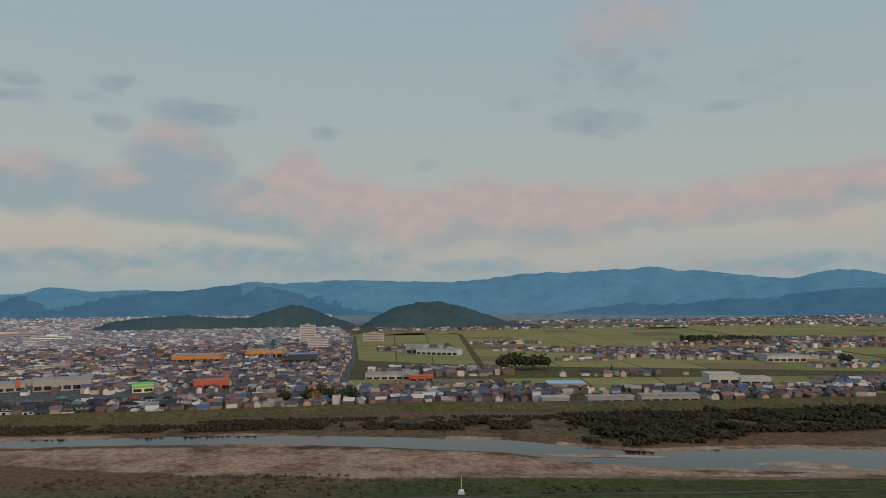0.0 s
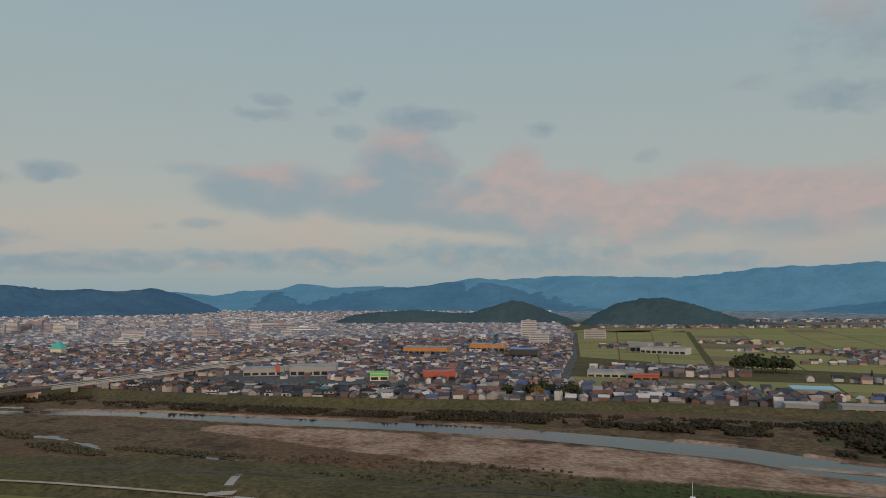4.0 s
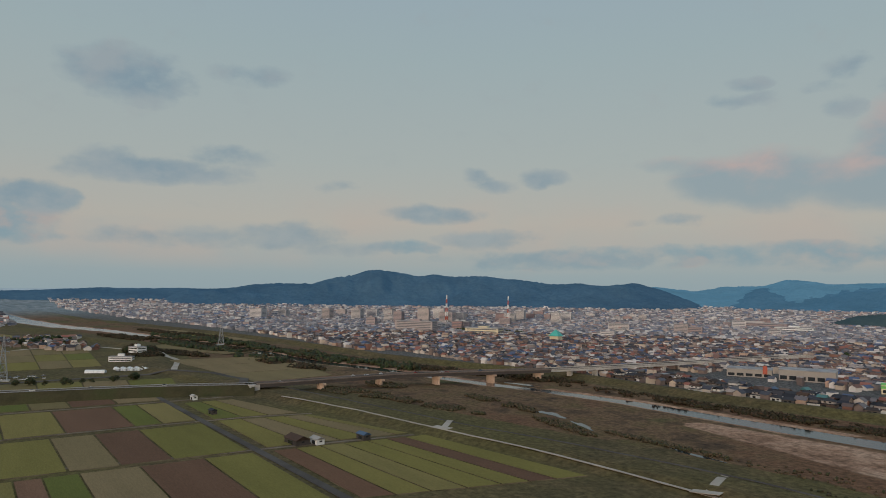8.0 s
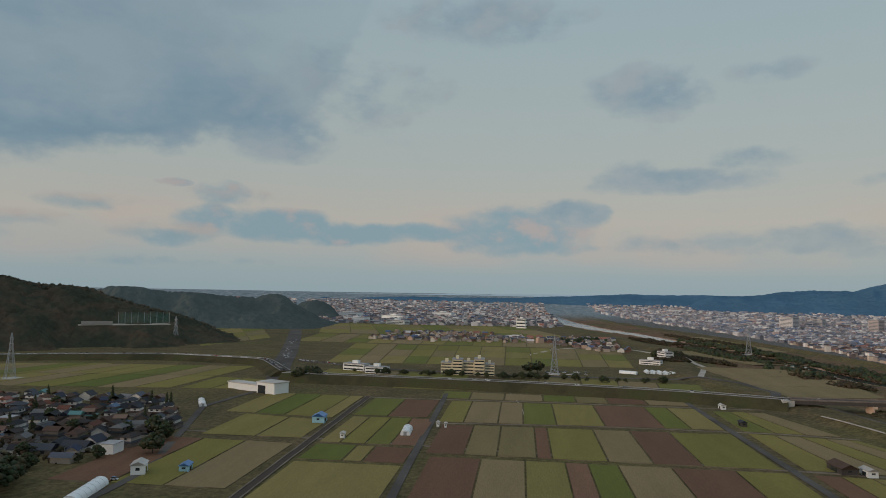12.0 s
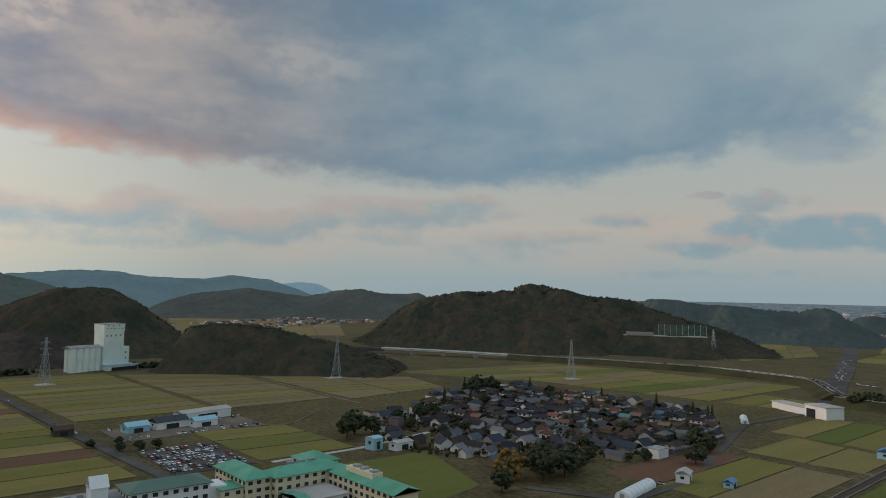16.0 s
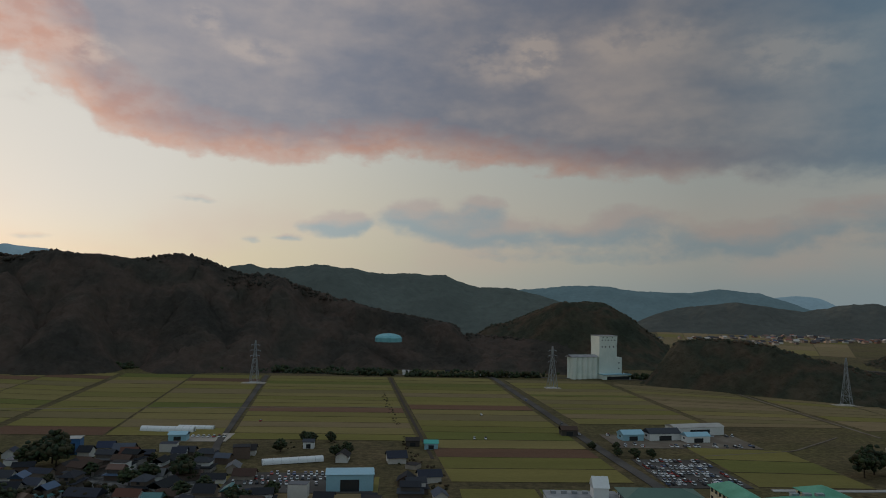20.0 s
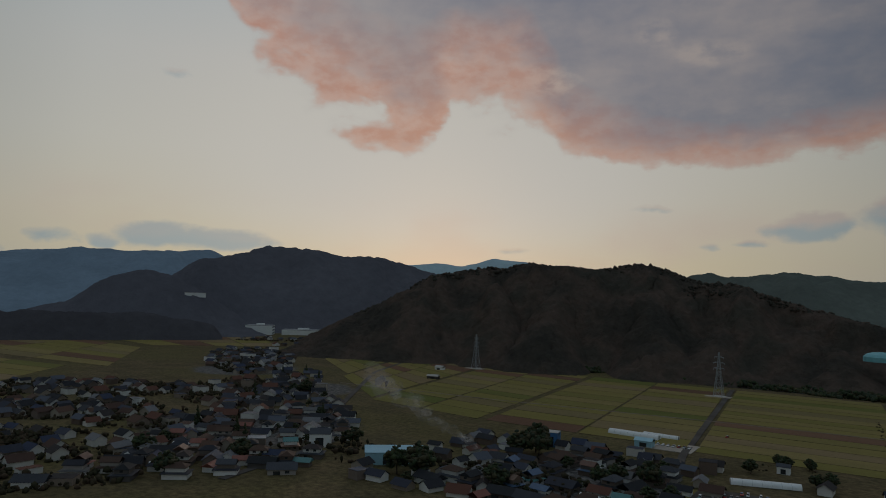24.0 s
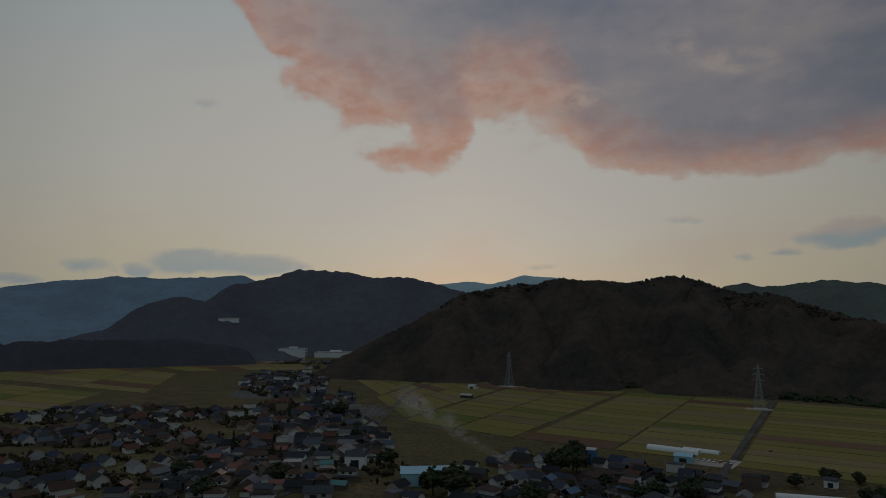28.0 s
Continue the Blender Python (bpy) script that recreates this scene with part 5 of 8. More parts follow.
# ---- roads and paths ----
M["earth"] = surface("farm_earth", [(0.13, 0.10, 0.075), (0.20, 0.165, 0.125)], 0.05, 0.6, 0.95, stain=0.25)
def ribbon(name, line, width, mat, lift=0.12, label="", step=12.0, z=None, thick=0.3, kind="structure", parent=None, category="road"):
    """A strip of paving that follows the ground, or the heights z given with the line."""
    c = np.array([p[:2] for p in line], float)
    seg = np.r_[0, np.cumsum(np.linalg.norm(np.diff(c, axis=0), axis=1))]
    n = max(int(seg[-1] / step), 1) + 1
    s = np.unique(np.r_[np.linspace(0, seg[-1], n), seg])
    p = np.stack([np.interp(s, seg, c[:, 0]), np.interp(s, seg, c[:, 1])], -1)
    if len(p) > 4:
        for _ in range(2):
            p[1:-1] = (p[:-2] + 2 * p[1:-1] + p[2:]) / 4
    t = np.gradient(p, axis=0)
    t /= np.linalg.norm(t, axis=1)[:, None]
    nr = np.stack([-t[:, 1], t[:, 0]], -1)
    if z is None:
        h = np.max([ground_height(p[:, 0] + nr[:, 0] * k, p[:, 1] + nr[:, 1] * k) for k in (-width / 2, 0, width / 2)], axis=0) + lift
    else:
        h = np.interp(s, seg, z)
    vs, fs = [], []
    for q, m, zz in zip(p, nr, h):
        for k, dz in ((-0.5, -thick), (-0.5, 0), (0.5, 0), (0.5, -thick)):
            vs.append((q[0] + m[0] * k * width, q[1] + m[1] * k * width, zz + dz))
    for i in range(len(p) - 1):
        for a, b in ((0, 1), (1, 2), (2, 3), (3, 0)):
            fs.append((4 * i + a, 4 * i + 4 + a, 4 * i + 4 + b, 4 * i + b))
    fs += [(0, 1, 2, 3), tuple(4 * len(p) - 4 + k for k in (3, 2, 1, 0))]
    ob = raw(name, vs, fs, mat, parent)
    if label:
        tagged(ob, label, category, kind=kind)
    return p, nr, h


ribbon("road", [(-230, -57), (-357, -62), (-641, -70), (-690, -72)], 4.6, M["asphalt"], 0.42, "narrow grey asphalt farm road between fields")
ribbon("road", [(-230, 158), (-316, 156), (-625, 152), (-690, 150)], 5, M["asphalt"], 0.42, "narrow grey asphalt farm road between fields")
ribbon("path", [(-466, -230), (-458, -147), (-443, -22), (-424, 158), (-412, 262)], 3.2, M["earth"], 0.25, "brown earth farm track")
ribbon("path", [(-525, -62), (-536, 38), (-534, 190), (-524, 236)], 2.6, M["earth"], 0.25, "brown earth farm track")
ribbon("path", [(-637, -140), (-641, 20), (-640, 210)], 3.0, M["earth"], 0.25, "brown earth farm track")
ribbon("path", [(-690, -10), (-620, 0), (-545, 5)], 0.6, M["path"], 0.2, "narrow field bund")
ribbon("road", [(-278, -246), (-303, -198), (-361, -200), (-465, -232), (-560, -262), (-660, -250)], 5, M["asphalt"], 0.42, "narrow grey village road")
WHITE_PATH = [(-602, 242), (-502, 265), (-395, 281), (-294, 297), (-209, 305), (-100, 307), (150, 315), (520, 325)]
GREY_PATH = [(-645, 266), (-505, 289), (-410, 303), (-322, 324), (-210, 342), (-129, 345), (120, 352), (520, 362)]
ribbon("path", WHITE_PATH, 2.2, M["path"], 0.12, "pale concrete path along the dyke")
ribbon("path", GREY_PATH, 2.2, M["asphalt"], 0.12, "grey gravel track on the dyke")
for a, b in (((-436, 312), (-407, 284)), ((-225, 341), (-211, 306))):
    ribbon("path", [a, b], 4.5, M["path"], 0.3, "pale concrete ramp over the dyke")
    ribbon("path", [(b[0] - 8, b[1] - 3), (b[0] + 6, b[1] + 1)], 6, M["path"], 0.26, "pale concrete landing at the foot of a ramp")
ribbon("path", [(40, 408), (90, 404), (200, 395), (420, 388)], 2.6, M["earth"], 0.15, "pale gravel track beside the river")
SOUTH_ROAD = [(-96, -985), (-115, -870), (-133, -483), (-139, -391), (-142, -335)]
ribbon("road", SOUTH_ROAD, 7, M["asphalt"], 0.5, "straight grey country road through rice fields")
ribbon("road", [(166, -874), (121, -475), (99, -366), (88, -300)], 5, M["asphalt"], 0.45, "narrow grey road through rice fields")
ribbon("path", [(15.5, -872), (-20, -440)], 2.2, M["bark"], 0.2, "dark weedy ditch between fields")
ribbon("road", [(0, -640), (124, -629), (331, -603), (520, -590)], 3.4, M["earth"], 0.46, "brown farm lane between fields")
ribbon("path", [(-372, -760), (-365, -520)], 2.6, M["earth"], 0.3, "brown earth farm track")
ribbon("path", [(-200, -372), (-262, -372), (-330, -385)], 4, M["concrete"], 0.42, "pale village lane")
ribbon("path", [(-196, -452), (-268, -470), (-330, -520)], 1.4, M["earth"], 0.42, "narrow lane beside a green field")
ribbon("road", [(-640, -935), (-470, -840), (-340, -880), (-150, -900), (160, -905), (420, -960), (700, -900), (1100, -1060)], 6, M["asphalt"], 0.4, "grey road along the foot of the hills")
ribbon("road", [(640, -900), (560, -700), (420, -480), (320, -360), (300, -250)], 5, M["asphalt"], 0.45, "grey village road")
HIGHWAY = [(-735, -260), (-862, -304), (-1038, -353), (-1304, -434), (-2209, -721), (-3300, -1070)]
ribbon("road", HIGHWAY, 27, M["asphalt"], 0.5, "wide grey highway crowded with cars", step=40)
ribbon("road", [(-930, -300), (-863, -169), (-834, 1), (-847, 208), (-760, 262), (-700, 240)], 9, M["asphalt"], 0.5, "grey road bordering the plain")
ribbon("road", [(-847, 208), (-1000, 250), (-1150, 245), (-1265, 190), (-1290, 120), (-1240, 60), (-1100, 10)], 7, M["path"], 0.4, "pale road curving round a village")
# the ditch with concrete walls
ribbon("canal", [(-300, -133), (-424, -136), (-640, -140)], 4.0, M["bark"], 0.30, "dark irrigation canal between concrete walls", category="canal")
for off in (-2.6, 2.6):
    ribbon("path", [(-300, -133 + off), (-424, -136 + off), (-640, -140 + off)], 0.9, M["earth"], 0.6, "weathered concrete canal wall")


def bank(name, line, crown, height, label):
    """A grassed embankment with a road on it."""
    c = np.array(line, float)
    seg = np.r_[0, np.cumsum(np.linalg.norm(np.diff(c, axis=0), axis=1))]
    s = np.arange(0, seg[-1] + 5, 10.0)
    p = np.stack([np.interp(s, seg, c[:, 0]), np.interp(s, seg, c[:, 1])], -1)
    for _ in range(6):
        p[1:-1] = (p[:-2] + 2 * p[1:-1] + p[2:]) / 4
    t = np.gradient(p, axis=0)
    t /= np.linalg.norm(t, axis=1)[:, None]
    nr = np.stack([-t[:, 1], t[:, 0]], -1)
    vs, fs = [], []
    cols = [(-crown / 2 - height * 1.7, -0.5), (-crown / 2 - height * 0.8, height * 0.55), (-crown / 2, height), (crown / 2, height), (crown / 2 + height * 0.8, height * 0.55), (crown / 2 + height * 1.7, -0.5)]
    for q, m in zip(p, nr):
        vs += [(q[0] + m[0] * k, q[1] + m[1] * k, z) for k, z in cols]
    for i in range(len(p) - 1):
        fs += [(6 * i + k, 6 * i + 6 + k, 6 * i + 7 + k, 6 * i + k + 1) for k in range(5)]
    fs += [tuple(range(6)), tuple(6 * len(p) - 6 + k for k in range(6))[::-1]]
    tagged(raw(name, vs, fs, M["grass_bank"]), label, "embankment", kind="structure")
    ribbon("road", p.tolist(), crown - 2, M["asphalt"], z=[height + 0.2] * len(p), label="grey road on an embankment")
    for k in (-1, 1):
        ribbon("guard_rail", (p + nr * k * (crown / 2 - 0.5)).tolist(), 0.2, M["steel"], z=[height + 0.9] * len(p), thick=0.5, label="pale guard rail along an embankment road", category="rail")


M["grass_bank"] = surface("grass_bank", [(0.045, 0.043, 0.022), (0.07, 0.06, 0.03), (0.058, 0.06, 0.025)], 0.03, 0.5, 0.95, stain=0.3, bump=0.6, spec=0.1)
bank("embankment", [(-655, 236), (-688, 150), (-716, 0), (-726, -120), (-735, -255)], 13, 8, "dark grassy road embankment across the plain")
bank("embankment", [(-760, -262), (-880, -330), (-905, -470), (-860, -620), (-797, -744)], 12, 7, "dark grassy expressway embankment before the hills")

mast = base("flag_pole", 12, 366, 0, 0, label="white pole on a small white base beside the grass", category="pole")
Geo().tube((0, 0, 0.5), (0, 0, 9.5), 0.16, 0.09, 8).make("pole", M["white_wall"], mast)
Geo().add([(-2, -1.2, -0.6), (2, -1.2, -0.6), (2, 1.2, -0.6), (-2, 1.2, -0.6), (-1.2, -0.8, 2.2), (1.2, -0.8, 2.2), (1.2, 0.8, 2.2), (-1.2, 0.8, 2.2)], [(0, 1, 5, 4), (1, 2, 6, 5), (2, 3, 7, 6), (3, 0, 4, 7), (4, 5, 6, 7)]).make("base", M["white_wall"], mast)

# ---- the bridges ----
M["bridge_rail"] = surface("bridge_rail", [(0.16, 0.13, 0.115), (0.20, 0.165, 0.145)], 0.1, 0.6, 0.7)
BRIDGE = [(-655, 236), (-636, 381), (-594, 559)]
bridge = base("road_bridge", -636, 381, 0, 0, label="long dark girder road bridge on pale concrete piers", category="bridge")


def span(parent, line, zs, width, deck_mat, girder_mat, depth):
    ox, oy = parent.location.x, parent.location.y
    loc = [(x - ox, y - oy) for x, y in line]
    p, nr, h = ribbon("deck", loc, width, M["asphalt"], z=zs, thick=0.6, parent=parent)
    for k in (-0.47, 0.0, 0.47):
        ribbon("girder", (p + nr * k * width).tolist(), 1.0, girder_mat, z=list(h - 0.6), thick=depth, parent=parent)
    for k in (-0.5, 0.5):
        ribbon("parapet", (p + nr * k * width).tolist(), 0.45, deck_mat, z=list(h + 0.9), thick=1.1, parent=parent)
    return p, nr, h


span(bridge, BRIDGE, [8.6, 11.5, 11.0], 14, M["bridge_rail"], M["steel_brown"], 2.8)
for y in (300, 362, 425, 488, 545):
    x = float(np.interp(y, [236, 381, 559], [-655, -636, -594]))
    top = float(np.interp(y, [236, 381, 559], [5.2, 8.0, 7.6]))
    g = Geo()
    n = 18
    lo = [(7.0 * math.cos(a) * (1 if abs(math.cos(a)) < 0.98 else 1), 2.2 * math.sin(a), -4) for a in (2 * math.pi * i / n for i in range(n))]
    hi = [(px, py, top - 1.8) for px, py, _ in lo]
    g.add(lo + hi, [(i, (i + 1) % n, n + (i + 1) % n, n + i) for i in range(n)] + [tuple(range(n, 2 * n))])
    g.box(-9.0, 9.0, -1.9, 1.9, top - 1.8, top)
    pier = g.make("pier", M["pier"], bridge, "pale tan concrete pier")
    pier.location = (x + 636, y - 381, 0)
g = Geo()
g.box(-8, 8, -5, 5, -2, 8.2)
g.make("abutment", M["concrete"], bridge).location = (-19, -148, 0)

viaduct = base("viaduct", -588, 700, 0, 0, label="pale concrete viaduct ramp leading into the town", category="viaduct")
span(viaduct, [(-594, 559), (-585, 640), (-580, 760), (-566, 1000), (-520, 1200)], [11.0, 10.5, 9.5, 8.5, 4.0], 14, M["concrete"], M["concrete"], 2.2)
for y in range(590, 1180, 38):
    x = float(np.interp(y, [559, 640, 760, 1000, 1200], [-594, -585, -580, -566, -520]))
    Geo().box(-3.5, 3.5, -1.2, 1.2, -0.5, float(np.interp(y, [559, 1000, 1200], [7.8, 6.0, 2.4]))).make("pier", M["concrete"], viaduct).location = (x + 588, y - 700, 0)

valley = base("expressway_bridge", -745, -830, 0, 0, label="pale slender expressway bridge before wooded hills", category="bridge")
span(valley, [(-690, -925), (-745, -832), (-797, -744)], [9.0, 8.6, 7.3], 11, M["white_wall"], M["concrete"], 1.8)
for k in (0.25, 0.5, 0.75):
    Geo().box(-4, 4, -1.2, 1.2, -0.5, 6.4).make("pier", M["concrete"], valley).matrix_basis = pose(55 - 107 * k, -95 + 181 * k, 0, 0, 0, -59)
ribbon("road", [(-690, -925), (-600, -1040), (-480, -1150)], 11, M["asphalt"], 0.3, "expressway running into the valley", z=[9.0, 9.0, 9.0], thick=6)

# ---- houses ----
def inside(x, y, poly):
    n, hit = len(poly), False
    for i in range(n):
        (x0, y0), (x1, y1) = poly[i], poly[i - 1]
        if (y0 > y) != (y1 > y) and x < (x1 - x0) * (y - y0) / (y1 - y0) + x0:
            hit = not hit
    return hit


def window_part(parent, x, y, z, w, h, facing):
    """A framed pane proud of the wall; facing: 0 south, 1 east, 2 north, 3 west."""
    g = Geo()
    g.box(-w / 2, w / 2, -0.10, 0.05, -h / 2, h / 2)
    ob = g.make("window", M["glass"], parent)
    ob.matrix_basis = pose(x, y, z, 0, 0, facing * 90)
    return ob


def house_kind(w, d, two, hip, mat, label):
    """w along the ridge, d across; the prototype stands at the origin."""
    ob = base("house", 0, 0, 0, 0, label=label, category="house")
    lower = Geo().box(-w / 2, w / 2, -d / 2, d / 2, -0.5, 3.0).make("wall", M["wall_house"], ob)
    if two:
        e = 0.9
        Geo().gable(-w / 2 - e, w / 2 + e, -d / 2 - e, d / 2 + e, 2.9, 4.3, d / 2 + e).make("lower_roof", M[mat], ob)
        uw, ud = w * 0.78, d * 0.74
        g = Geo()
        g.box(-uw / 2, uw / 2, -ud / 2, ud / 2, 3.0, 6.0)
        if not hip:
            g.add([(sx * uw / 2, -ud / 2, 6) for sx in (-1, 1)] + [(sx * uw / 2, ud / 2, 6) for sx in (-1, 1)] + [(sx * uw / 2, 0, 7.75) for sx in (-1, 1)], [(0, 4, 2), (1, 3, 5)])
        upper = g.make("upper_wall", M["wall_house"], ob)
        Geo().gable(-uw / 2 - 0.8, uw / 2 + 0.8, -ud / 2 - 0.8, ud / 2 + 0.8, 5.75, 7.9, ud / 2 if hip else 0).make("roof", M[mat], ob)
        for x in (-uw * 0.22, uw * 0.22):
            window_part(upper, x, -ud / 2, 4.9, 1.8, 1.2, 0)
        window_part(upper, uw / 2, 0, 4.9, 1.6, 1.1, 1)
    else:
        g = Geo().gable(-w / 2 - 0.9, w / 2 + 0.9, -d / 2 - 0.9, d / 2 + 0.9, 2.9, 2.9 + d * 0.33, d * 0.4 if hip else 0)
        g.make("roof", M[mat], ob)
        Geo().add([(sx * w / 2, -d / 2, 3) for sx in (-1, 1)] + [(sx * w / 2, d / 2, 3) for sx in (-1, 1)] + [(sx * w / 2, 0, 2.9 + d * 0.27) for sx in (-1, 1)], [(0, 4, 2), (1, 3, 5), (0, 1, 5, 4), (2, 4, 5, 3)]).make("gable_wall", M["wall_house"], ob)
        window_part(lower, w * 0.2, -d / 2, 1.6, 2.4, 1.4, 0)
    Geo().box(-w * 0.3, -w * 0.05, -d / 2 - 0.12, -d / 2 + 0.1, 0, 2.1).make("door", M["glass"], lower)
    return ob


def box_house_kind(label):
    ob = base("house", 0, 0, 0, 0, label=label, category="house")
    lower = Geo().box(-5.5, 5.5, -4.5, 4.5, -0.5, 6.0).make("wall", M["wall_house"], ob)
    Geo().box(-5.8, 5.8, -4.8, 4.8, 6.0, 6.35).make("roof", M["flat_roof"], ob)
    for x in (-2.8, 0.2, 3.0):
        window_part(lower, x, -4.5, 4.4, 1.7, 1.2, 0)
        window_part(lower, x, -4.5, 1.6, 1.7, 1.4, 0)
    return ob


KINDS = [house_kind(13, 10, True, True, "roof_tile", "two-storey house with a hipped dark tiled roof"),
         house_kind(12, 9, True, False, "roof_tile", "two-storey house with a gabled dark tiled roof"),
         house_kind(15, 9, False, False, "roof_tile", "low farmhouse with a gabled dark tiled roof"),
         house_kind(10, 8, True, False, "roof_colour", "two-storey house with a coloured metal roof"),
         house_kind(11, 7, False, True, "roof_tile", "small tiled outbuilding beside a farmhouse"),
         house_kind(9, 6, False, False, "roof_colour", "small shed with a coloured metal roof"),
         box_house_kind("pale two-storey flat-roofed house")]
SHARE = [0.24, 0.26, 0.16, 0.10, 0.13, 0.06, 0.05]
used = [False] * len(KINDS)
taken = []


def free(x, y, r):
    for a, b, c in taken:
        if abs(x - a) < r + c and abs(y - b) < r + c:
            return False
    return True


def place_house(k, x, y, turn, group, s=1.0):
    m = pose(x, y, 0, 0, 0, turn)
    if not used[k]:
        used[k] = True
        KINDS[k].matrix_basis = m
        ob = KINDS[k]
    else:
        ob = copy_thing(KINDS[k], m)
    tagged(ob, group=group)
    return ob


def settle(poly, pitch, group, turn=0.0, fill=0.85, limit=400):
    """Houses on loose plots within an outline."""
    xs, ys = [p[0] for p in poly], [p[1] for p in poly]
    made = 0
    for x in np.arange(min(xs), max(xs), pitch):
        for y in np.arange(min(ys), max(ys), pitch):
            px, py = x + rng.uniform(-0.28, 0.28) * pitch, y + rng.uniform(-0.28, 0.28) * pitch
            if made < limit and inside(px, py, poly) and rng.random() < fill and free(px, py, 5):
                k = int(rng.choice(len(KINDS), p=SHARE))
                place_house(k, px, py, turn + rng.normal(0, 7) + 90 * int(rng.random() < 0.3) + 180 * int(rng.random() < 0.2), group)
                made += 1
    return made


# bigger buildings stand on these spots: x, y, half size kept free
taken += [(-160, -330, 50), (-200, -280, 35), (-95, -325, 35), (-160, -410, 32), (-190, -515, 55), (-270, -360, 14), (42, -395, 34), (64, -427, 24), (255, -340, 20), (317, -345, 14)]
taken += [(-390, 1150, 45), (-300, 1235, 38), (-213, 1112, 26), (-260, 803, 24), (-327, 780, 16), (-490, 795, 40), (-430, 812, 34), (-60, 890, 38), (0, 1258, 46), (195, 672, 58), (343, 808, 30), (-580, 760, 12), (-575, 900, 12)]

VILLAGE_1 = [(-300, -440), (-385, -470), (-450, -520), (-573, -520), (-585, -419), (-582, -303), (-475, -240), (-380, -235), (-330, -240), (-300, -290), (-285, -370)]
settle(VILLAGE_1, 18.5, "houses of the village among trees", 8, 0.9, 140)
VILLAGE_2 = [(240, -310), (196, -359), (185, -420), (144, -448), (106, -462), (104, -400), (95, -300), (140, -280)]
settle(VILLAGE_2, 19, "houses beside the narrow road", -8, 0.85, 40)
settle([(2, -384), (2, -350), (-20, -340), (-24, -372)], 15, "houses beside the narrow road", 0, 0.8, 4)
settle([(92, -300), (20, -300), (20, -345), (92, -362)], 16, "houses beside the narrow road", 0, 0.8, 12)
VILLAGE_3 = [(420, -300), (520, -470), (640, -620), (600, -640), (414, -471), (305, -377), (283, -281), (360, -180)]
settle(VILLAGE_3, 19, "houses of the eastern village", 35, 0.9, 55)
front = [(440, 690), (440, 760), (120, 755), (-60, 752), (-110, 760), (-200, 720), (-320, 700), (-440, 690), (-560, 700), (-560, 632), (-440, 620), (-320, 630), (-200, 645), (-95, 665), (0, 682), (120, 682)]
settle(front, 17.5, "houses behind the town dyke", 4, 0.9, 60)


# pale bluish far copies of roof, glass and wall: haze put into colour
M["hazed_roof"] = surface("hazed_roof", [(0.146, 0.152, 0.183), (0.11, 0.122, 0.152), (0.207, 0.213, 0.244), (0.281, 0.275, 0.293), (0.183, 0.189, 0.22), (0.281, 0.195, 0.183), (0.39, 0.366, 0.366), (0.146, 0.183, 0.268), (0.561, 0.537, 0.525)], 0.1, 0.5, 0.8, by="island", stain=0.15)
M["hazed_glass"] = surface("hazed_window_glass", [(0.11, 0.12, 0.14)], 0.3, 2.0, 0.3, spec=0.4)
M["hazed_wall"] = surface("hazed_wall", [(0.437, 0.425, 0.437), (0.598, 0.586, 0.598), (0.276, 0.27, 0.287), (0.667, 0.655, 0.655), (0.368, 0.345, 0.368), (0.218, 0.218, 0.241), (0.46, 0.368, 0.345)], 0.1, 0.5, 0.85, by="island", stain=0.15)


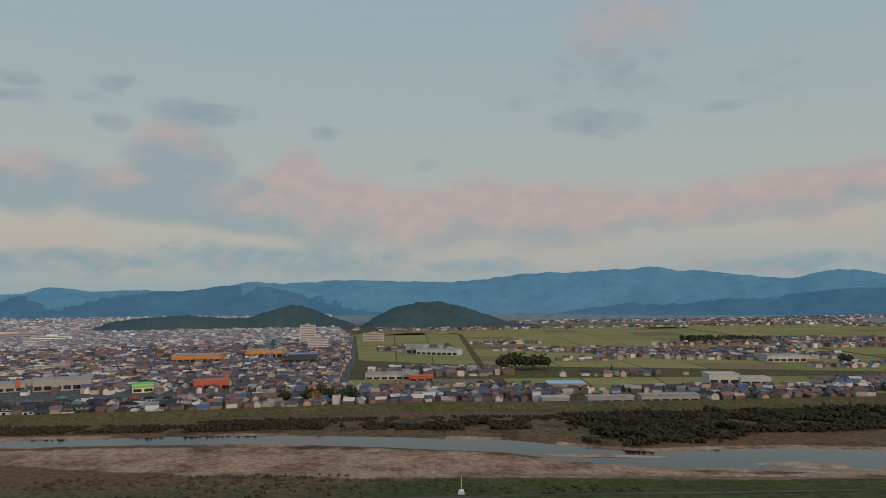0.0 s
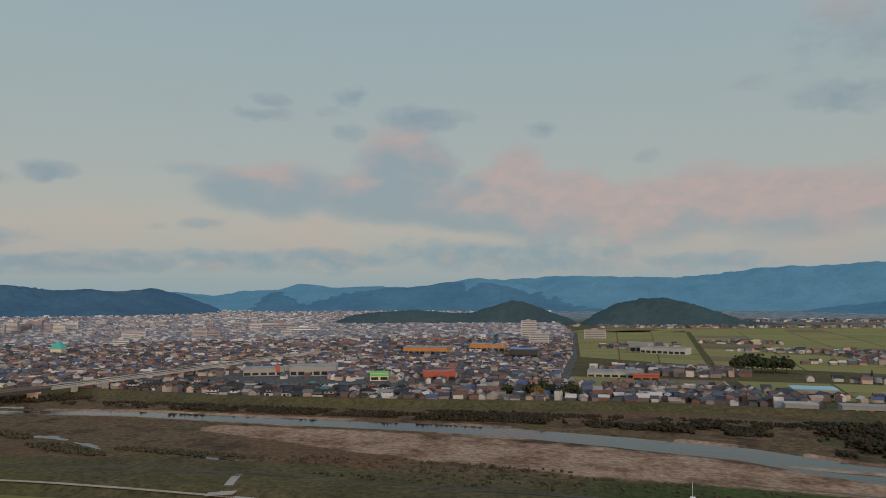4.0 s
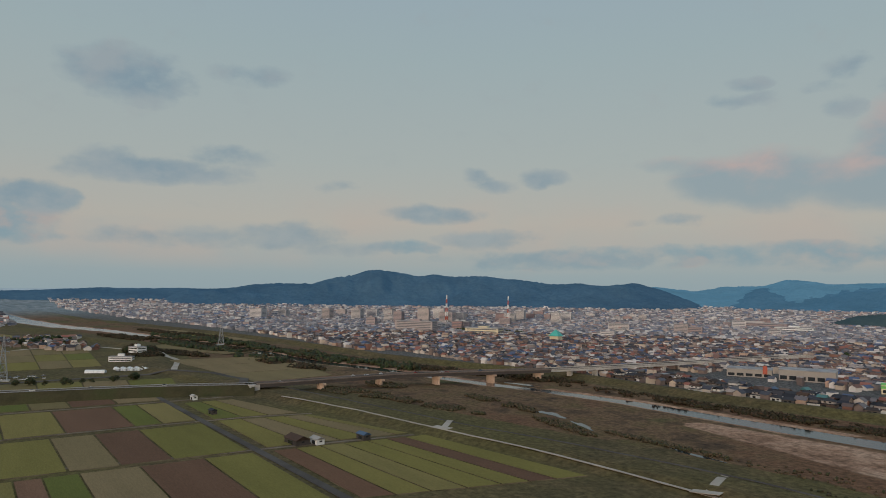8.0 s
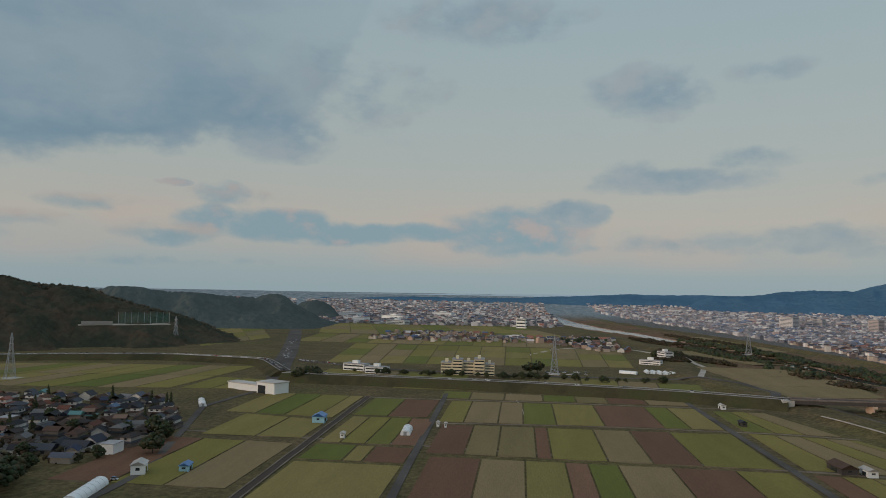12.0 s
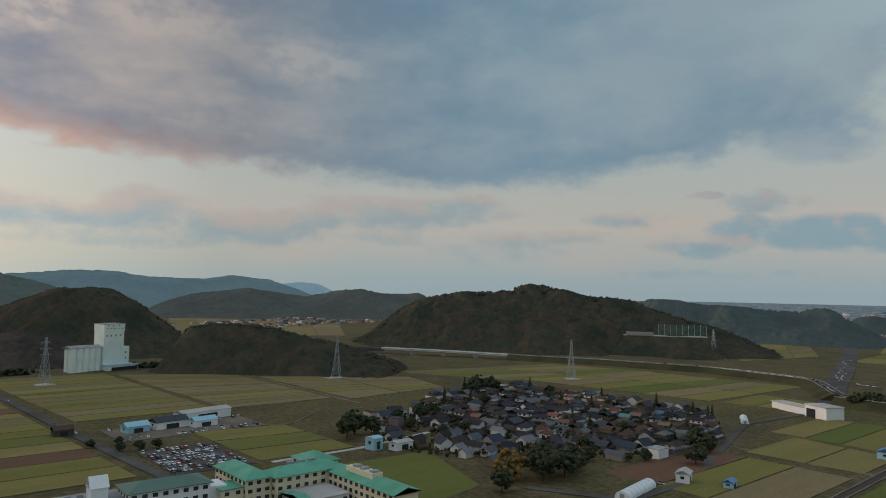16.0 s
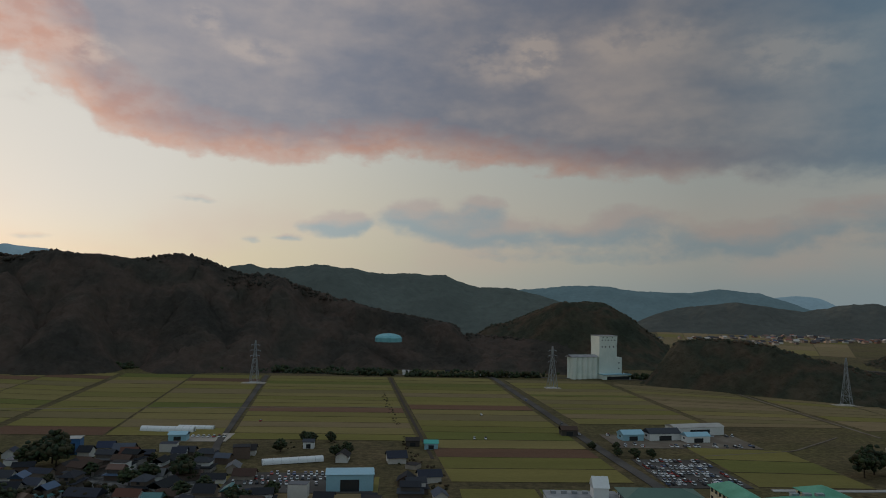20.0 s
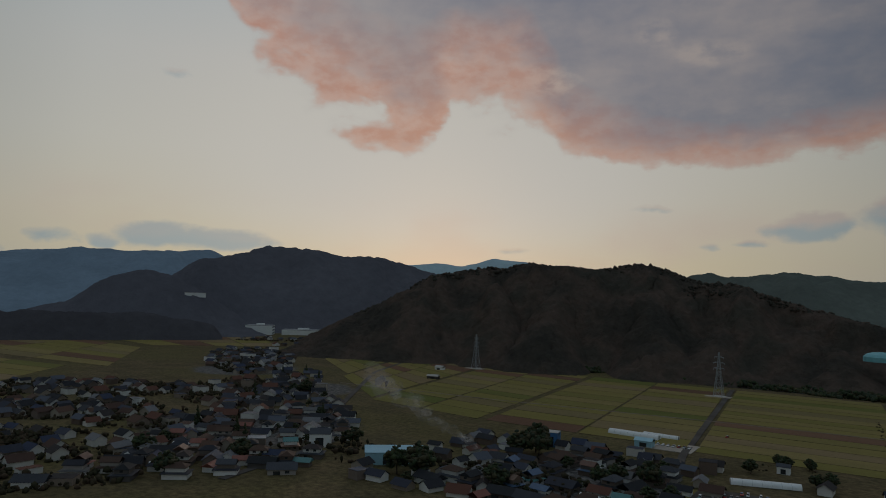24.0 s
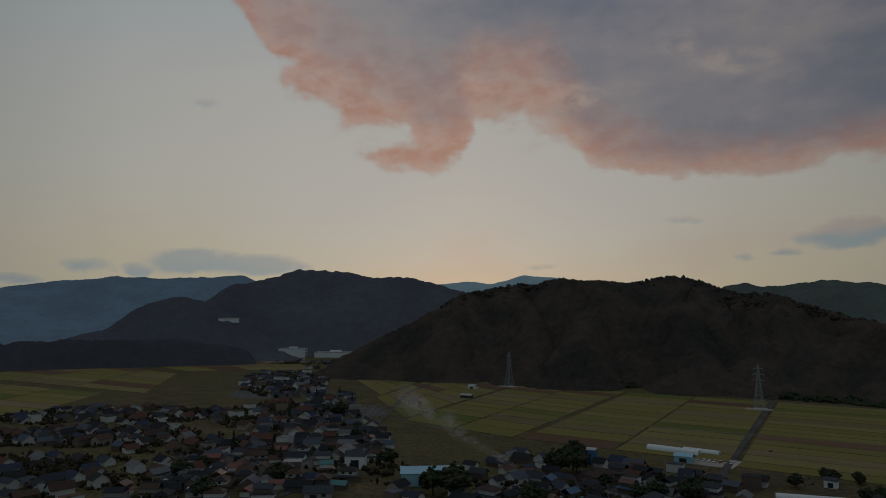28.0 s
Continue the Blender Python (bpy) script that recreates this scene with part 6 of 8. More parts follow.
def mass(name, pts, label, wide=(8, 13), tall=(3.2, 6.4), turn=0.0, spread=10.0, flat_share=0.12, roof="town_roof", wall="town_wall"):
    """Small houses past counting: walls and pitched or flat roofs in one mesh."""
    pts = np.asarray(pts, float)
    n = len(pts)
    w, d = rng.uniform(*wide, n) / 2, rng.uniform(wide[0] * 0.75, wide[1] * 0.8, n) / 2
    h = rng.uniform(*tall, n)
    flat_top = rng.random(n) < flat_share
    h = np.where(flat_top, h * rng.uniform(1.0, 1.8, n), h)
    if roof == "village_roof":
        h = h * 0.8
    rise = np.where(flat_top, 0.25, np.minimum(d, 5) * 0.72)
    a = np.radians(turn + rng.normal(0, spread, n) + 90 * (rng.random(n) < 0.4))
    c, s = np.cos(a), np.sin(a)
    eave = np.where(flat_top, 0.2, 0.95)

    def put(x, y, z):
        return np.stack([pts[:, 0] + x * c - y * s, pts[:, 1] + x * s + y * c, np.broadcast_to(z, (n,))], -1)
    gz = np.zeros(n)
    rr = np.hypot(pts[:, 0], pts[:, 1])
    gz = gz + 74 * np.clip((rr - FAR_RISE) / 1600, 0, 1) ** 1.4
    V = [put(sx * w, sy * d, gz + z) for z in (-0.6 + 0 * h, h) for sx, sy in ((-1, -1), (1, -1), (1, 1), (-1, 1))]
    V += [put(sx * w, 0 * d, gz + h + rise * 0.96 * (~flat_top)) for sx in (-1, 1)]
    W, D = w + eave, d + eave
    V += [put(sx * W, sy * D, gz + h - 0.25 * (~flat_top) + 0.25 * flat_top) for sx, sy in ((-1, -1), (1, -1), (1, 1), (-1, 1))]
    V += [put(sx * W * np.where(flat_top, 0.98, 1.0), 0 * d, gz + h + rise + 0.02) for sx in (-1, 1)]
    V = np.stack(V, 1)
    quad = np.array([(0, 1, 5, 4), (1, 2, 6, 5), (2, 3, 7, 6), (3, 0, 4, 7), (10, 11, 15, 14), (12, 13, 14, 15)])
    tri = np.array([(5, 6, 9), (7, 4, 8)])
    k = 16 * np.arange(n)[:, None, None]
    wall = "village_wall" if roof == "village_roof" else wall
    Q, T = (quad[None] + k).reshape(-1, 4).tolist(), (tri[None] + k).reshape(-1, 3).tolist()
    mi = [0, 0, 0, 0, 1, 1] * n + [0, 0] * n
    ob = raw(name, V.reshape(-1, 3).tolist(), Q + T, [M[wall], M[roof]], index=mi)
    return tagged(ob, label, "houses", kind="stuff")


def spread_over(test, x0, x1, y0, y1, pitch, fill):
    X, Y = np.meshgrid(np.arange(x0, x1, pitch), np.arange(y0, y1, pitch))
    X = X + rng.uniform(-0.33, 0.33, X.shape) * pitch
    Y = Y + rng.uniform(-0.33, 0.33, Y.shape) * pitch
    ok = test(X, Y) & (rng.random(X.shape) < fill)
    for a, b, c in taken:
        ok &= ~((np.abs(X - a) < c + 4) & (np.abs(Y - b) < c + 4))
    return np.stack([X[ok], Y[ok]], -1)


def dyke_at(x):
    return np.interp(x, [p[0] for p in TOWN_DYKE][::-1], [p[1] for p in TOWN_DYKE][::-1])


def in_town(x, y):
    edge = np.interp(y, [600, 760, 900, 1150, 1800, 2300, 4500], [60, -115, -125, -145, -220, -315, -700])
    west = np.interp(x, [-4500, -2000, -1500, -1215], [150, 130, 80, 45])
    return (y > dyke_at(x) + np.where(x < -1215, west, 32)) & (x < edge) & ~((y < 765) & (x > -560))


taken += [(ob.location.x, ob.location.y, 4) for ob in scene.objects if ob.parent is None and ob.name.startswith("house")]
vin = np.vectorize(inside, excluded=[2])
mass("town_houses", spread_over(lambda x, y: vin(x, y, front), -570, 445, 618, 765, 11.5, 0.92), "low town houses behind the dyke", (6.5, 11), (3.0, 6.2), 4)
mass("village_houses", spread_over(lambda x, y: vin(x, y, VILLAGE_3), 280, 650, -650, -170, 17.5, 0.9), "eastern village houses with dark roofs", (8, 14), (3.0, 6.0), 35, roof="village_roof")
mass("village_houses", spread_over(lambda x, y: vin(x, y, VILLAGE_1), -590, -280, -530, -230, 17.0, 0.75), "village houses with dark tiled roofs", (7, 12), (2.8, 5.6), 8, roof="village_roof")
mass("village_houses", spread_over(lambda x, y: (x > -20) & (x < 262) & (y > -462 + 0.15 * np.abs(x - 120)) & (y < -292), -20, 262, -470, -290, 17.0, 0.8), "village houses beside the narrow road", (7, 12), (2.8, 5.6), 0, roof="village_roof")
mass("town_houses", spread_over(lambda x, y: in_town(x, y) & (np.hypot(x, y) < 1150), -1150, 60, 600, 1150, 11.0, 0.9), "dense low town houses with grey and dark tiled roofs", (6, 10.5), (2.6, 6.0), 8)
mass("town_houses", spread_over(lambda x, y: in_town(x, y) & (np.hypot(x, y) >= 1150) & (np.hypot(x, y) < 1600), -1600, 60, 500, 1600, 12.0, 0.88), "dense low town houses with mixed roofs", (6.5, 11.5), (2.8, 6.6), 8, flat_share=0.16)
mass("town_houses", spread_over(lambda x, y: in_town(x, y) & (np.hypot(x, y) >= 1600) & (np.hypot(x, y) < 2500), -2500, 60, 450, 2500, 15.5, 0.85), "dense low town houses with pale, haze-toned walls", (7.5, 13), (3.0, 7.5), 8, flat_share=0.22, wall="hazed_wall", roof="hazed_roof")
mass("town_houses", spread_over(lambda x, y: in_town(x, y) & (np.hypot(x, y) >= 2500) & (np.hypot(x, y) < 4150), -4100, 60, 300, 4150, 27, 0.78), "far town houses at the foot of the hills", (10, 20), (3.5, 8), 8, flat_share=0.35, wall="hazed_wall", roof="hazed_roof")


def ellipses(blobs, pitch, fill):
    out = []
    for x, y, rx, ry, turn in blobs:
        c, s = math.cos(radians(turn)), math.sin(radians(turn))

        def test(X, Y):
            u, v = (X - x) * c + (Y - y) * s, -(X - x) * s + (Y - y) * c
            return (u / rx) ** 2 + (v / ry) ** 2 < 1
        r = max(rx, ry)
        out.append(spread_over(test, x - r, x + r, y - r, y + r, pitch, fill))
    return np.concatenate(out)


mass("village_houses", ellipses([(10, 950, 95, 45, -8), (420, 1180, 150, 60, -20), (560, 1290, 120, 40, 0), (700, 1500, 260, 35, 10), (150, 1560, 90, 30, 0), (900, 1400, 200, 30, 12), (520, 800, 90, 35, 0), (1000, 1010, 220, 40, 10), (480, 740, 60, 20, 0), (300, 1330, 200, 28, -5), (620, 1150, 60, 40, 0), (1100, 1600, 240, 40, 8), (-20, 1420, 60, 30, 0), (250, 905, 90, 14, 0)], 15, 0.85), "village houses among rice fields beyond the river")
mass("town_houses", ellipses([(0, 786, 125, 20, -3), (0, 985, 105, 30, 4), (395, 1240, 140, 42, -18), (790, 1640, 150, 30, 5), (800, 1450, 110, 28, 5), (330, 745, 160, 16, 0), (-60, 1385, 60, 40, 0), (240, 1130, 60, 16, 0), (640, 1000, 120, 20, 8)], 12.5, 0.85), "low houses with mixed roofs beyond the river dyke", (6.5, 11), (3.0, 6.0), 4)
mass("village_houses", ellipses([(300, 2320, 500, 50, 12), (1100, 2480, 500, 60, 5), (-60, 2280, 250, 30, -6), (1600, 2300, 300, 60, 0), (700, 2950, 700, 90, 12), (1500, 3000, 600, 120, 10), (1300, 2700, 400, 30, 8)], 24, 0.7), "far villages at the foot of the mountains", (10, 18))
mass("village_houses", ellipses([(-1420, -60, 70, 260, 10), (-1330, 120, 60, 60, 0), (-1560, -180, 40, 120, 10), (-1240, 150, 40, 40, 0)], 17, 0.75), "village houses on the plain to the west")
mass("town_houses", spread_over(lambda x, y: (x < -1960) & (y < 130) & (y > -1150 + (x + 1960) * 0.3) & (np.hypot(x, y) < 4200) & (np.abs(y + 721 + (x + 2209) * -0.32) > 26), -4100, -1960, -1700, 130, 27, 0.62), "far suburbs with pale halls and low houses", (9, 20), (3, 6.5), 5, flat_share=0.45, wall="hazed_wall")
mass("village_houses", ellipses([(-1000, -1780, 330, 50, 30), (-1150, -2050, 280, 50, 25), (-820, -1900, 160, 40, 20), (-1300, -1900, 200, 50, 20)], 26, 0.55), "valley houses behind the wooded hills", (10, 16))
mass("village_houses", ellipses([(780, -690, 190, 60, -42), (660, -375, 115, 50, 41), (435, -228, 95, 34, 41), (540, -470, 90, 60, -42), (900, -930, 60, 20, 40), (1020, -1010, 110, 24, 40), (470, -330, 60, 40, 41), (565, -305, 75, 42, 41), (500, -205, 80, 34, 41), (390, -185, 60, 30, 41), (620, -250, 60, 30, 41)], 17.5, 0.75), "eastern village houses with dark roofs at dusk", roof="village_roof")


# ---- larger buildings ----
def block(x, y, w, d, h, turn, floors, mat, label, roof="flat_roof", name="apartment_block", group="mid-rise buildings of the town", bands=True):
    """A flat-roofed building with a window band on each floor, a parapet and a roof hut."""
    ob = base(name, x, y, 0, turn, label=label, category="building", group=group)
    walls = Geo().box(-w / 2, w / 2, -d / 2, d / 2, -0.5, h).make("wall", M[mat], ob)
    Geo().box(-w / 2 - 0.2, w / 2 + 0.2, -d / 2 - 0.2, d / 2 + 0.2, h, h + 0.9).make("roof", M[roof], ob)
    Geo().box(-w * 0.15, w * 0.12, -d * 0.2, d * 0.2, h + 0.9, h + 4.2).make("roof_hut", M[mat], ob)
    if bands:
        fh = h / floors
        g = Geo().box(-w * 0.46, w * 0.46, -d / 2 - 0.15, -d / 2 + 0.1, -fh * 0.2, fh * 0.2).add([], [])
        g.box(w / 2 - 0.1, w / 2 + 0.15, -d * 0.4, d * 0.4, -fh * 0.2, fh * 0.2)
        g.box(-w / 2 - 0.15, -w / 2 + 0.1, -d * 0.4, d * 0.4, -fh * 0.2, fh * 0.2)
        first = None
        for i in range(floors):
            if first is None:
                first = g.make("window_band", M["hazed_glass" if group.startswith("mid-rise") else "glass"], walls)
                bandob = first
            else:
                bandob = new("window_band", first.data)
                bandob.parent = walls
            bandob.location = (0, 0, (i + 0.55) * fh)
    return ob


DOWNTOWN = [(-2187, 792, 60, 40, 46, 9), (-2245, 900, 40, 30, 36, 7), (-2005, 950, 40, 30, 50, 10), (-1979, 1040, 45, 30, 50, 10), (-2042, 1130, 50, 30, 44, 9),
            (-1872, 1097, 40, 30, 52, 11), (-1708, 1030, 34, 26, 50, 11), (-1700, 1110, 46, 28, 62, 14), (-1681, 1180, 60, 30, 46, 10), (-1720, 1250, 50, 30, 40, 9)]
DOWNTOWN += [(-1600, 1350, 44, 36, 42, 9), (-1695, 1400, 50, 30, 40, 8), (-1726, 1500, 44, 30, 46, 10), (-1560, 1500, 40, 30, 36, 8), (-1640, 1620, 60, 30, 40, 8),
             (-1500, 1250, 40, 26, 30, 7), (-1164, 1329, 70, 24, 30, 7), (-1050, 1420, 44, 24, 34, 8), (-1425, 1050, 50, 26, 28, 6), (-1900, 1300, 50, 30, 52, 11)]
for i, (x, y, w, d, h, f) in enumerate(DOWNTOWN):
    block(x, y, w * 0.72, d * 0.8, h * 0.76, 35 + 9 * math.sin(i * 2.1), f, "beige_wall", "pale mid-rise block in the town centre")
for i in range(42):
    x, y = -2400 + 1500 * rng.random(), 800 + 1300 * rng.random()
    if in_town(np.array([x]), np.array([y]))[0] and np.hypot(x, y) > 1450:
        h = rng.uniform(11, 26)
        block(x, y, rng.uniform(16, 40), rng.uniform(12, 20), h, 30 + rng.normal(0, 12), int(h / 3.6), "beige_wall", "pale mid-rise block among town houses")
block(-1380, 880, 95, 30, 27, 32, 7, "beige_wall", "long beige terraced apartment block above the houses")
block(-1256, 985, 78, 40, 15, 32, 3, "cream_wall", "cream school hall with a broad low roof", name="school_hall")
block(-287, 1560, 34, 20, 44, 12, 11, "beige_wall", "tall brown apartment block above the town")
block(-240, 1420, 40, 18, 24, 12, 7, "beige_wall", "brown apartment block among town houses")
block(-150, 1660, 50, 24, 20, 5, 5, "beige_wall", "pale block beside the avenue")
block(-1150, 1900, 170, 60, 16, 20, 3, "beige_wall", "long cream factory hall at the edge of town", name="factory")
block(-960, 1760, 90, 40, 15, 20, 3, "white_wall", "long white hall at the edge of town", name="factory")


def shop(x, y, w, d, h, turn, mat, roof, label, stripe=None, name="shop", sign=None):
    ob = base(name, x, y, 0, turn, label=label, category="shop")
    walls = Geo().box(-w / 2, w / 2, -d / 2, d / 2, -0.5, h).make("wall", M[mat], ob)
    Geo().box(-w / 2 - 0.5, w / 2 + 0.5, -d / 2 - 0.5, d / 2 + 0.5, h, h + 0.8).make("roof", M[roof], ob)
    if stripe:
        Geo().box(-w / 2 - 0.3, w / 2 + 0.3, -d / 2 - 0.4, -d / 2 + 0.1, h * 0.62, h * 0.9).make("fascia", M[stripe], walls)
    n = max(int(w / 9), 2)
    for i in range(n):
        window_part(walls, -w / 2 + (i + 0.5) * w / n, -d / 2 - 0.02, h * 0.3, w / n * 0.75, h * 0.36, 0)
    if sign:
        Geo().box(w * 0.3, w * 0.3 + 5, -d / 2 - 1.2, -d / 2 - 0.6, h * 0.5, h + 5).make("sign", M[sign], ob)
    return ob


M["red_wall"] = surface("red_wall", [(0.45, 0.12, 0.06)], 0.2, 1.0, 0.7, stain=0.15)
M["lime_paint"] = surface("lime_paint", [(0.18, 0.55, 0.14)], 0.2, 1.0, 0.6, stain=0.12)
M["teal_roof"] = surface("teal_roof", [(0.08, 0.42, 0.36)], 0.2, 1.0, 0.5, stain=0.15)
shop(-390, 1150, 76, 34, 13, 8, "yellow_paint", "flat_roof", "long low orange and yellow hall above the roofs", "orange_paint", name="parking_hall")
shop(-302, 1238, 62, 30, 14, 6, "yellow_paint", "flat_roof", "orange and yellow hall with a red top", "orange_paint", name="parking_hall")
shop(-213, 1116, 44, 30, 15, 6, "steel_brown", "blue_metal", "brown hall with a broad blue metal roof", name="hall")
shop(-258, 806, 38, 22, 10, 22, "red_wall", "red_paint", "two-storey red and orange restaurant building", "red_paint", name="restaurant")
shop(-326, 784, 22, 16, 9, 22, "cream_wall", "lime_paint", "small shop with a bright green fascia", "lime_paint")
shop(-492, 798, 50, 30, 9, 28, "hall_white", "flat_roof", "white supermarket with a red sign tower", None, sign="red_paint", name="supermarket")
shop(-430, 816, 58, 34, 12, 22, "hall_white", "flat_roof", "cream store with a flat roof", None, name="store")
shop(-57, 892, 66, 26, 7, 2, "concrete", "flat_roof", "long grey hall with a flat grey roof", name="hall")
shop(-20, 868, 30, 14, 6, 2, "red_wall", "red_paint", "low hall with an orange-red roof", name="hall")
shop(4, 1262, 78, 30, 11, -20, "hall_white", "flat_roof", "long white factory hall in the fields", name="factory")
shop(-36, 1290, 34, 26, 16, -20, "hall_white", "flat_roof", "white factory block in the fields", name="factory")
shop(165, 676, 44, 14, 6, 2, "hall_white", "flat_roof", "low white hall beside the dyke", name="hall")
shop(222, 677, 56, 14, 7, 2, "hall_white", "flat_roof", "long low cream hall beside the dyke", name="hall")
shop(112, 674, 26, 14, 6, 2, "hall_white", "concrete", "low cream hall beside the dyke", name="hall")
shop(328, 812, 34, 26, 12, -4, "hall_white", "concrete", "cream three-storey works building", name="works")
shop(362, 806, 34, 22, 8, -4, "hall_white", "concrete", "low white works hall by the fields", name="works")
shop(535, 1085, 60, 30, 10, 0, "hall_white", "flat_roof", "pale long hall in the fields", name="hall")
shop(140, 770, 40, 26, 8, 0, "hall_white", "pale_blue", "hall with a pale blue metal roof", name="hall")
g = Geo()
cone = base("green_tower", -991, 953, 0, 20, label="pale building with a pointed green roof", category="building")
g.box(-9, 9, -9, 9, -0.5, 14).make("wall", M["cream_wall"], cone)
Geo().add([(-11, -11, 14), (11, -11, 14), (11, 11, 14), (-11, 11, 14), (0, 0, 27)], [(0, 1, 4), (1, 2, 4), (2, 3, 4), (3, 0, 4), (3, 2, 1, 0)]).make("roof", M["teal_roof"], cone)
for x, y, h in ((-1663, 1164, 86), (-1560, 1310, 84)):
    tower = base("lattice_mast", x, y, 0, 0, label="red and white banded lattice mast above the town", category="mast", group="masts of the town")
    for i in range(7):
        z0, z1 = h * i / 7, h * (i + 1) / 7
        r0, r1 = 5.5 * (1 - 0.82 * i / 7), 5.5 * (1 - 0.82 * (i + 1) / 7)
        g = Geo()
        for a in range(4):
            p, q = a * math.pi / 2, (a + 1) * math.pi / 2
            u, v = (math.cos(p) * r0, math.sin(p) * r0, z0), (math.cos(p) * r1, math.sin(p) * r1, z1)
            g.tube(u, v, 0.55, n=4)
            g.tube(u, (math.cos(q) * r1, math.sin(q) * r1, z1), 0.3, n=4)
            g.tube((math.cos(q) * r0, math.sin(q) * r0, z0), v, 0.3, n=4)
        g.make("section", M["red_paint" if i % 2 else "white_wall"], tower)

# ---- grain silo ----
silo = base("grain_silo", -262, -905, 0, 16.5, label="tall white grain elevator with a row of round silos", category="silo")
Geo().box(-13, 13, -10, 10, -0.5, 46).make("tower", M["silo_wall"], silo)
Geo().box(-13.4, 13.4, -10.4, 10.4, 46, 54.5).make("head_house", M["silo_wall"], silo)
Geo().box(-13.8, 13.8, -10.8, 10.8, 54.5, 55.3).make("roof", M["flat_roof"], silo)
for i, (x, z) in enumerate([(-9.5 + 4.7 * k, 49.5) for k in range(5)] + [(-6, 53), (2, 52.6), (8, 53)] + [(-8, 41), (-2, 41), (4, 41), (9, 41)]):
    window_part(silo, x, 10.45 if z > 46 else 10.05, z, 1.5, 1.1 if z > 46 else 2.0, 2)
for k in range(5):
    window_part(silo, -13.4 if k < 1 else -13.05, 4, 50 - 9 * k, 1.3, 1.3, 3)
for k in range(5):
    for r in range(2):
        g = Geo()
        n, R = 20, 4.1
        ring = [(R * math.cos(2 * math.pi * i / n), R * math.sin(2 * math.pi * i / n)) for i in range(n)]
        g.add([(x, y, -0.5) for x, y in ring] + [(x, y, 27.5) for x, y in ring], [(i, (i + 1) % n, n + (i + 1) % n, n + i) for i in range(n)] + [tuple(range(n, 2 * n))])
        ob = g.make("bin", M["silo_wall"], silo, smooth=False)
        ob.location = (17.3 + k * 7.6, 5 - r * 8.2, 0)
Geo().gable(13.5, 53, -8, 9, 27.6, 30.5, 0).make("gallery_roof", M["flat_roof"], silo)
Geo().box(-22, -13.2, -6, 8, -0.5, 27).make("stair_tower", M["silo_wall"], silo)
for z in (6, 13, 20):
    window_part(silo, -17.5, 8.05, z, 1.6, 1.6, 2)
Geo().box(-27, 13, 8, 20, -0.5, 6).make("loading_hall", M["silo_wall"], silo)
Geo().box(-28, 14, 7.5, 21, 6, 6.8).make("canopy", M["pale_blue"], silo)
Geo().box(-26, 8, 19.9, 20.2, 0, 4).make("loading_door", M["glass"], silo)

# ---- school beside the village ----
school = base("school_building", -163, -315, 0, 0, label="cream three-storey school wings with green hipped roofs", category="school")


def wing(parent, x0, x1, y0, y1, h, mat, roof, rise=3.4, floors=3, hipped=True, along="x", windows="sn", flat_top=False):
    walls = Geo().box(x0, x1, y0, y1, -0.5, h).make("wall", M[mat], parent)
    if flat_top:
        Geo().box(x0 - 0.5, x1 + 0.5, y0 - 0.5, y1 + 0.5, h, h + 0.6).make("roof", M[roof], parent)
    elif along == "x":
        Geo().gable(x0 - 1.2, x1 + 1.2, y0 - 1.2, y1 + 1.2, h - 0.1, h + rise, (y1 - y0) / 2 if hipped else 0, 0.3).make("roof", M[roof], parent)
    else:
        cx, cy = (x0 + x1) / 2, (y0 + y1) / 2
        hx, hy = (y1 - y0) / 2 + 1.2, (x1 - x0) / 2 + 1.2
        ob = Geo().gable(-hx, hx, -hy, hy, h - 0.1, h + rise, hy if hipped else 0, 0.3).make("roof", M[roof], parent)
        ob.matrix_basis = pose(cx, cy, 0, 0, 0, 90)
    fh = h / floors
    for i in range(floors):
        z = (i + 0.55) * fh
        for side, (a, b) in (("s", (x0, x1)), ("n", (x0, x1)), ("e", (y0, y1)), ("w", (y0, y1))):
            if side not in windows:
                continue
            k = max(int((b - a) / 4.2), 1)
            for j in range(k):
                m = a + (j + 0.5) * (b - a) / k
                if side == "s":
                    window_part(walls, m, y0, z, 2.2, 1.7, 0)
                elif side == "n":
                    window_part(walls, m, y1, z, 2.2, 1.7, 2)
                elif side == "e":
                    window_part(walls, x1, m, z, 2.2, 1.7, 1)
                else:
                    window_part(walls, x0, m, z, 2.2, 1.7, 3)


wing(school, -2, 11, -26, 8, 11, "cream_wall", "green_roof", 3.6, along="y", windows="en")
wing(school, -40, -2.2, -2, 12, 11, "cream_wall", "green_roof", 3.2, windows="ne")
wing(school, -46, -30, -22, -2.2, 11, "cream_wall", "green_roof", 3.4, along="y", windows="e")
wing(school, -45, -31, 12.2, 66, 10, "cream_wall", "green_roof", 2.4, along="y", windows="e", hipped=False)
Geo().box(-41, -35, 22, 44, 11.2, 14.2).make("roof_hut", M["cream_wall"], school)
for k in (26, 32, 40):
    Geo().box(-40, -36, k, k + 3, 14.2, 15.2).make("air_unit", M["steel"], school)
for k in (-30, -24, -18):
    Geo().box(k, k + 3.5, -1, 1.6, 13.2, 14.6).make("air_unit", M["steel"], school)
wing(school, -29, -6, 14, 34, 4.2, "white_wall", "concrete", floors=1, flat_top=True, windows="n")
Geo().gable(-9, -3, 13, 40, 4.2, 6.2, 0).make("walkway_roof", M["green_roof"], school)
wing(school, 11.2, 22, -8, 6, 7.5, "cream_wall", "green_roof", 1.6, floors=2, windows="n", flat_top=True)

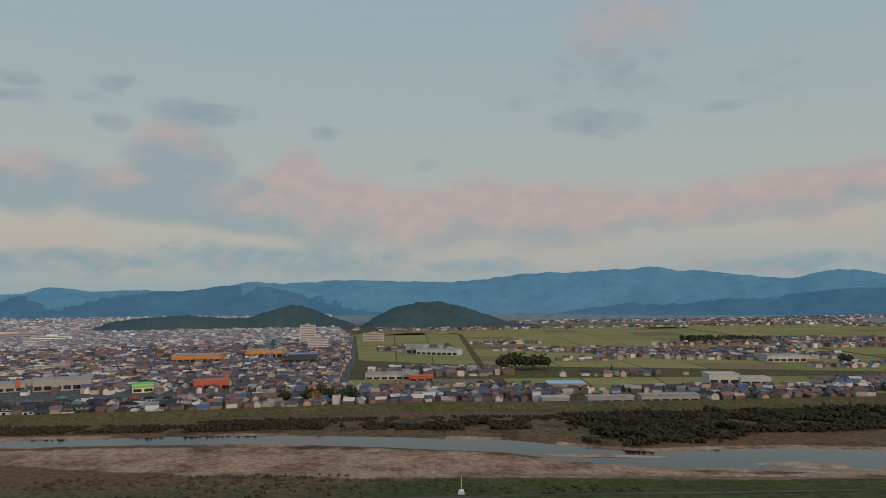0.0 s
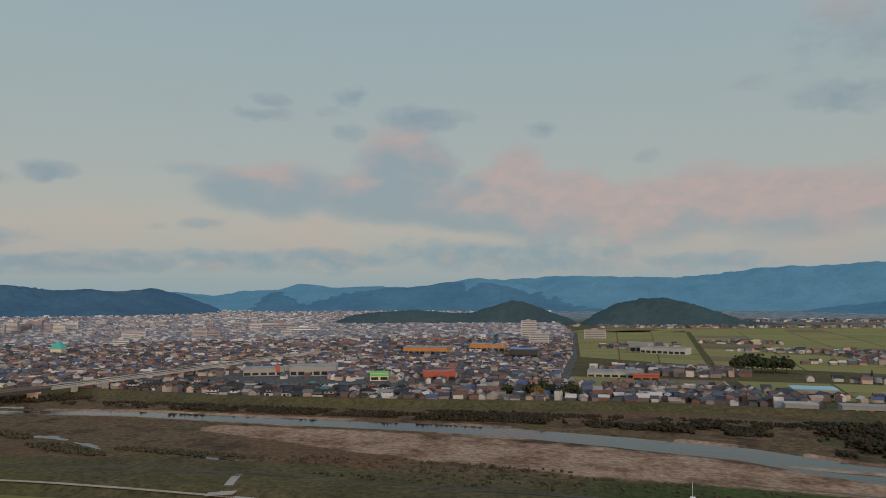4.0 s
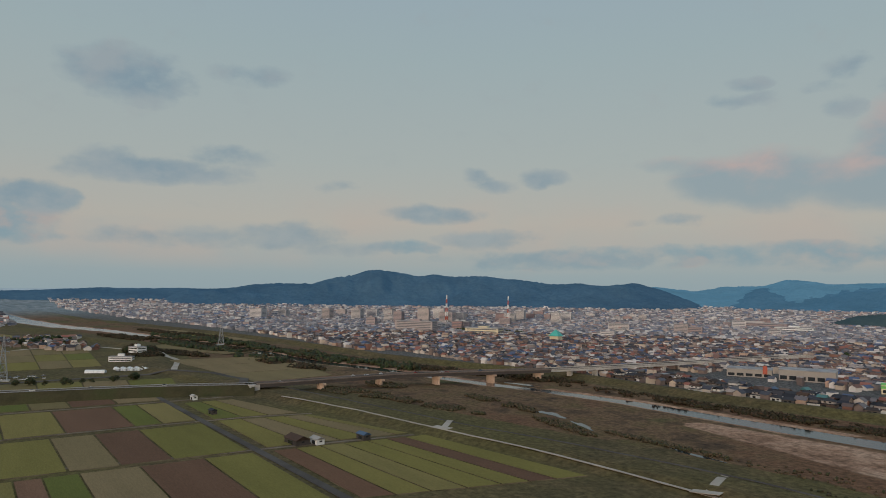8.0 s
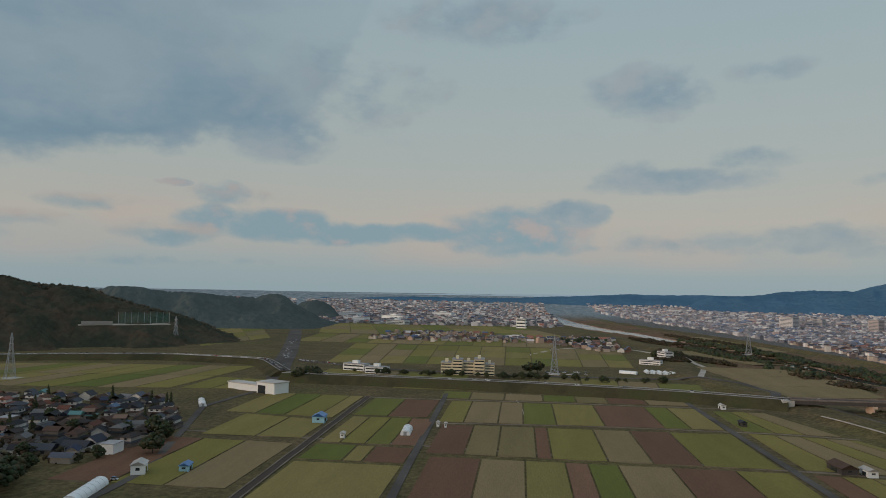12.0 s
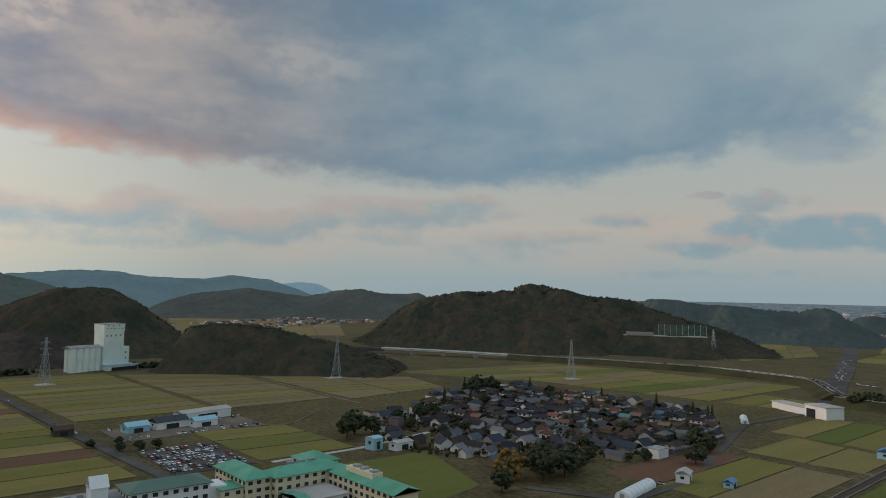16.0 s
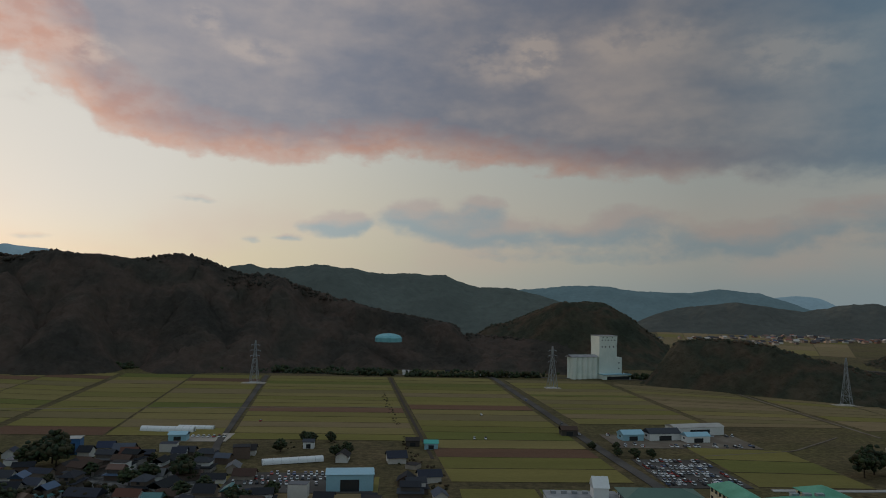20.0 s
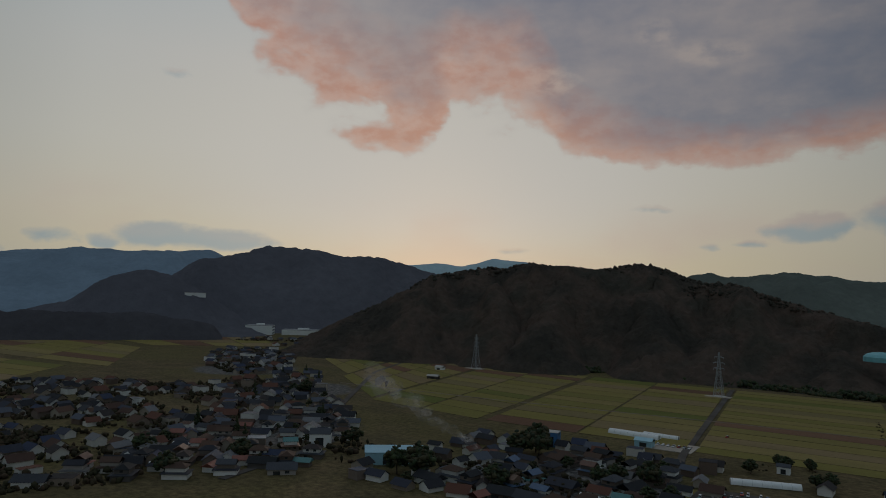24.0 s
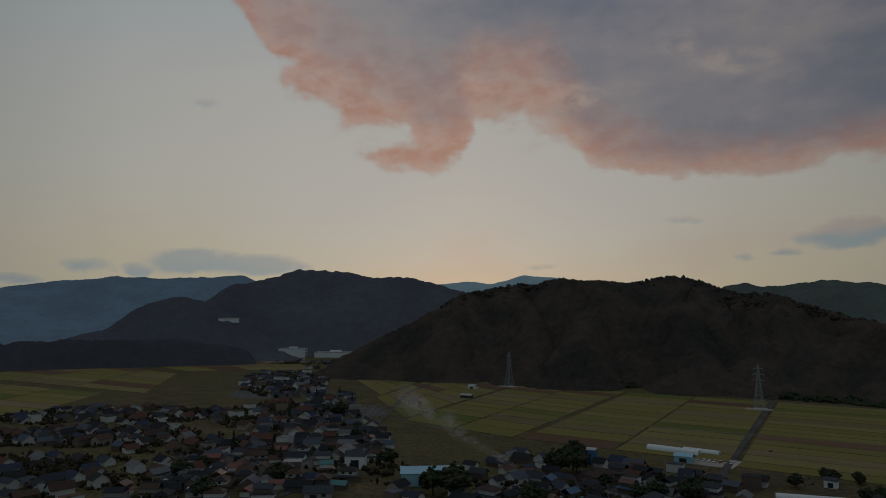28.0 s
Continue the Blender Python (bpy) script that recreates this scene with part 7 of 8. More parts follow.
white = base("school_building", -120, -321, 0, -3, label="white three-storey school block with a dark green roof", category="school")
M["dark_green"] = surface("dark_green_roof", [(0.06, 0.13, 0.10), (0.08, 0.16, 0.12)], 0.05, 0.7, 0.5, spec=0.5, stain=0.2)
wing(white, -17, 18, -9, 9, 12, "white_wall", "dark_green", 2.6, windows="ne", hipped=True)
Geo().box(24, 31, -8, 0, -0.5, 14).make("stair_tower", M["white_wall"], white)
Geo().gable(23.6, 31.4, -8.4, 0.4, 14, 18.5, 0).make("tower_roof", M["white_wall"], white)
wing(white, 18.2, 52, -14, 8, 8.5, "white_wall", "flat_roof", floors=2, flat_top=True, windows="n")
for k in range(6):
    Geo().box(22 + 5 * k, 24.5 + 5 * k, -10, -8, 9.1, 10.4).make("air_unit", M["steel"], white)
Geo().box(-26, -17.2, -6, 6, -0.5, 9).make("link_wall", M["white_wall"], white)


# ---- power pylons ----
def pylon(height=47.0):
    ob = base("power_pylon", 0, 0, 0, 0, label="slender grey lattice power pylon on a pale pad", category="pylon", group="pylons across the plain")
    levels = [(0, 4.6), (9, 3.7), (18, 2.8), (27, 1.9), (35, 1.2), (height, 0.5)]
    corners = [(1, 1), (-1, 1), (-1, -1), (1, -1)]
    for a, b in corners:
        g = Geo()
        for (z0, r0), (z1, r1) in zip(levels[:-1], levels[1:]):
            g.tube((a * r0, b * r0, z0), (a * r1, b * r1, z1), 0.26, n=4)
        g.make("leg", M["steel"], ob)
    for (z0, r0), (z1, r1) in zip(levels[:-1], levels[1:]):
        g = Geo()
        for i in range(4):
            (a, b), (c, d) = corners[i], corners[(i + 1) % 4]
            g.tube((a * r0, b * r0, z0), (c * r1, d * r1, z1), 0.14, n=4)
            g.tube((c * r0, d * r0, z0), (a * r1, b * r1, z1), 0.14, n=4)
            g.tube((a * r1, b * r1, z1), (c * r1, d * r1, z1), 0.14, n=4)
        g.make("bracing", M["steel"], ob)
    for z, w in ((30, 5.5), (36, 6.0), (42, 5.0)):
        g = Geo()
        for s in (-1, 1):
            g.tube((0, 0, z + 1.6), (s * w, 0, z), 0.18, n=4)
            g.tube((0, 0.6, z), (s * w, 0, z), 0.16, n=4)
            g.tube((0, -0.6, z), (s * w, 0, z), 0.16, n=4)
            g.tube((s * w, 0, z), (s * w, 0, z - 1.8), 0.18, n=4)
        g.make("cross_arm", M["steel"], ob)
    Geo().box(-6.5, 6.5, -6.5, 6.5, -0.4, 0.55).make("pad", M["concrete"], ob)
    return ob


first = pylon()
spots = [(-170, -792, 20), (-449, -690, 40), (-677, -529, 55), (166, -800, -5), (495, -842, -20), (-1124, -580, 60), (-1221, 377, 80), (-860, 40, 80)]
first.matrix_basis = pose(spots[0][0], spots[0][1], 0.4, 0, 0, spots[0][2])
for x, y, a in spots[1:]:
    copy_thing(first, pose(x, y, 0.4, 0, 0, a))
for x, y, w in ((166, -800, 26), (495, -842, 28), (-449, -690, 30), (-170, -792, 18), (-677, -529, 20)):
    tagged(Geo().box(x - w / 2, x + w / 2, y - 4, y + 9, -0.3, 0.62).make("paved_yard", M["path"]), "pale concrete yard round a pylon", "yard", kind="structure")

# ---- sheds, greenhouses, works ----
def tunnel(x, y, length, width, turn, label="white plastic tunnel greenhouse", name="greenhouse", group="greenhouses", mat="film_plastic", height=None):
    ob = base(name, x, y, 0.3, turn, label=label, category="greenhouse", group=group)
    h = height or width * 0.5
    n = 9
    arc = [(-width / 2 * math.cos(math.pi * i / n), h * math.sin(math.pi * i / n) ** 0.8) for i in range(n + 1)]
    vs = [(-length / 2, a, z) for a, z in arc] + [(length / 2, a, z) for a, z in arc]
    fs = [(i, i + 1, n + 2 + i, n + 1 + i) for i in range(n)]
    raw("cover", vs, fs, M[mat], ob, True)
    for s in (-1, 1):
        raw("end_wall", [(s * length / 2, a, z) for a, z in arc], [tuple(range(n + 1))], M[mat], ob)
        Geo().box(s * length / 2 - 0.08, s * length / 2 + 0.08, -width * 0.15, width * 0.15, 0, h * 0.75).make("door", M["steel"], ob)
    for k in range(int(length / 5) + 1):
        g = Geo()
        px = -length / 2 + k * 5
        for (a, z), (b, w) in zip(arc[:-1], arc[1:]):
            g.tube((px, a * 1.01, z * 1.01), (px, b * 1.01, w * 1.01), 0.06, n=3)
        g.make("hoop", M["steel"], ob)
    return ob


tunnel(-487, -79, 22, 7, 4)
tunnel(-316, -205, 34, 8, 190)
tunnel(-570, -268, 30, 6, 208)
for i in range(9):
    tunnel(-905 + i * 2.4, 158 + i * 7.2, 20, 6.4, 2, "white plastic tunnel greenhouse in a row", group="row of greenhouses by the river")
tunnel(64, -427, 36, 6, 18, "long pale tunnel greenhouse beside houses")
tunnel(167, -518, 38, 7, 176, "long pale tunnel greenhouse in the fields")
tunnel(150, -528, 26, 5, 176, "pale tunnel greenhouse in the fields")
tunnel(-890, 132, 22, 7, 60)


def shed(x, y, w, d, h, turn, mat, roof, label, name="shed", rise=None, parts=True):
    ob = base(name, x, y, 0.3, turn, label=label, category="shed")
    r = d * 0.25 if rise is None else rise
    Geo().box(-w / 2, w / 2, -d / 2, d / 2, -0.6, h).add([(sx * w / 2, -d / 2, h) for sx in (-1, 1)] + [(sx * w / 2, d / 2, h) for sx in (-1, 1)] + [(sx * w / 2, 0, h + r * 0.92) for sx in (-1, 1)], [(0, 4, 2), (1, 3, 5)]).make("wall", M[mat], ob)
    Geo().gable(-w / 2 - 0.5, w / 2 + 0.5, -d / 2 - 0.5, d / 2 + 0.5, h - 0.1, h + r, 0).make("roof", M[roof], ob)
    for s in (-1, 1):
        Geo().box(-w * 0.2, w * 0.2, s * d / 2 - 0.12, s * d / 2 + 0.12, 0, h * 0.7).make("door", M["glass"], ob)
    window_part(ob, w / 2, 0, h * 0.6, min(d * 0.4, 2.0), h * 0.3, 1)
    return ob


shed(-513, -149, 11, 9, 4.5, 4, "pale_blue", "blue_metal", "field shed with a bright blue roof")
for x, y, w, mat, roof, lab in ((-428, 183, 16, "steel_brown", "roof_tile", "long brown field shed"), (-421, 194, 9, "white_wall", "concrete", "small white field hut"), (-418, 226, 9, "steel_brown", "roof_colour", "small brown field shed"), (-513, -60, 3.5, "white_wall", "concrete", "tiny white field hut"), (-510, -54, 3, "white_wall", "concrete", "tiny white field hut"), (-462, -118, 5, "white_wall", "concrete", "small white field hut"), (-560, 168, 7, "steel_brown", "roof_tile", "small dark field shed"), (-640, 175, 7, "white_wall", "concrete", "small pale field hut"), (-690, 128, 8, "steel_brown", "roof_tile", "dark hut under the embankment")):
    shed(x, y, w, w * 0.6, 3.2, 5, mat, roof, lab, name="field_shed")
shed(-268, -366, 8, 8, 7, 10, "pale_blue", "pale_blue", "pale blue two-storey hut at the village edge", rise=0.8)
shed(-282, -356, 14, 8, 4.5, 5, "white_wall", "concrete", "low white garage at the village edge", rise=0.8)
shed(-356, -201, 10, 7, 5, 20, "white_wall", "concrete", "white hut beside the village road")
shed(-366, -180, 8, 5, 3, 10, "pale_blue", "blue_metal", "low hut under a blue sheet")
shed(26, -372, 24, 14, 8.5, 4, "pale_blue", "pale_blue", "pale blue workshop beside a car yard", name="workshop", rise=1.2)
shed(200, -446, 9, 9, 9.5, 10, "blue_metal", "concrete", "dark blue tower-like storehouse", name="storehouse", rise=0.5)
shed(150, -488, 12, 7, 4, 0, "pale_blue", "pale_blue", "low pale blue yard office")
shed(60, -468, 7, 6, 4, 0, "white_wall", "roof_tile", "small field shed with dark roof")
shed(-20, -470, 9, 7, 3.6, 0, "pale_blue", "teal_roof", "small teal-roofed field shed")
shed(-8, -478, 9, 7, 3.6, 0, "steel_brown", "roof_tile", "small dark-roofed field shed")
shed(-124, -520, 12, 9, 4.2, 0, "steel_brown", "roof_tile", "dark farm shed beside the road")
shed(255, -340, 34, 18, 7, 40, "pale_blue", "pale_blue", "long hall with a pale blue-grey roof", name="hall", rise=2.4)
shed(318, -344, 13, 11, 8, 35, "white_wall", "roof_tile", "white two-storey house at the road", name="house")
shed(520, -790, 12, 8, 3.5, 0, "white_wall", "concrete", "white hut in the fields")
shed(470, -700, 14, 7, 3.2, 10, "steel_brown", "concrete", "field shed with a pale roof")
shed(-10, -905, 20, 8, 4, 0, "white_wall", "concrete", "small white hut at the foot of the hill")
shed(-60, -905, 10, 8, 5, 0, "steel_brown", "roof_tile", "dark hut at the foot of the hill")
# yard of trade buildings by the country road
shed(-224, -530, 42, 14, 6, 12, "white_wall", "concrete", "long white trade hall beside a full car yard", name="trade_hall", rise=1.6)
shed(-190, -508, 24, 12, 5, 8, "white_wall", "roof_tile", "white trade shed beside a car yard", name="trade_hall")
shed(-166, -505, 16, 10, 4.5, 8, "pale_blue", "pale_blue", "small pale blue workshop", name="workshop")
shed(-212, -500, 18, 9, 4.5, 8, "white_wall", "pale_blue", "white open shed beside a car yard", name="workshop")
tagged(Geo().box(-250, -148, -522, -476, -0.3, 0.44).make("yard", M["earth"]), "brown gravel trade yard", "yard", kind="structure")
tagged(Geo().box(-192, -146, -442, -376, -0.3, 0.44).make("car_park", M["asphalt"]), "dark asphalt car park beside the school", "car park", kind="structure")
tagged(Geo().box(14, 92, -402, -362, -0.3, 0.44).make("car_park", M["asphalt"]), "dark asphalt yard with rows of cars", "car park", kind="structure")
tagged(Geo().box(118, 152, -512, -484, -0.3, 0.44).make("yard", M["path"]), "pale yard beside a field", "yard", kind="structure")
tagged(Geo().box(-222, -54, -352, -246, -0.3, 0.40).make("school_yard", M["earth"]), "brown earth school yard", "yard", kind="structure")

# white works by the junction
works = base("works_hall", -655, -255, 0, 63, label="long white industrial hall with an open end", category="hall")
Geo().box(-32, 12, -6, 6, -0.5, 6).make("wall", M["white_wall"], works)
Geo().box(-33, 12.2, -6.6, 6.6, 6, 6.9).make("roof", M["concrete"], works)
Geo().box(12.4, 36, -9, 9, -0.5, 10).make("high_wall", M["white_wall"], works)
Geo().box(12, 36.5, -9.6, 9.6, 10, 10.9).make("high_roof", M["concrete"], works)
Geo().box(14, 24, -9.2, -8.8, 0, 7.5).make("opening", M["glass"], works)
for x, y, w, d, h, tn, lab in ((-834, -88, 13, 18, 14, 92, "beige stepped hotel wing at the junction"), (-832, -75, 12, 19, 18, 92, "beige stepped hotel wing at the junction"), (-835, -62, 12.5, 17, 15, 92, "beige stepped hotel wing at the junction"), (-831, -49, 12, 20, 19, 92, "beige stepped hotel wing at the junction"), (-834, -37, 11, 17, 13, 92, "beige stepped hotel wing at the junction"), (-842, -200, 30, 14, 8, 70, "low white roadside restaurant"), (-822, -170, 26, 14, 7, 80, "low white roadside shop")):
    block(x, y, w, d, h, tn, max(int(h / 3.2), 2), "cream_wall" if h > 10 else "white_wall", lab, name="roadside_building", group="roadside buildings")
block(-1066, 211, 22, 14, 14, 20, 4, "white_wall", "small white block among trees by the river", name="office", group="roadside buildings")
block(-1013, 181, 30, 10, 6, 60, 2, "white_wall", "low white office by the greenhouses", name="office", group="roadside buildings")
for x, y, w in ((-1960, -350, 60), (-2100, -500, 70), (-1900, -594, 50), (-2300, -420, 80), (-2150, -200, 60), (-2500, -620, 80), (-1904, 0, 26), (-2700, -300, 80)):
    block(x, y, w, w * 0.5, 12 if w > 30 else 26, 70, 3, "white_wall", "large pale roadside store in the suburbs", name="store", group="suburban stores", bands=w < 65)

# tank dome and works below the hills
M["dome_blue"] = surface("dome_blue", [(0.16, 0.42, 0.47), (0.22, 0.50, 0.55)], 0.1, 1.0, 0.5, stain=0.15)
dome = base("storage_dome", 21, -985, 43, 0, label="pale blue domed tank on the wooded slope", category="tank")
g = Geo()
n, R = 14, 19.0
rings = [(R, -6), (R, -0.5), (R * 0.84, 2.6), (R * 0.5, 4.8), (0.5, 5.6)]
vs = [(r * math.cos(2 * math.pi * i / n), r * math.sin(2 * math.pi * i / n), z) for r, z in rings for i in range(n)]
fs = [(k * n + i, k * n + (i + 1) % n, (k + 1) * n + (i + 1) % n, (k + 1) * n + i) for k in range(4) for i in range(n)]
g.add(vs[:2 * n], fs[:n]).make("wall", M["dome_blue"], dome)
Geo().add(vs[n:], [tuple(i - n for i in f) for f in fs[n:]] + [tuple(3 * n + i for i in range(n))]).make("roof", M["dome_blue"], dome)
block(1215, -1100, 60, 40, 20, 38, 3, "white_wall", "long pale factory at the foot of the hill", name="factory", group="factory below the hill")
block(1150, -1170, 90, 40, 11, 38, 2, "white_wall", "low pale factory wing at the foot of the hill", name="factory", group="factory below the hill")
for x, y, z, w in ((1338, -906, 80, 30), (1311, -945, 80, 50), (1288, -976, 80, 44)):
    shop(x, y, w, 14, 9, 62, "white_wall", "concrete", "pale building on the far slope", name="hillside_building").location.z = z


# golf practice range on the hillside
golf = base("driving_range", -1103, -658, 33, 126, label="pale hillside terrace with tall green practice nets", category="driving range")
Geo().box(-70, 70, -7, 30, -0.8, 0).make("terrace", M["path"], golf)
Geo().add([(-96, -70, -46), (96, -70, -46), (96, 40, -46), (-96, 40, -46), (-72, -7.5, -0.8), (72, -7.5, -0.8), (72, 30, -0.8), (-72, 30, -0.8)], [(0, 1, 5, 4), (1, 2, 6, 5), (3, 0, 4, 7), (4, 5, 6, 7)]).make("bank", M["forest_floor"], golf)
Geo().box(-66, -20, -8, -3, 0, 6).make("club_house", M["hall_white"], golf)
mnet = bpy.data.materials.new("green_net")
mnet.use_nodes = True
nt = mnet.node_tree
nb = nt.nodes["Principled BSDF"]
nb.inputs["Base Color"].default_value, nb.inputs["Alpha"].default_value, nb.inputs["Roughness"].default_value = (0.10, 0.34, 0.28, 1), 0.09, 0.9
for k in range(9):
    Geo().tube((-10 + k * 10, 9, -1), (-10 + k * 10, 9, 20), 0.35, n=6).make("post", M["steel"], golf)
    if k < 8:
        Geo().box(-10 + k * 10, k * 10, 8.95, 9.05, 2, 19).make("net", mnet, golf)


# ---- cars ----
CAR_COLOURS = [(0.75, 0.75, 0.75), (0.8, 0.8, 0.8), (0.8, 0.8, 0.79), (0.55, 0.56, 0.58), (0.75, 0.76, 0.78), (0.05, 0.05, 0.055), (0.7, 0.7, 0.68), (0.03, 0.03, 0.035), (0.10, 0.14, 0.25), (0.35, 0.05, 0.04), (0.62, 0.64, 0.66), (0.2, 0.2, 0.21)]
M["car_paint"] = surface("car_paint", CAR_COLOURS, 0.5, 3.0, 0.25, by="object", spec=0.6, stain=0.05)
M["tyre"] = surface("tyre_rubber", [(0.02, 0.02, 0.02)], 0.5, 3.0, 0.9)


def car_kind(tall):
    ob = base("car", 0, 0, 0, 0, label="compact tall parked car with dark windows" if tall else "small parked saloon car with dark windows", category="car")
    L, W, h = (3.6, 1.55, 1.75) if tall else (4.4, 1.7, 1.4)
    g = Geo()
    prof = [(-L / 2, 0.3), (L / 2, 0.3), (L / 2, 0.75), (L * 0.28, 0.9), (-L / 2, 0.95)]
    g.add([(x, -W / 2, z) for x, z in prof] + [(x, W / 2, z) for x, z in prof], [(0, 1, 2, 3, 4), (9, 8, 7, 6, 5)] + [(i, i + 5, (i + 1) % 5 + 5, (i + 1) % 5) for i in range(5)])
    g.make("body", M["car_paint"], ob)
    a, b = (-L * 0.47, L * 0.33) if tall else (-L * 0.36, L * 0.2)
    Geo().add([(a, -W * 0.47, 0.9), (b, -W * 0.47, 0.9), (b, W * 0.47, 0.9), (a, W * 0.47, 0.9), (a * 0.85, -W * 0.4, h - 0.06), (b * 0.55, -W * 0.4, h - 0.06), (b * 0.55, W * 0.4, h - 0.06), (a * 0.85, W * 0.4, h - 0.06)],
              [(0, 1, 5, 4), (1, 2, 6, 5), (2, 3, 7, 6), (3, 0, 4, 7)]).make("glazing", M["glass"], ob)
    Geo().box(a * 0.87, b * 0.57, -W * 0.41, W * 0.41, h - 0.06, h).make("roof", M["car_paint"], ob)
    for x in (-L * 0.31, L * 0.31):
        Geo().tube((x, -W / 2 - 0.04, 0.3), (x, W / 2 + 0.04, 0.3), 0.3, n=8).make("wheel", M["tyre"], ob)
    return ob


CARS = [car_kind(False), car_kind(True)]
car_used = [False, False]


def park(x, y, turn, group, z=0.46):
    k = int(rng.random() < 0.4)
    m = pose(x, y, z, 0, 0, turn + rng.normal(0, 2))
    if not car_used[k]:
        car_used[k] = True
        CARS[k].matrix_basis = m
        return tagged(CARS[k], group=group)
    return tagged(copy_thing(CARS[k], m), group=group)


for r, y in enumerate((-436, -424, -418, -406, -400, -388, -382)):
    for k in range(15):
        if rng.random() < 0.72:
            park(-189 + k * 2.9 + r * 0.3, y, 90, "cars in the school car park")
for r, (x, y) in enumerate(((40, -398), (40, -388), (44, -378))):
    for k in range(15):
        if rng.random() < 0.75:
            park(x + 3.1 * k, y + rng.uniform(-0.6, 0.6), 90 + 8, "cars in the workshop yard")
for k in range(30):
    x, y = rng.uniform(-248, -150), rng.choice([-480.0, -485.0, -518.0])
    if abs(x + 190) > 14 or y > -490:
        park(x, y, 90 + rng.normal(0, 8), "cars in the trade yard")
for k in range(8):
    park(122 + 3.6 * k, -498, 90, "cars in a small yard")
hw = np.array(HIGHWAY[1:4], float)
for k in range(34):
    s = rng.random() ** 1.3
    p = hw[0] + (hw[1] - hw[0]) * s * 2 if s < 0.5 else hw[1] + (hw[2] - hw[1]) * (s * 2 - 1)
    park(p[0] + rng.choice([-1, 1]) * 1.5, p[1] + rng.choice([-5.0, 5.0, 1.6, -1.6]), 17, "cars on the highway", 0.62)
for k in range(14):
    y = rng.uniform(-250, 220)
    x = float(np.interp(y, [-255, -120, 0, 150, 236], [-735, -726, -716, -688, -655]))
    park(x + rng.choice([-2.2, 2.2]), y, 95, "cars on the embankment road", 8.22)
for k in range(8):
    y = rng.uniform(240, 550)
    park(float(np.interp(y, [236, 381, 559], [-655, -636, -594])) + rng.choice([-3, 3]), y, 80, "cars on the bridge", float(np.interp(y, [236, 381, 559], [8.6, 11.5, 11.0])) + 0.05)
jam = np.array([(-760, -262), (-880, -330), (-905, -470), (-860, -620), (-797, -744)], float)
for k in range(46):
    f = (k + rng.uniform(0.1, 0.9)) / 46 * 4
    i = min(int(f), 3)
    p = jam[i] + (jam[i + 1] - jam[i]) * (f - i)
    d = jam[i + 1] - jam[i]
    park(p[0] + 2.0, p[1], math.degrees(math.atan2(d[1], d[0])), "queue of cars before the hills", 7.25)
for k in range(16):
    t = rng.random()
    park(-930 + 67 * t + rng.choice([-2, 2]), -300 + 131 * t, 63, "cars at the junction", 0.7)
for k in range(22):
    x, y = rng.uniform(-905, -850), rng.uniform(30, 80)
    park(x, y, 90, "cars beside the roadside hotel", 0.3)
for x, y in ((-128, -560), (-122, -690), (-132, -520), (-60, -500), (-52, -500), (-68, -600), (110, -560), (-340, -205), (-410, -222), (-300, -360), (-100, -905)):
    park(x, y, 88, "cars on the country roads", 0.55)

# ---- trees and scrub ----
def tree_kind(height, spread, label, mat="leaf_dark", n=210, conical=False):
    """A tapered trunk with limbs and a crown of many clumps; stands at the origin."""
    ob = base("tree", 0, 0, 0, 0, label=label, category="tree")
    g = Geo()
    g.tube((0, 0, -0.5), (0.2, 0.1, height * 0.45), height * 0.035, height * 0.02)
    g.tube((0.2, 0.1, height * 0.45), (0, 0.2, height * 0.85), height * 0.02, height * 0.006)
    trunk = g.make("trunk", M["bark"], ob)
    limbs = 2 if conical else 5
    for i in range(limbs):
        a = i * 2.4 + rng.uniform(0, 0.6)
        h0 = height * rng.uniform(0.3, 0.45)
        Geo().tube((0.1, 0.1, h0), (math.cos(a) * spread * 0.6, math.sin(a) * spread * 0.6, h0 + height * 0.25), height * 0.014, height * 0.004, 5).make("limb", M["bark"], trunk)
    lobes = [(math.cos(k * 2.4) * spread * 0.5 * (k > 0), math.sin(k * 2.4) * spread * 0.5 * (k > 0), height * (0.74 if k == 0 else rng.uniform(0.36, 0.66)), spread * rng.uniform(0.45, 0.62)) for k in range(7)]
    pts, sz = [], []
    while len(pts) < n:
        v = rng.standard_normal(3)
        v /= np.linalg.norm(v)
        if conical:
            z = rng.uniform(0.12, 1.0)
            r = spread * (1.05 - z) * rng.uniform(0.6, 1.0)
            pts.append((v[0] * r, v[1] * r, z * height))
            sz.append(spread * rng.uniform(0.16, 0.3) * (1.2 - z * 0.7))
        else:
            x, y, z, r = lobes[rng.integers(0, 7)]
            q = rng.uniform(0.65, 1.0)
            pts.append((x + v[0] * r * q, y + v[1] * r * q, max(z + v[2] * r * q * 0.85, height * 0.08)))
            sz.append(spread * rng.uniform(0.10, 0.22))
    clumps("crown", pts, sz, M[mat], ob, 0.85)
    return ob


TREES = [tree_kind(12, 6.5, "broad dark evergreen tree"), tree_kind(9, 4.5, "rounded dark green tree"), tree_kind(15, 3.6, "tall slim dark conifer", conical=True, n=110),
         tree_kind(13, 7.0, "broad tree in yellow-brown autumn leaf", "leaf_autumn"), tree_kind(6, 3.2, "small dark garden tree", n=70)]
tree_used = [False] * len(TREES)


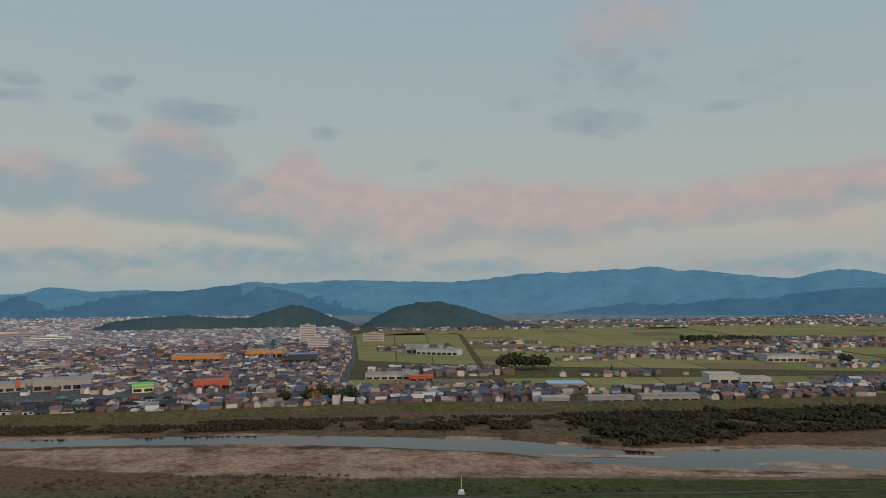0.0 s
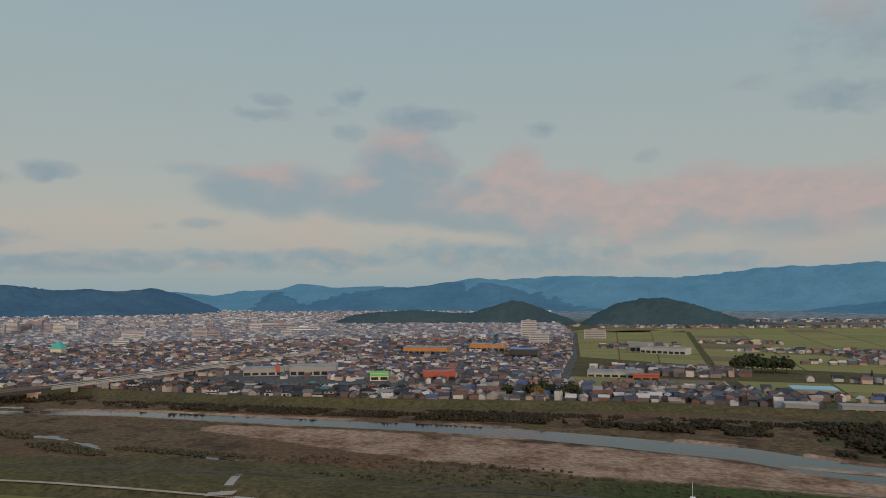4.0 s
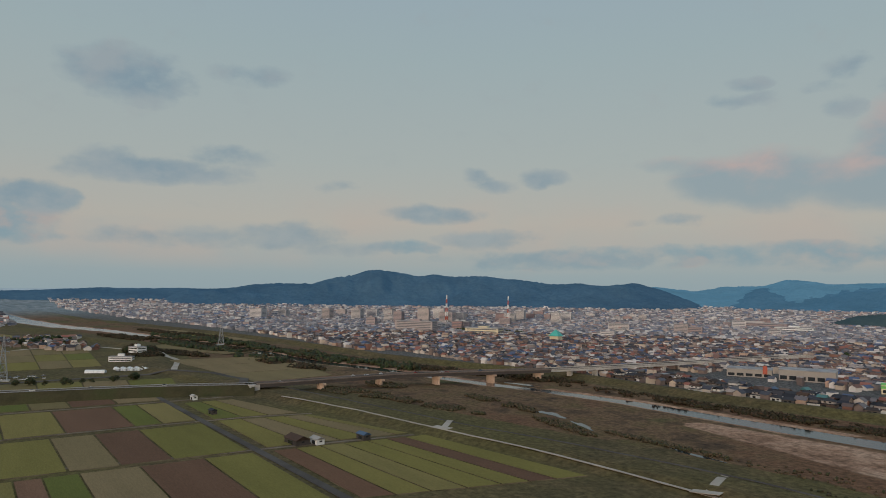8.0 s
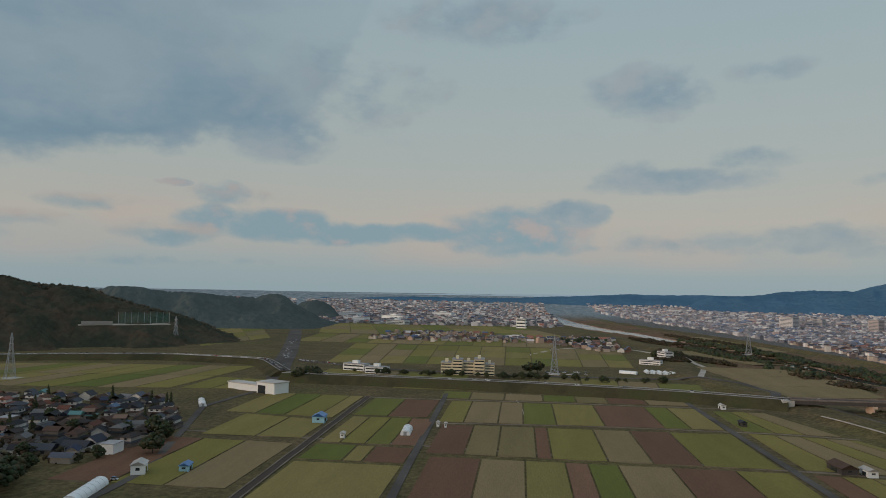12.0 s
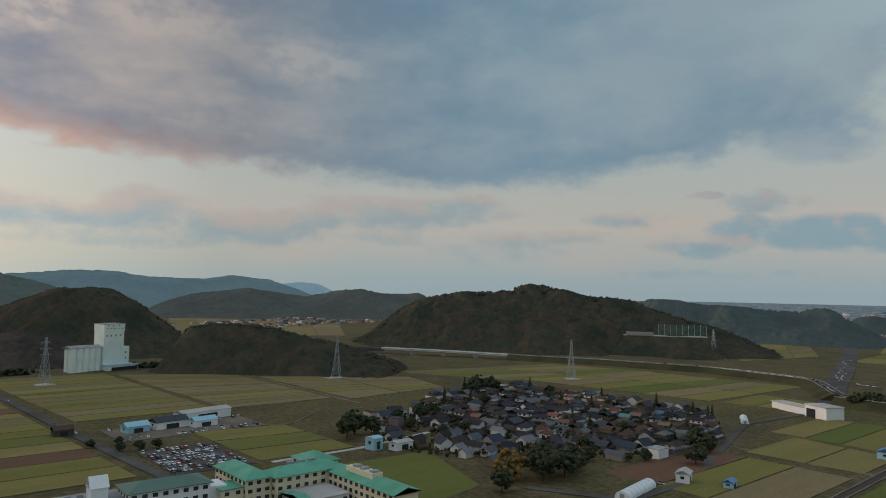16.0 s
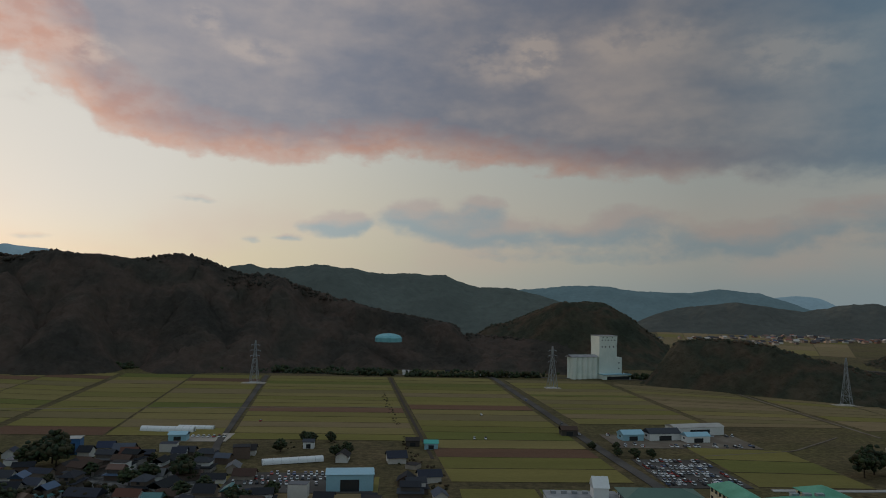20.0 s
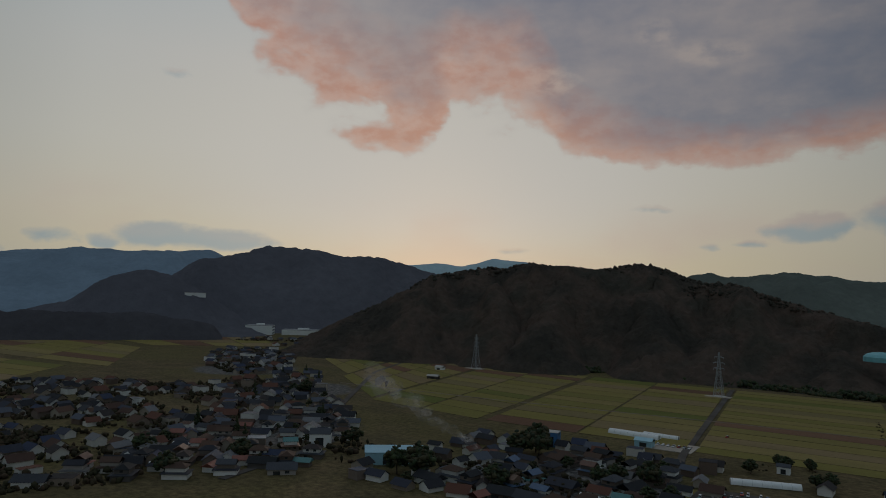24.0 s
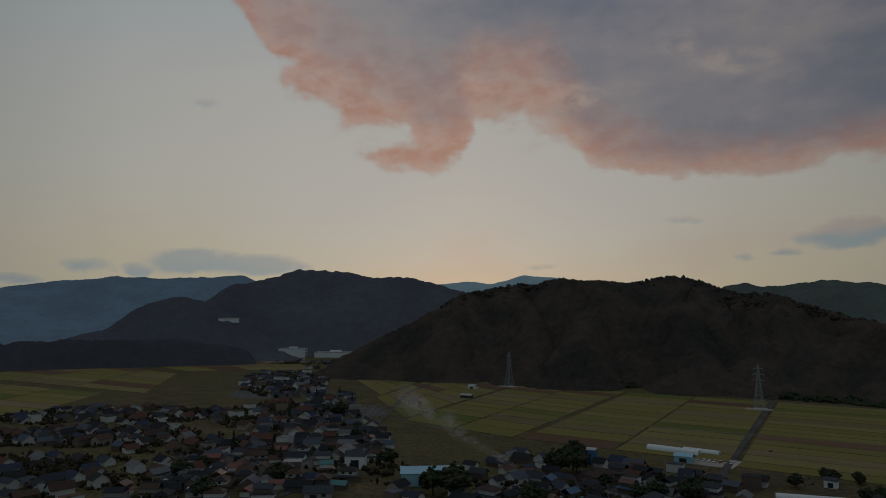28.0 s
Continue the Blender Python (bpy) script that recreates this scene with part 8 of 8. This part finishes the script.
def plant(k, x, y, group, s=1.0, z=0.0):
    m = pose(x, y, z, 0, 0, rng.uniform(0, 360))
    if not tree_used[k]:
        tree_used[k] = True
        ob = TREES[k]
        ob.matrix_basis = m
    else:
        ob = copy_thing(TREES[k], m)
    ob.scale = (s, s, s * rng.uniform(0.9, 1.1))
    return tagged(ob, group=group)


plant(3, -283, -262, "trees of the village", 1.3)
for x, y, k, s in ((-271, -401, 0, 1.2), (-283, -410, 0, 1.3), (-292, -402, 1, 1.4), (-504, -511, 0, 1.5), (-490, -505, 0, 1.3), (-516, -505, 0, 1.4), (-372, -430, 0, 1.0), (-366, -419, 2, 1.0), (-308, -261, 0, 1.4), (-310, -246, 0, 1.3), (-296, -250, 0, 1.3), (-322, -250, 0, 1.2), (-398, -217, 0, 1.1), (-440, -237, 0, 1.2), (-432, -228, 1, 1.3), (-452, -451, 1, 1.2), (-355, -425, 0, 1.0), (-262, -248, 1, 1.3)):
    plant(k, x, y, "trees of the village", s)
for k in range(110):
    x, y = rng.uniform(-580, -290), rng.uniform(-520, -240)
    if inside(x, y, VILLAGE_1):
        plant(int(rng.choice([1, 4, 4, 4, 2])), x, y, "trees of the village", rng.uniform(0.8, 1.1))
for k in range(46):
    x, y = rng.uniform(10, 240), rng.uniform(-470, -290)
    if inside(x, y, VILLAGE_2) or rng.random() < 0.25:
        plant(int(rng.choice([0, 1, 4, 4])), x, y, "trees beside the narrow road", rng.uniform(0.8, 1.1))
for k in range(130):
    x, y = rng.uniform(285, 660), rng.uniform(-650, -180)
    if inside(x, y, VILLAGE_3):
        plant(int(rng.choice([0, 1, 4, 4, 2])), x, y, "trees of the eastern village", rng.uniform(0.8, 1.1))
for x, y, s in ((200, -420, 1.4), (194, -412, 1.3), (206, -408, 1.3), (230, -330, 1.4), (222, -322, 1.3), (236, -318, 1.2), (-128, -470, 0.7), (-140, -452, 0.7), (-150, -448, 0.8), (-145, -470, 0.6), (-160, -446, 0.7), (60, -480, 0.9), (48, -486, 0.8), (66, -490, 0.8), (40, -440, 0.9), (34, -450, 0.9)):
    plant(0 if s > 1 else 1, x, y, "trees beside the roads", s)
for x, y, s in ((92, 985, 1.6), (105, 992, 1.8), (120, 985, 1.8), (135, 990, 1.8), (150, 986, 1.6), (112, 1003, 1.7), (140, 1005, 1.7), (225, 905, 1.0), (-112, 700, 1.3), (-125, 690, 1.3), (-85, 690, 1.3), (-150, 695, 1.0), (599, 1029, 1.2), (608, 1035, 1.1), (-96, 684, 1.1)):
    plant(2 if x == 225 else 0, x, y, "trees by the town dyke", s)
plant(3, -118, 682, "trees by the town dyke", 1.0)
for k in range(50):
    x, y = rng.uniform(-840, -740), rng.uniform(-200, 160)
    plant(int(rng.choice([1, 4])), float(np.interp(y, [-200, 160], [-820, -800])) + rng.uniform(-8, 8), y, "trees along the plain road", rng.uniform(0.7, 1.1))
for x, y in ((-735, -225), (-742, -232), (-728, -236), (-738, -220), (-860, 10), (-866, 20), (-1080, 200), (-1090, 215), (-1075, 228)):
    plant(0, x, y, "trees along the plain road", 1.2)


def thicket(name, blobs, count, size, mat, label, flat=0.8, tall=0.0):
    """Shrubs and reeds strewn round centres (x, y, half length, half width, turn)."""
    area = np.array([b[2] * b[3] for b in blobs])
    pick = rng.choice(len(blobs), count, p=area / area.sum())
    r, a = np.sqrt(rng.random(count)), rng.uniform(0, 6.283, count)
    B = np.array(blobs, float)[pick]
    c, s = np.cos(np.radians(B[:, 4])), np.sin(np.radians(B[:, 4]))
    u, v = r * np.cos(a) * B[:, 2], r * np.sin(a) * B[:, 3]
    x, y = B[:, 0] + u * c - v * s, B[:, 1] + u * s + v * c
    keep = (fbm(x, y, 26, 3, 4.0) > -0.22)
    d, w = line_near(x, y, RIVER)
    keep &= d > w[..., 0] * 0.98
    x, y = x[keep], y[keep]
    sz = rng.uniform(*size, len(x))
    z = ground_height(x, y) + sz * 0.4 + tall * rng.random(len(x)) * np.clip(0.6 + fbm(x, y, 18, 2, 6.0), 0.1, 1)
    ob = clumps(name, np.stack([x, y, z], -1), sz, M[mat], flat=flat)
    return tagged(ob, label, "shrubs", kind="stuff")


M["scrub"] = surface("scrub_leaves", [(0.042, 0.036, 0.022), (0.055, 0.044, 0.027), (0.07, 0.048, 0.032), (0.045, 0.042, 0.024)], 0.05, 0.5, 0.95, by="island", stain=0.35, spec=0.1)
thicket("scrub", [(170, 545, 75, 42, -5), (270, 560, 110, 38, 0), (400, 575, 120, 35, 2), (130, 505, 30, 22, -20), (180, 520, 40, 30, 0), (300, 592, 180, 26, 2), (430, 545, 100, 30, 0)], 17000, (0.6, 1.9), "scrub", "dense dark riverside scrub and low willows", 0.9, 5.0)
thicket("scrub", [(-60, 560, 130, 8, -4), (-230, 556, 90, 7, 0), (40, 562, 60, 16, 0)], 5000, (0.6, 1.4), "scrub", "low dark scrub along the far bank", 0.9, 3.4)
thicket("scrub", [(-420, 545, 170, 9, 2), (-600, 545, 60, 16, 20), (-760, 500, 120, 13, 8), (-980, 450, 150, 14, 8), (-1240, 425, 160, 14, 6), (-1560, 390, 190, 16, 14)], 7000, (0.7, 2.0), "scrub", "dark willow belt on the town side of the river", 0.9, 3.2)
thicket("scrub", [(-600, 320, 60, 16, 20), (-640, 372, 30, 18, 0), (-505, 340, 60, 9, 12), (-490, 400, 60, 9, -5), (-380, 372, 40, 7, -10), (-300, 385, 50, 6, 0)], 4200, (0.5, 1.4), "reed", "brown reeds and shrubs on the flood plain", 0.9, 1.6)
thicket("scrub", [(-880, 360, 90, 22, 6), (-1000, 400, 120, 16, 10), (-1200, 350, 140, 22, 10), (-1430, 290, 170, 26, 18), (-1120, 260, 110, 16, 20), (-1060, 220, 36, 26, 0)], 8000, (0.8, 2.2), "scrub", "dark riverside woods beyond the bridge", 0.9, 4.0)
thicket("scrub", [(-1000, 425, 160, 26, 10), (-1250, 402, 170, 24, 8), (-820, 462, 80, 20, 10), (-1180, 330, 150, 18, 12), (-960, 352, 70, 20, 8), (-1480, 345, 150, 20, 16)], 5200, (1.4, 3.2), "leaf_dark", "dark willows and bamboo along the river", 1.0, 5.0)
thicket("scrub", [(-170, 395, 120, 14, 4), (-40, 385, 110, 12, 2), (60, 372, 60, 9, 0), (-120, 366, 90, 6, 2)], 420, (0.5, 1.4), "reed", "low brown scrub beside the gravel bar")
thicket("scrub", [(-300, 560, 260, 16, 2), (0, 590, 200, 14, 0), (300, 610, 200, 12, 0)], 7000, (0.5, 1.2), "scrub", "dry dark reeds below the town dyke", 0.9, 0.8)
thicket("scrub", [(582, 1578, 30, 30, 0), (640, 1572, 50, 36, 0), (705, 1562, 40, 30, 0)], 1500, (2, 4.5), "leaf_dark", "dark grove among the far fields", 1.0, 12)
thicket("scrub", [(-1340, 1000, 40, 20, 30), (-1230, 1040, 36, 20, 30), (-560, 1130, 26, 18, 0), (-1420, 140, 40, 30, 0), (-1390, 100, 30, 26, 0)], 1400, (1.6, 3.6), "leaf_dark", "dark groves among the houses", 1.0, 8)
thicket("scrub", [(-60, -900, 150, 16, 0), (-330, -900, 60, 12, 0), (200, -920, 150, 16, -4), (420, -960, 120, 20, -20), (-420, -790, 60, 14, -30)], 4500, (1.0, 2.6), "leaf_dark", "dark trees along the foot of the hills", 1.0, 7)
thicket("scrub", [(60, -478, 22, 12, 20), (-5, -440, 10, 20, 5), (-20, -400, 5, 60, 4), (8, -600, 3, 150, 5)], 300, (0.4, 1.0), "scrub", "dark weeds along a ditch")
thicket("scrub", [(300, -330, 60, 30, 40), (780, -690, 180, 52, -42), (170, -350, 60, 20, 0), (660, -375, 115, 55, 41), (435, -228, 95, 40, 41), (540, -470, 90, 60, -42), (1010, -1000, 120, 14, 40), (470, -330, 60, 40, 41), (565, -305, 80, 48, 41), (500, -205, 90, 40, 41), (390, -185, 70, 36, 41), (620, -250, 70, 36, 41)], 9500, (0.7, 1.9), "scrub", "dark garden hedges between houses", 1.0, 3.5)
thicket("scrub", [(-400, -360, 120, 110, 0), (-480, -440, 80, 60, 0)], 2600, (0.6, 1.6), "scrub", "dark garden hedges between houses", 1.0, 3.0)


# ---- small ponds on the flood plain ----
for x, y, a, b, turn in ((-419, 401, 16, 4, -12), (-374, 387, 16, 3.0, -20), (-432, 400, 8, 4, 0), (-270, 378, 18, 2.2, -4), (-640, 470, 26, 7, 10), (-575, 505, 22, 5, 8)):
    n = 22
    c, s_ = math.cos(radians(turn)), math.sin(radians(turn))
    ring = []
    for i in range(n):
        t = 2 * math.pi * i / n
        r = 1 + 0.25 * math.sin(3 * t + x) + 0.15 * math.sin(5 * t + y)
        u, v = a * r * math.cos(t), b * r * math.sin(t)
        ring.append((x + u * c - v * s_, y + u * s_ + v * c))
    zz = max(float(ground_height(np.array([p[0]]), np.array([p[1]]))[0]) for p in ring) + 0.1
    tagged(raw("water", [(p[0], p[1], zz) for p in ring] + [(p[0], p[1], zz - 1.5) for p in ring], [tuple(range(n))] + [(i, n + i, n + (i + 1) % n, (i + 1) % n) for i in range(n)], M["water"]), "shallow pond on the flood plain", "pond", kind="structure")

# ---- gravel bars in the river ----
M["gravel"] = surface("river_gravel", [(0.26, 0.18, 0.13), (0.36, 0.26, 0.19), (0.44, 0.33, 0.25)], 0.08, 0.7, 0.95, stain=0.3, bump=0.6, spec=0.1)
for x, y, a, b, turn in ((224, 428, 34, 9, -2), (108, 458, 40, 5, -8)):
    n = 36
    c, s_ = math.cos(radians(turn)), math.sin(radians(turn))
    rows = []
    for k, z in ((1.0, -2.4), (0.85, -1.8), (0.5, -1.25)):
        for i in range(n):
            t = 2 * math.pi * i / n
            r = k * (1 + 0.2 * math.sin(2 * t + x) + 0.12 * math.sin(5 * t + y))
            u, v = a * r * math.cos(t), b * r * math.sin(t)
            rows.append((x + u * c - v * s_, y + u * s_ + v * c, z))
    fs = [(k * n + i, k * n + (i + 1) % n, (k + 1) * n + (i + 1) % n, (k + 1) * n + i) for k in range(2) for i in range(n)] + [tuple(2 * n + i for i in range(n))]
    tagged(raw("gravel_bar", rows, fs, M["gravel"], smooth=True), "pale gravel bar in the shallow river", "gravel bar", kind="structure")

# ---- smoke of field fires ----
m = bpy.data.materials.new("smoke")
m.use_nodes = True
nt = m.node_tree
nt.nodes.clear()
o = nt.nodes.new("ShaderNodeOutputMaterial")
mixer, clear_b, veil = nt.nodes.new("ShaderNodeMixShader"), nt.nodes.new("ShaderNodeBsdfTransparent"), nt.nodes.new("ShaderNodeBsdfTranslucent")
veil.inputs[0].default_value = (0.75, 0.78, 0.8, 1)
nt.links.new(step_in(nt, noise_in(nt, 0.18, 4, 0.6), 0.3, 0.7, 0.0, 0.10), mixer.inputs[0])
nt.links.new(clear_b.outputs[0], mixer.inputs[1]), nt.links.new(veil.outputs[0], mixer.inputs[2]), nt.links.new(mixer.outputs[0], o.inputs[0])


def smoke(x, y, drift, rise, r0, r1, n, label):
    ob = base("smoke_plume", x, y, 0, 0, label=label, category="smoke")
    for i in range(n):
        t = i / (n - 1)
        r = r0 + (r1 - r0) * t
        p = (drift[0] * t + rng.normal(0, r * 0.35), drift[1] * t + rng.normal(0, r * 0.35), 1 + r * 0.6 + rise * t + rng.normal(0, r * 0.25))
        c = clumps("puff", [p], [r], m, ob, 0.8, 0.25)
        c.visible_shadow = False


smoke(217, -383, (150, -75), 26, 2.2, 9.5, 30, "thin white smoke drifting from a field fire")
smoke(-262, 1078, (12, 10), 34, 3.0, 10.0, 26, "thin white smoke rising above the town")
smoke(217, -383, (24, -12), 7, 1.4, 3.2, 12, "white smoke at the foot of a field fire")
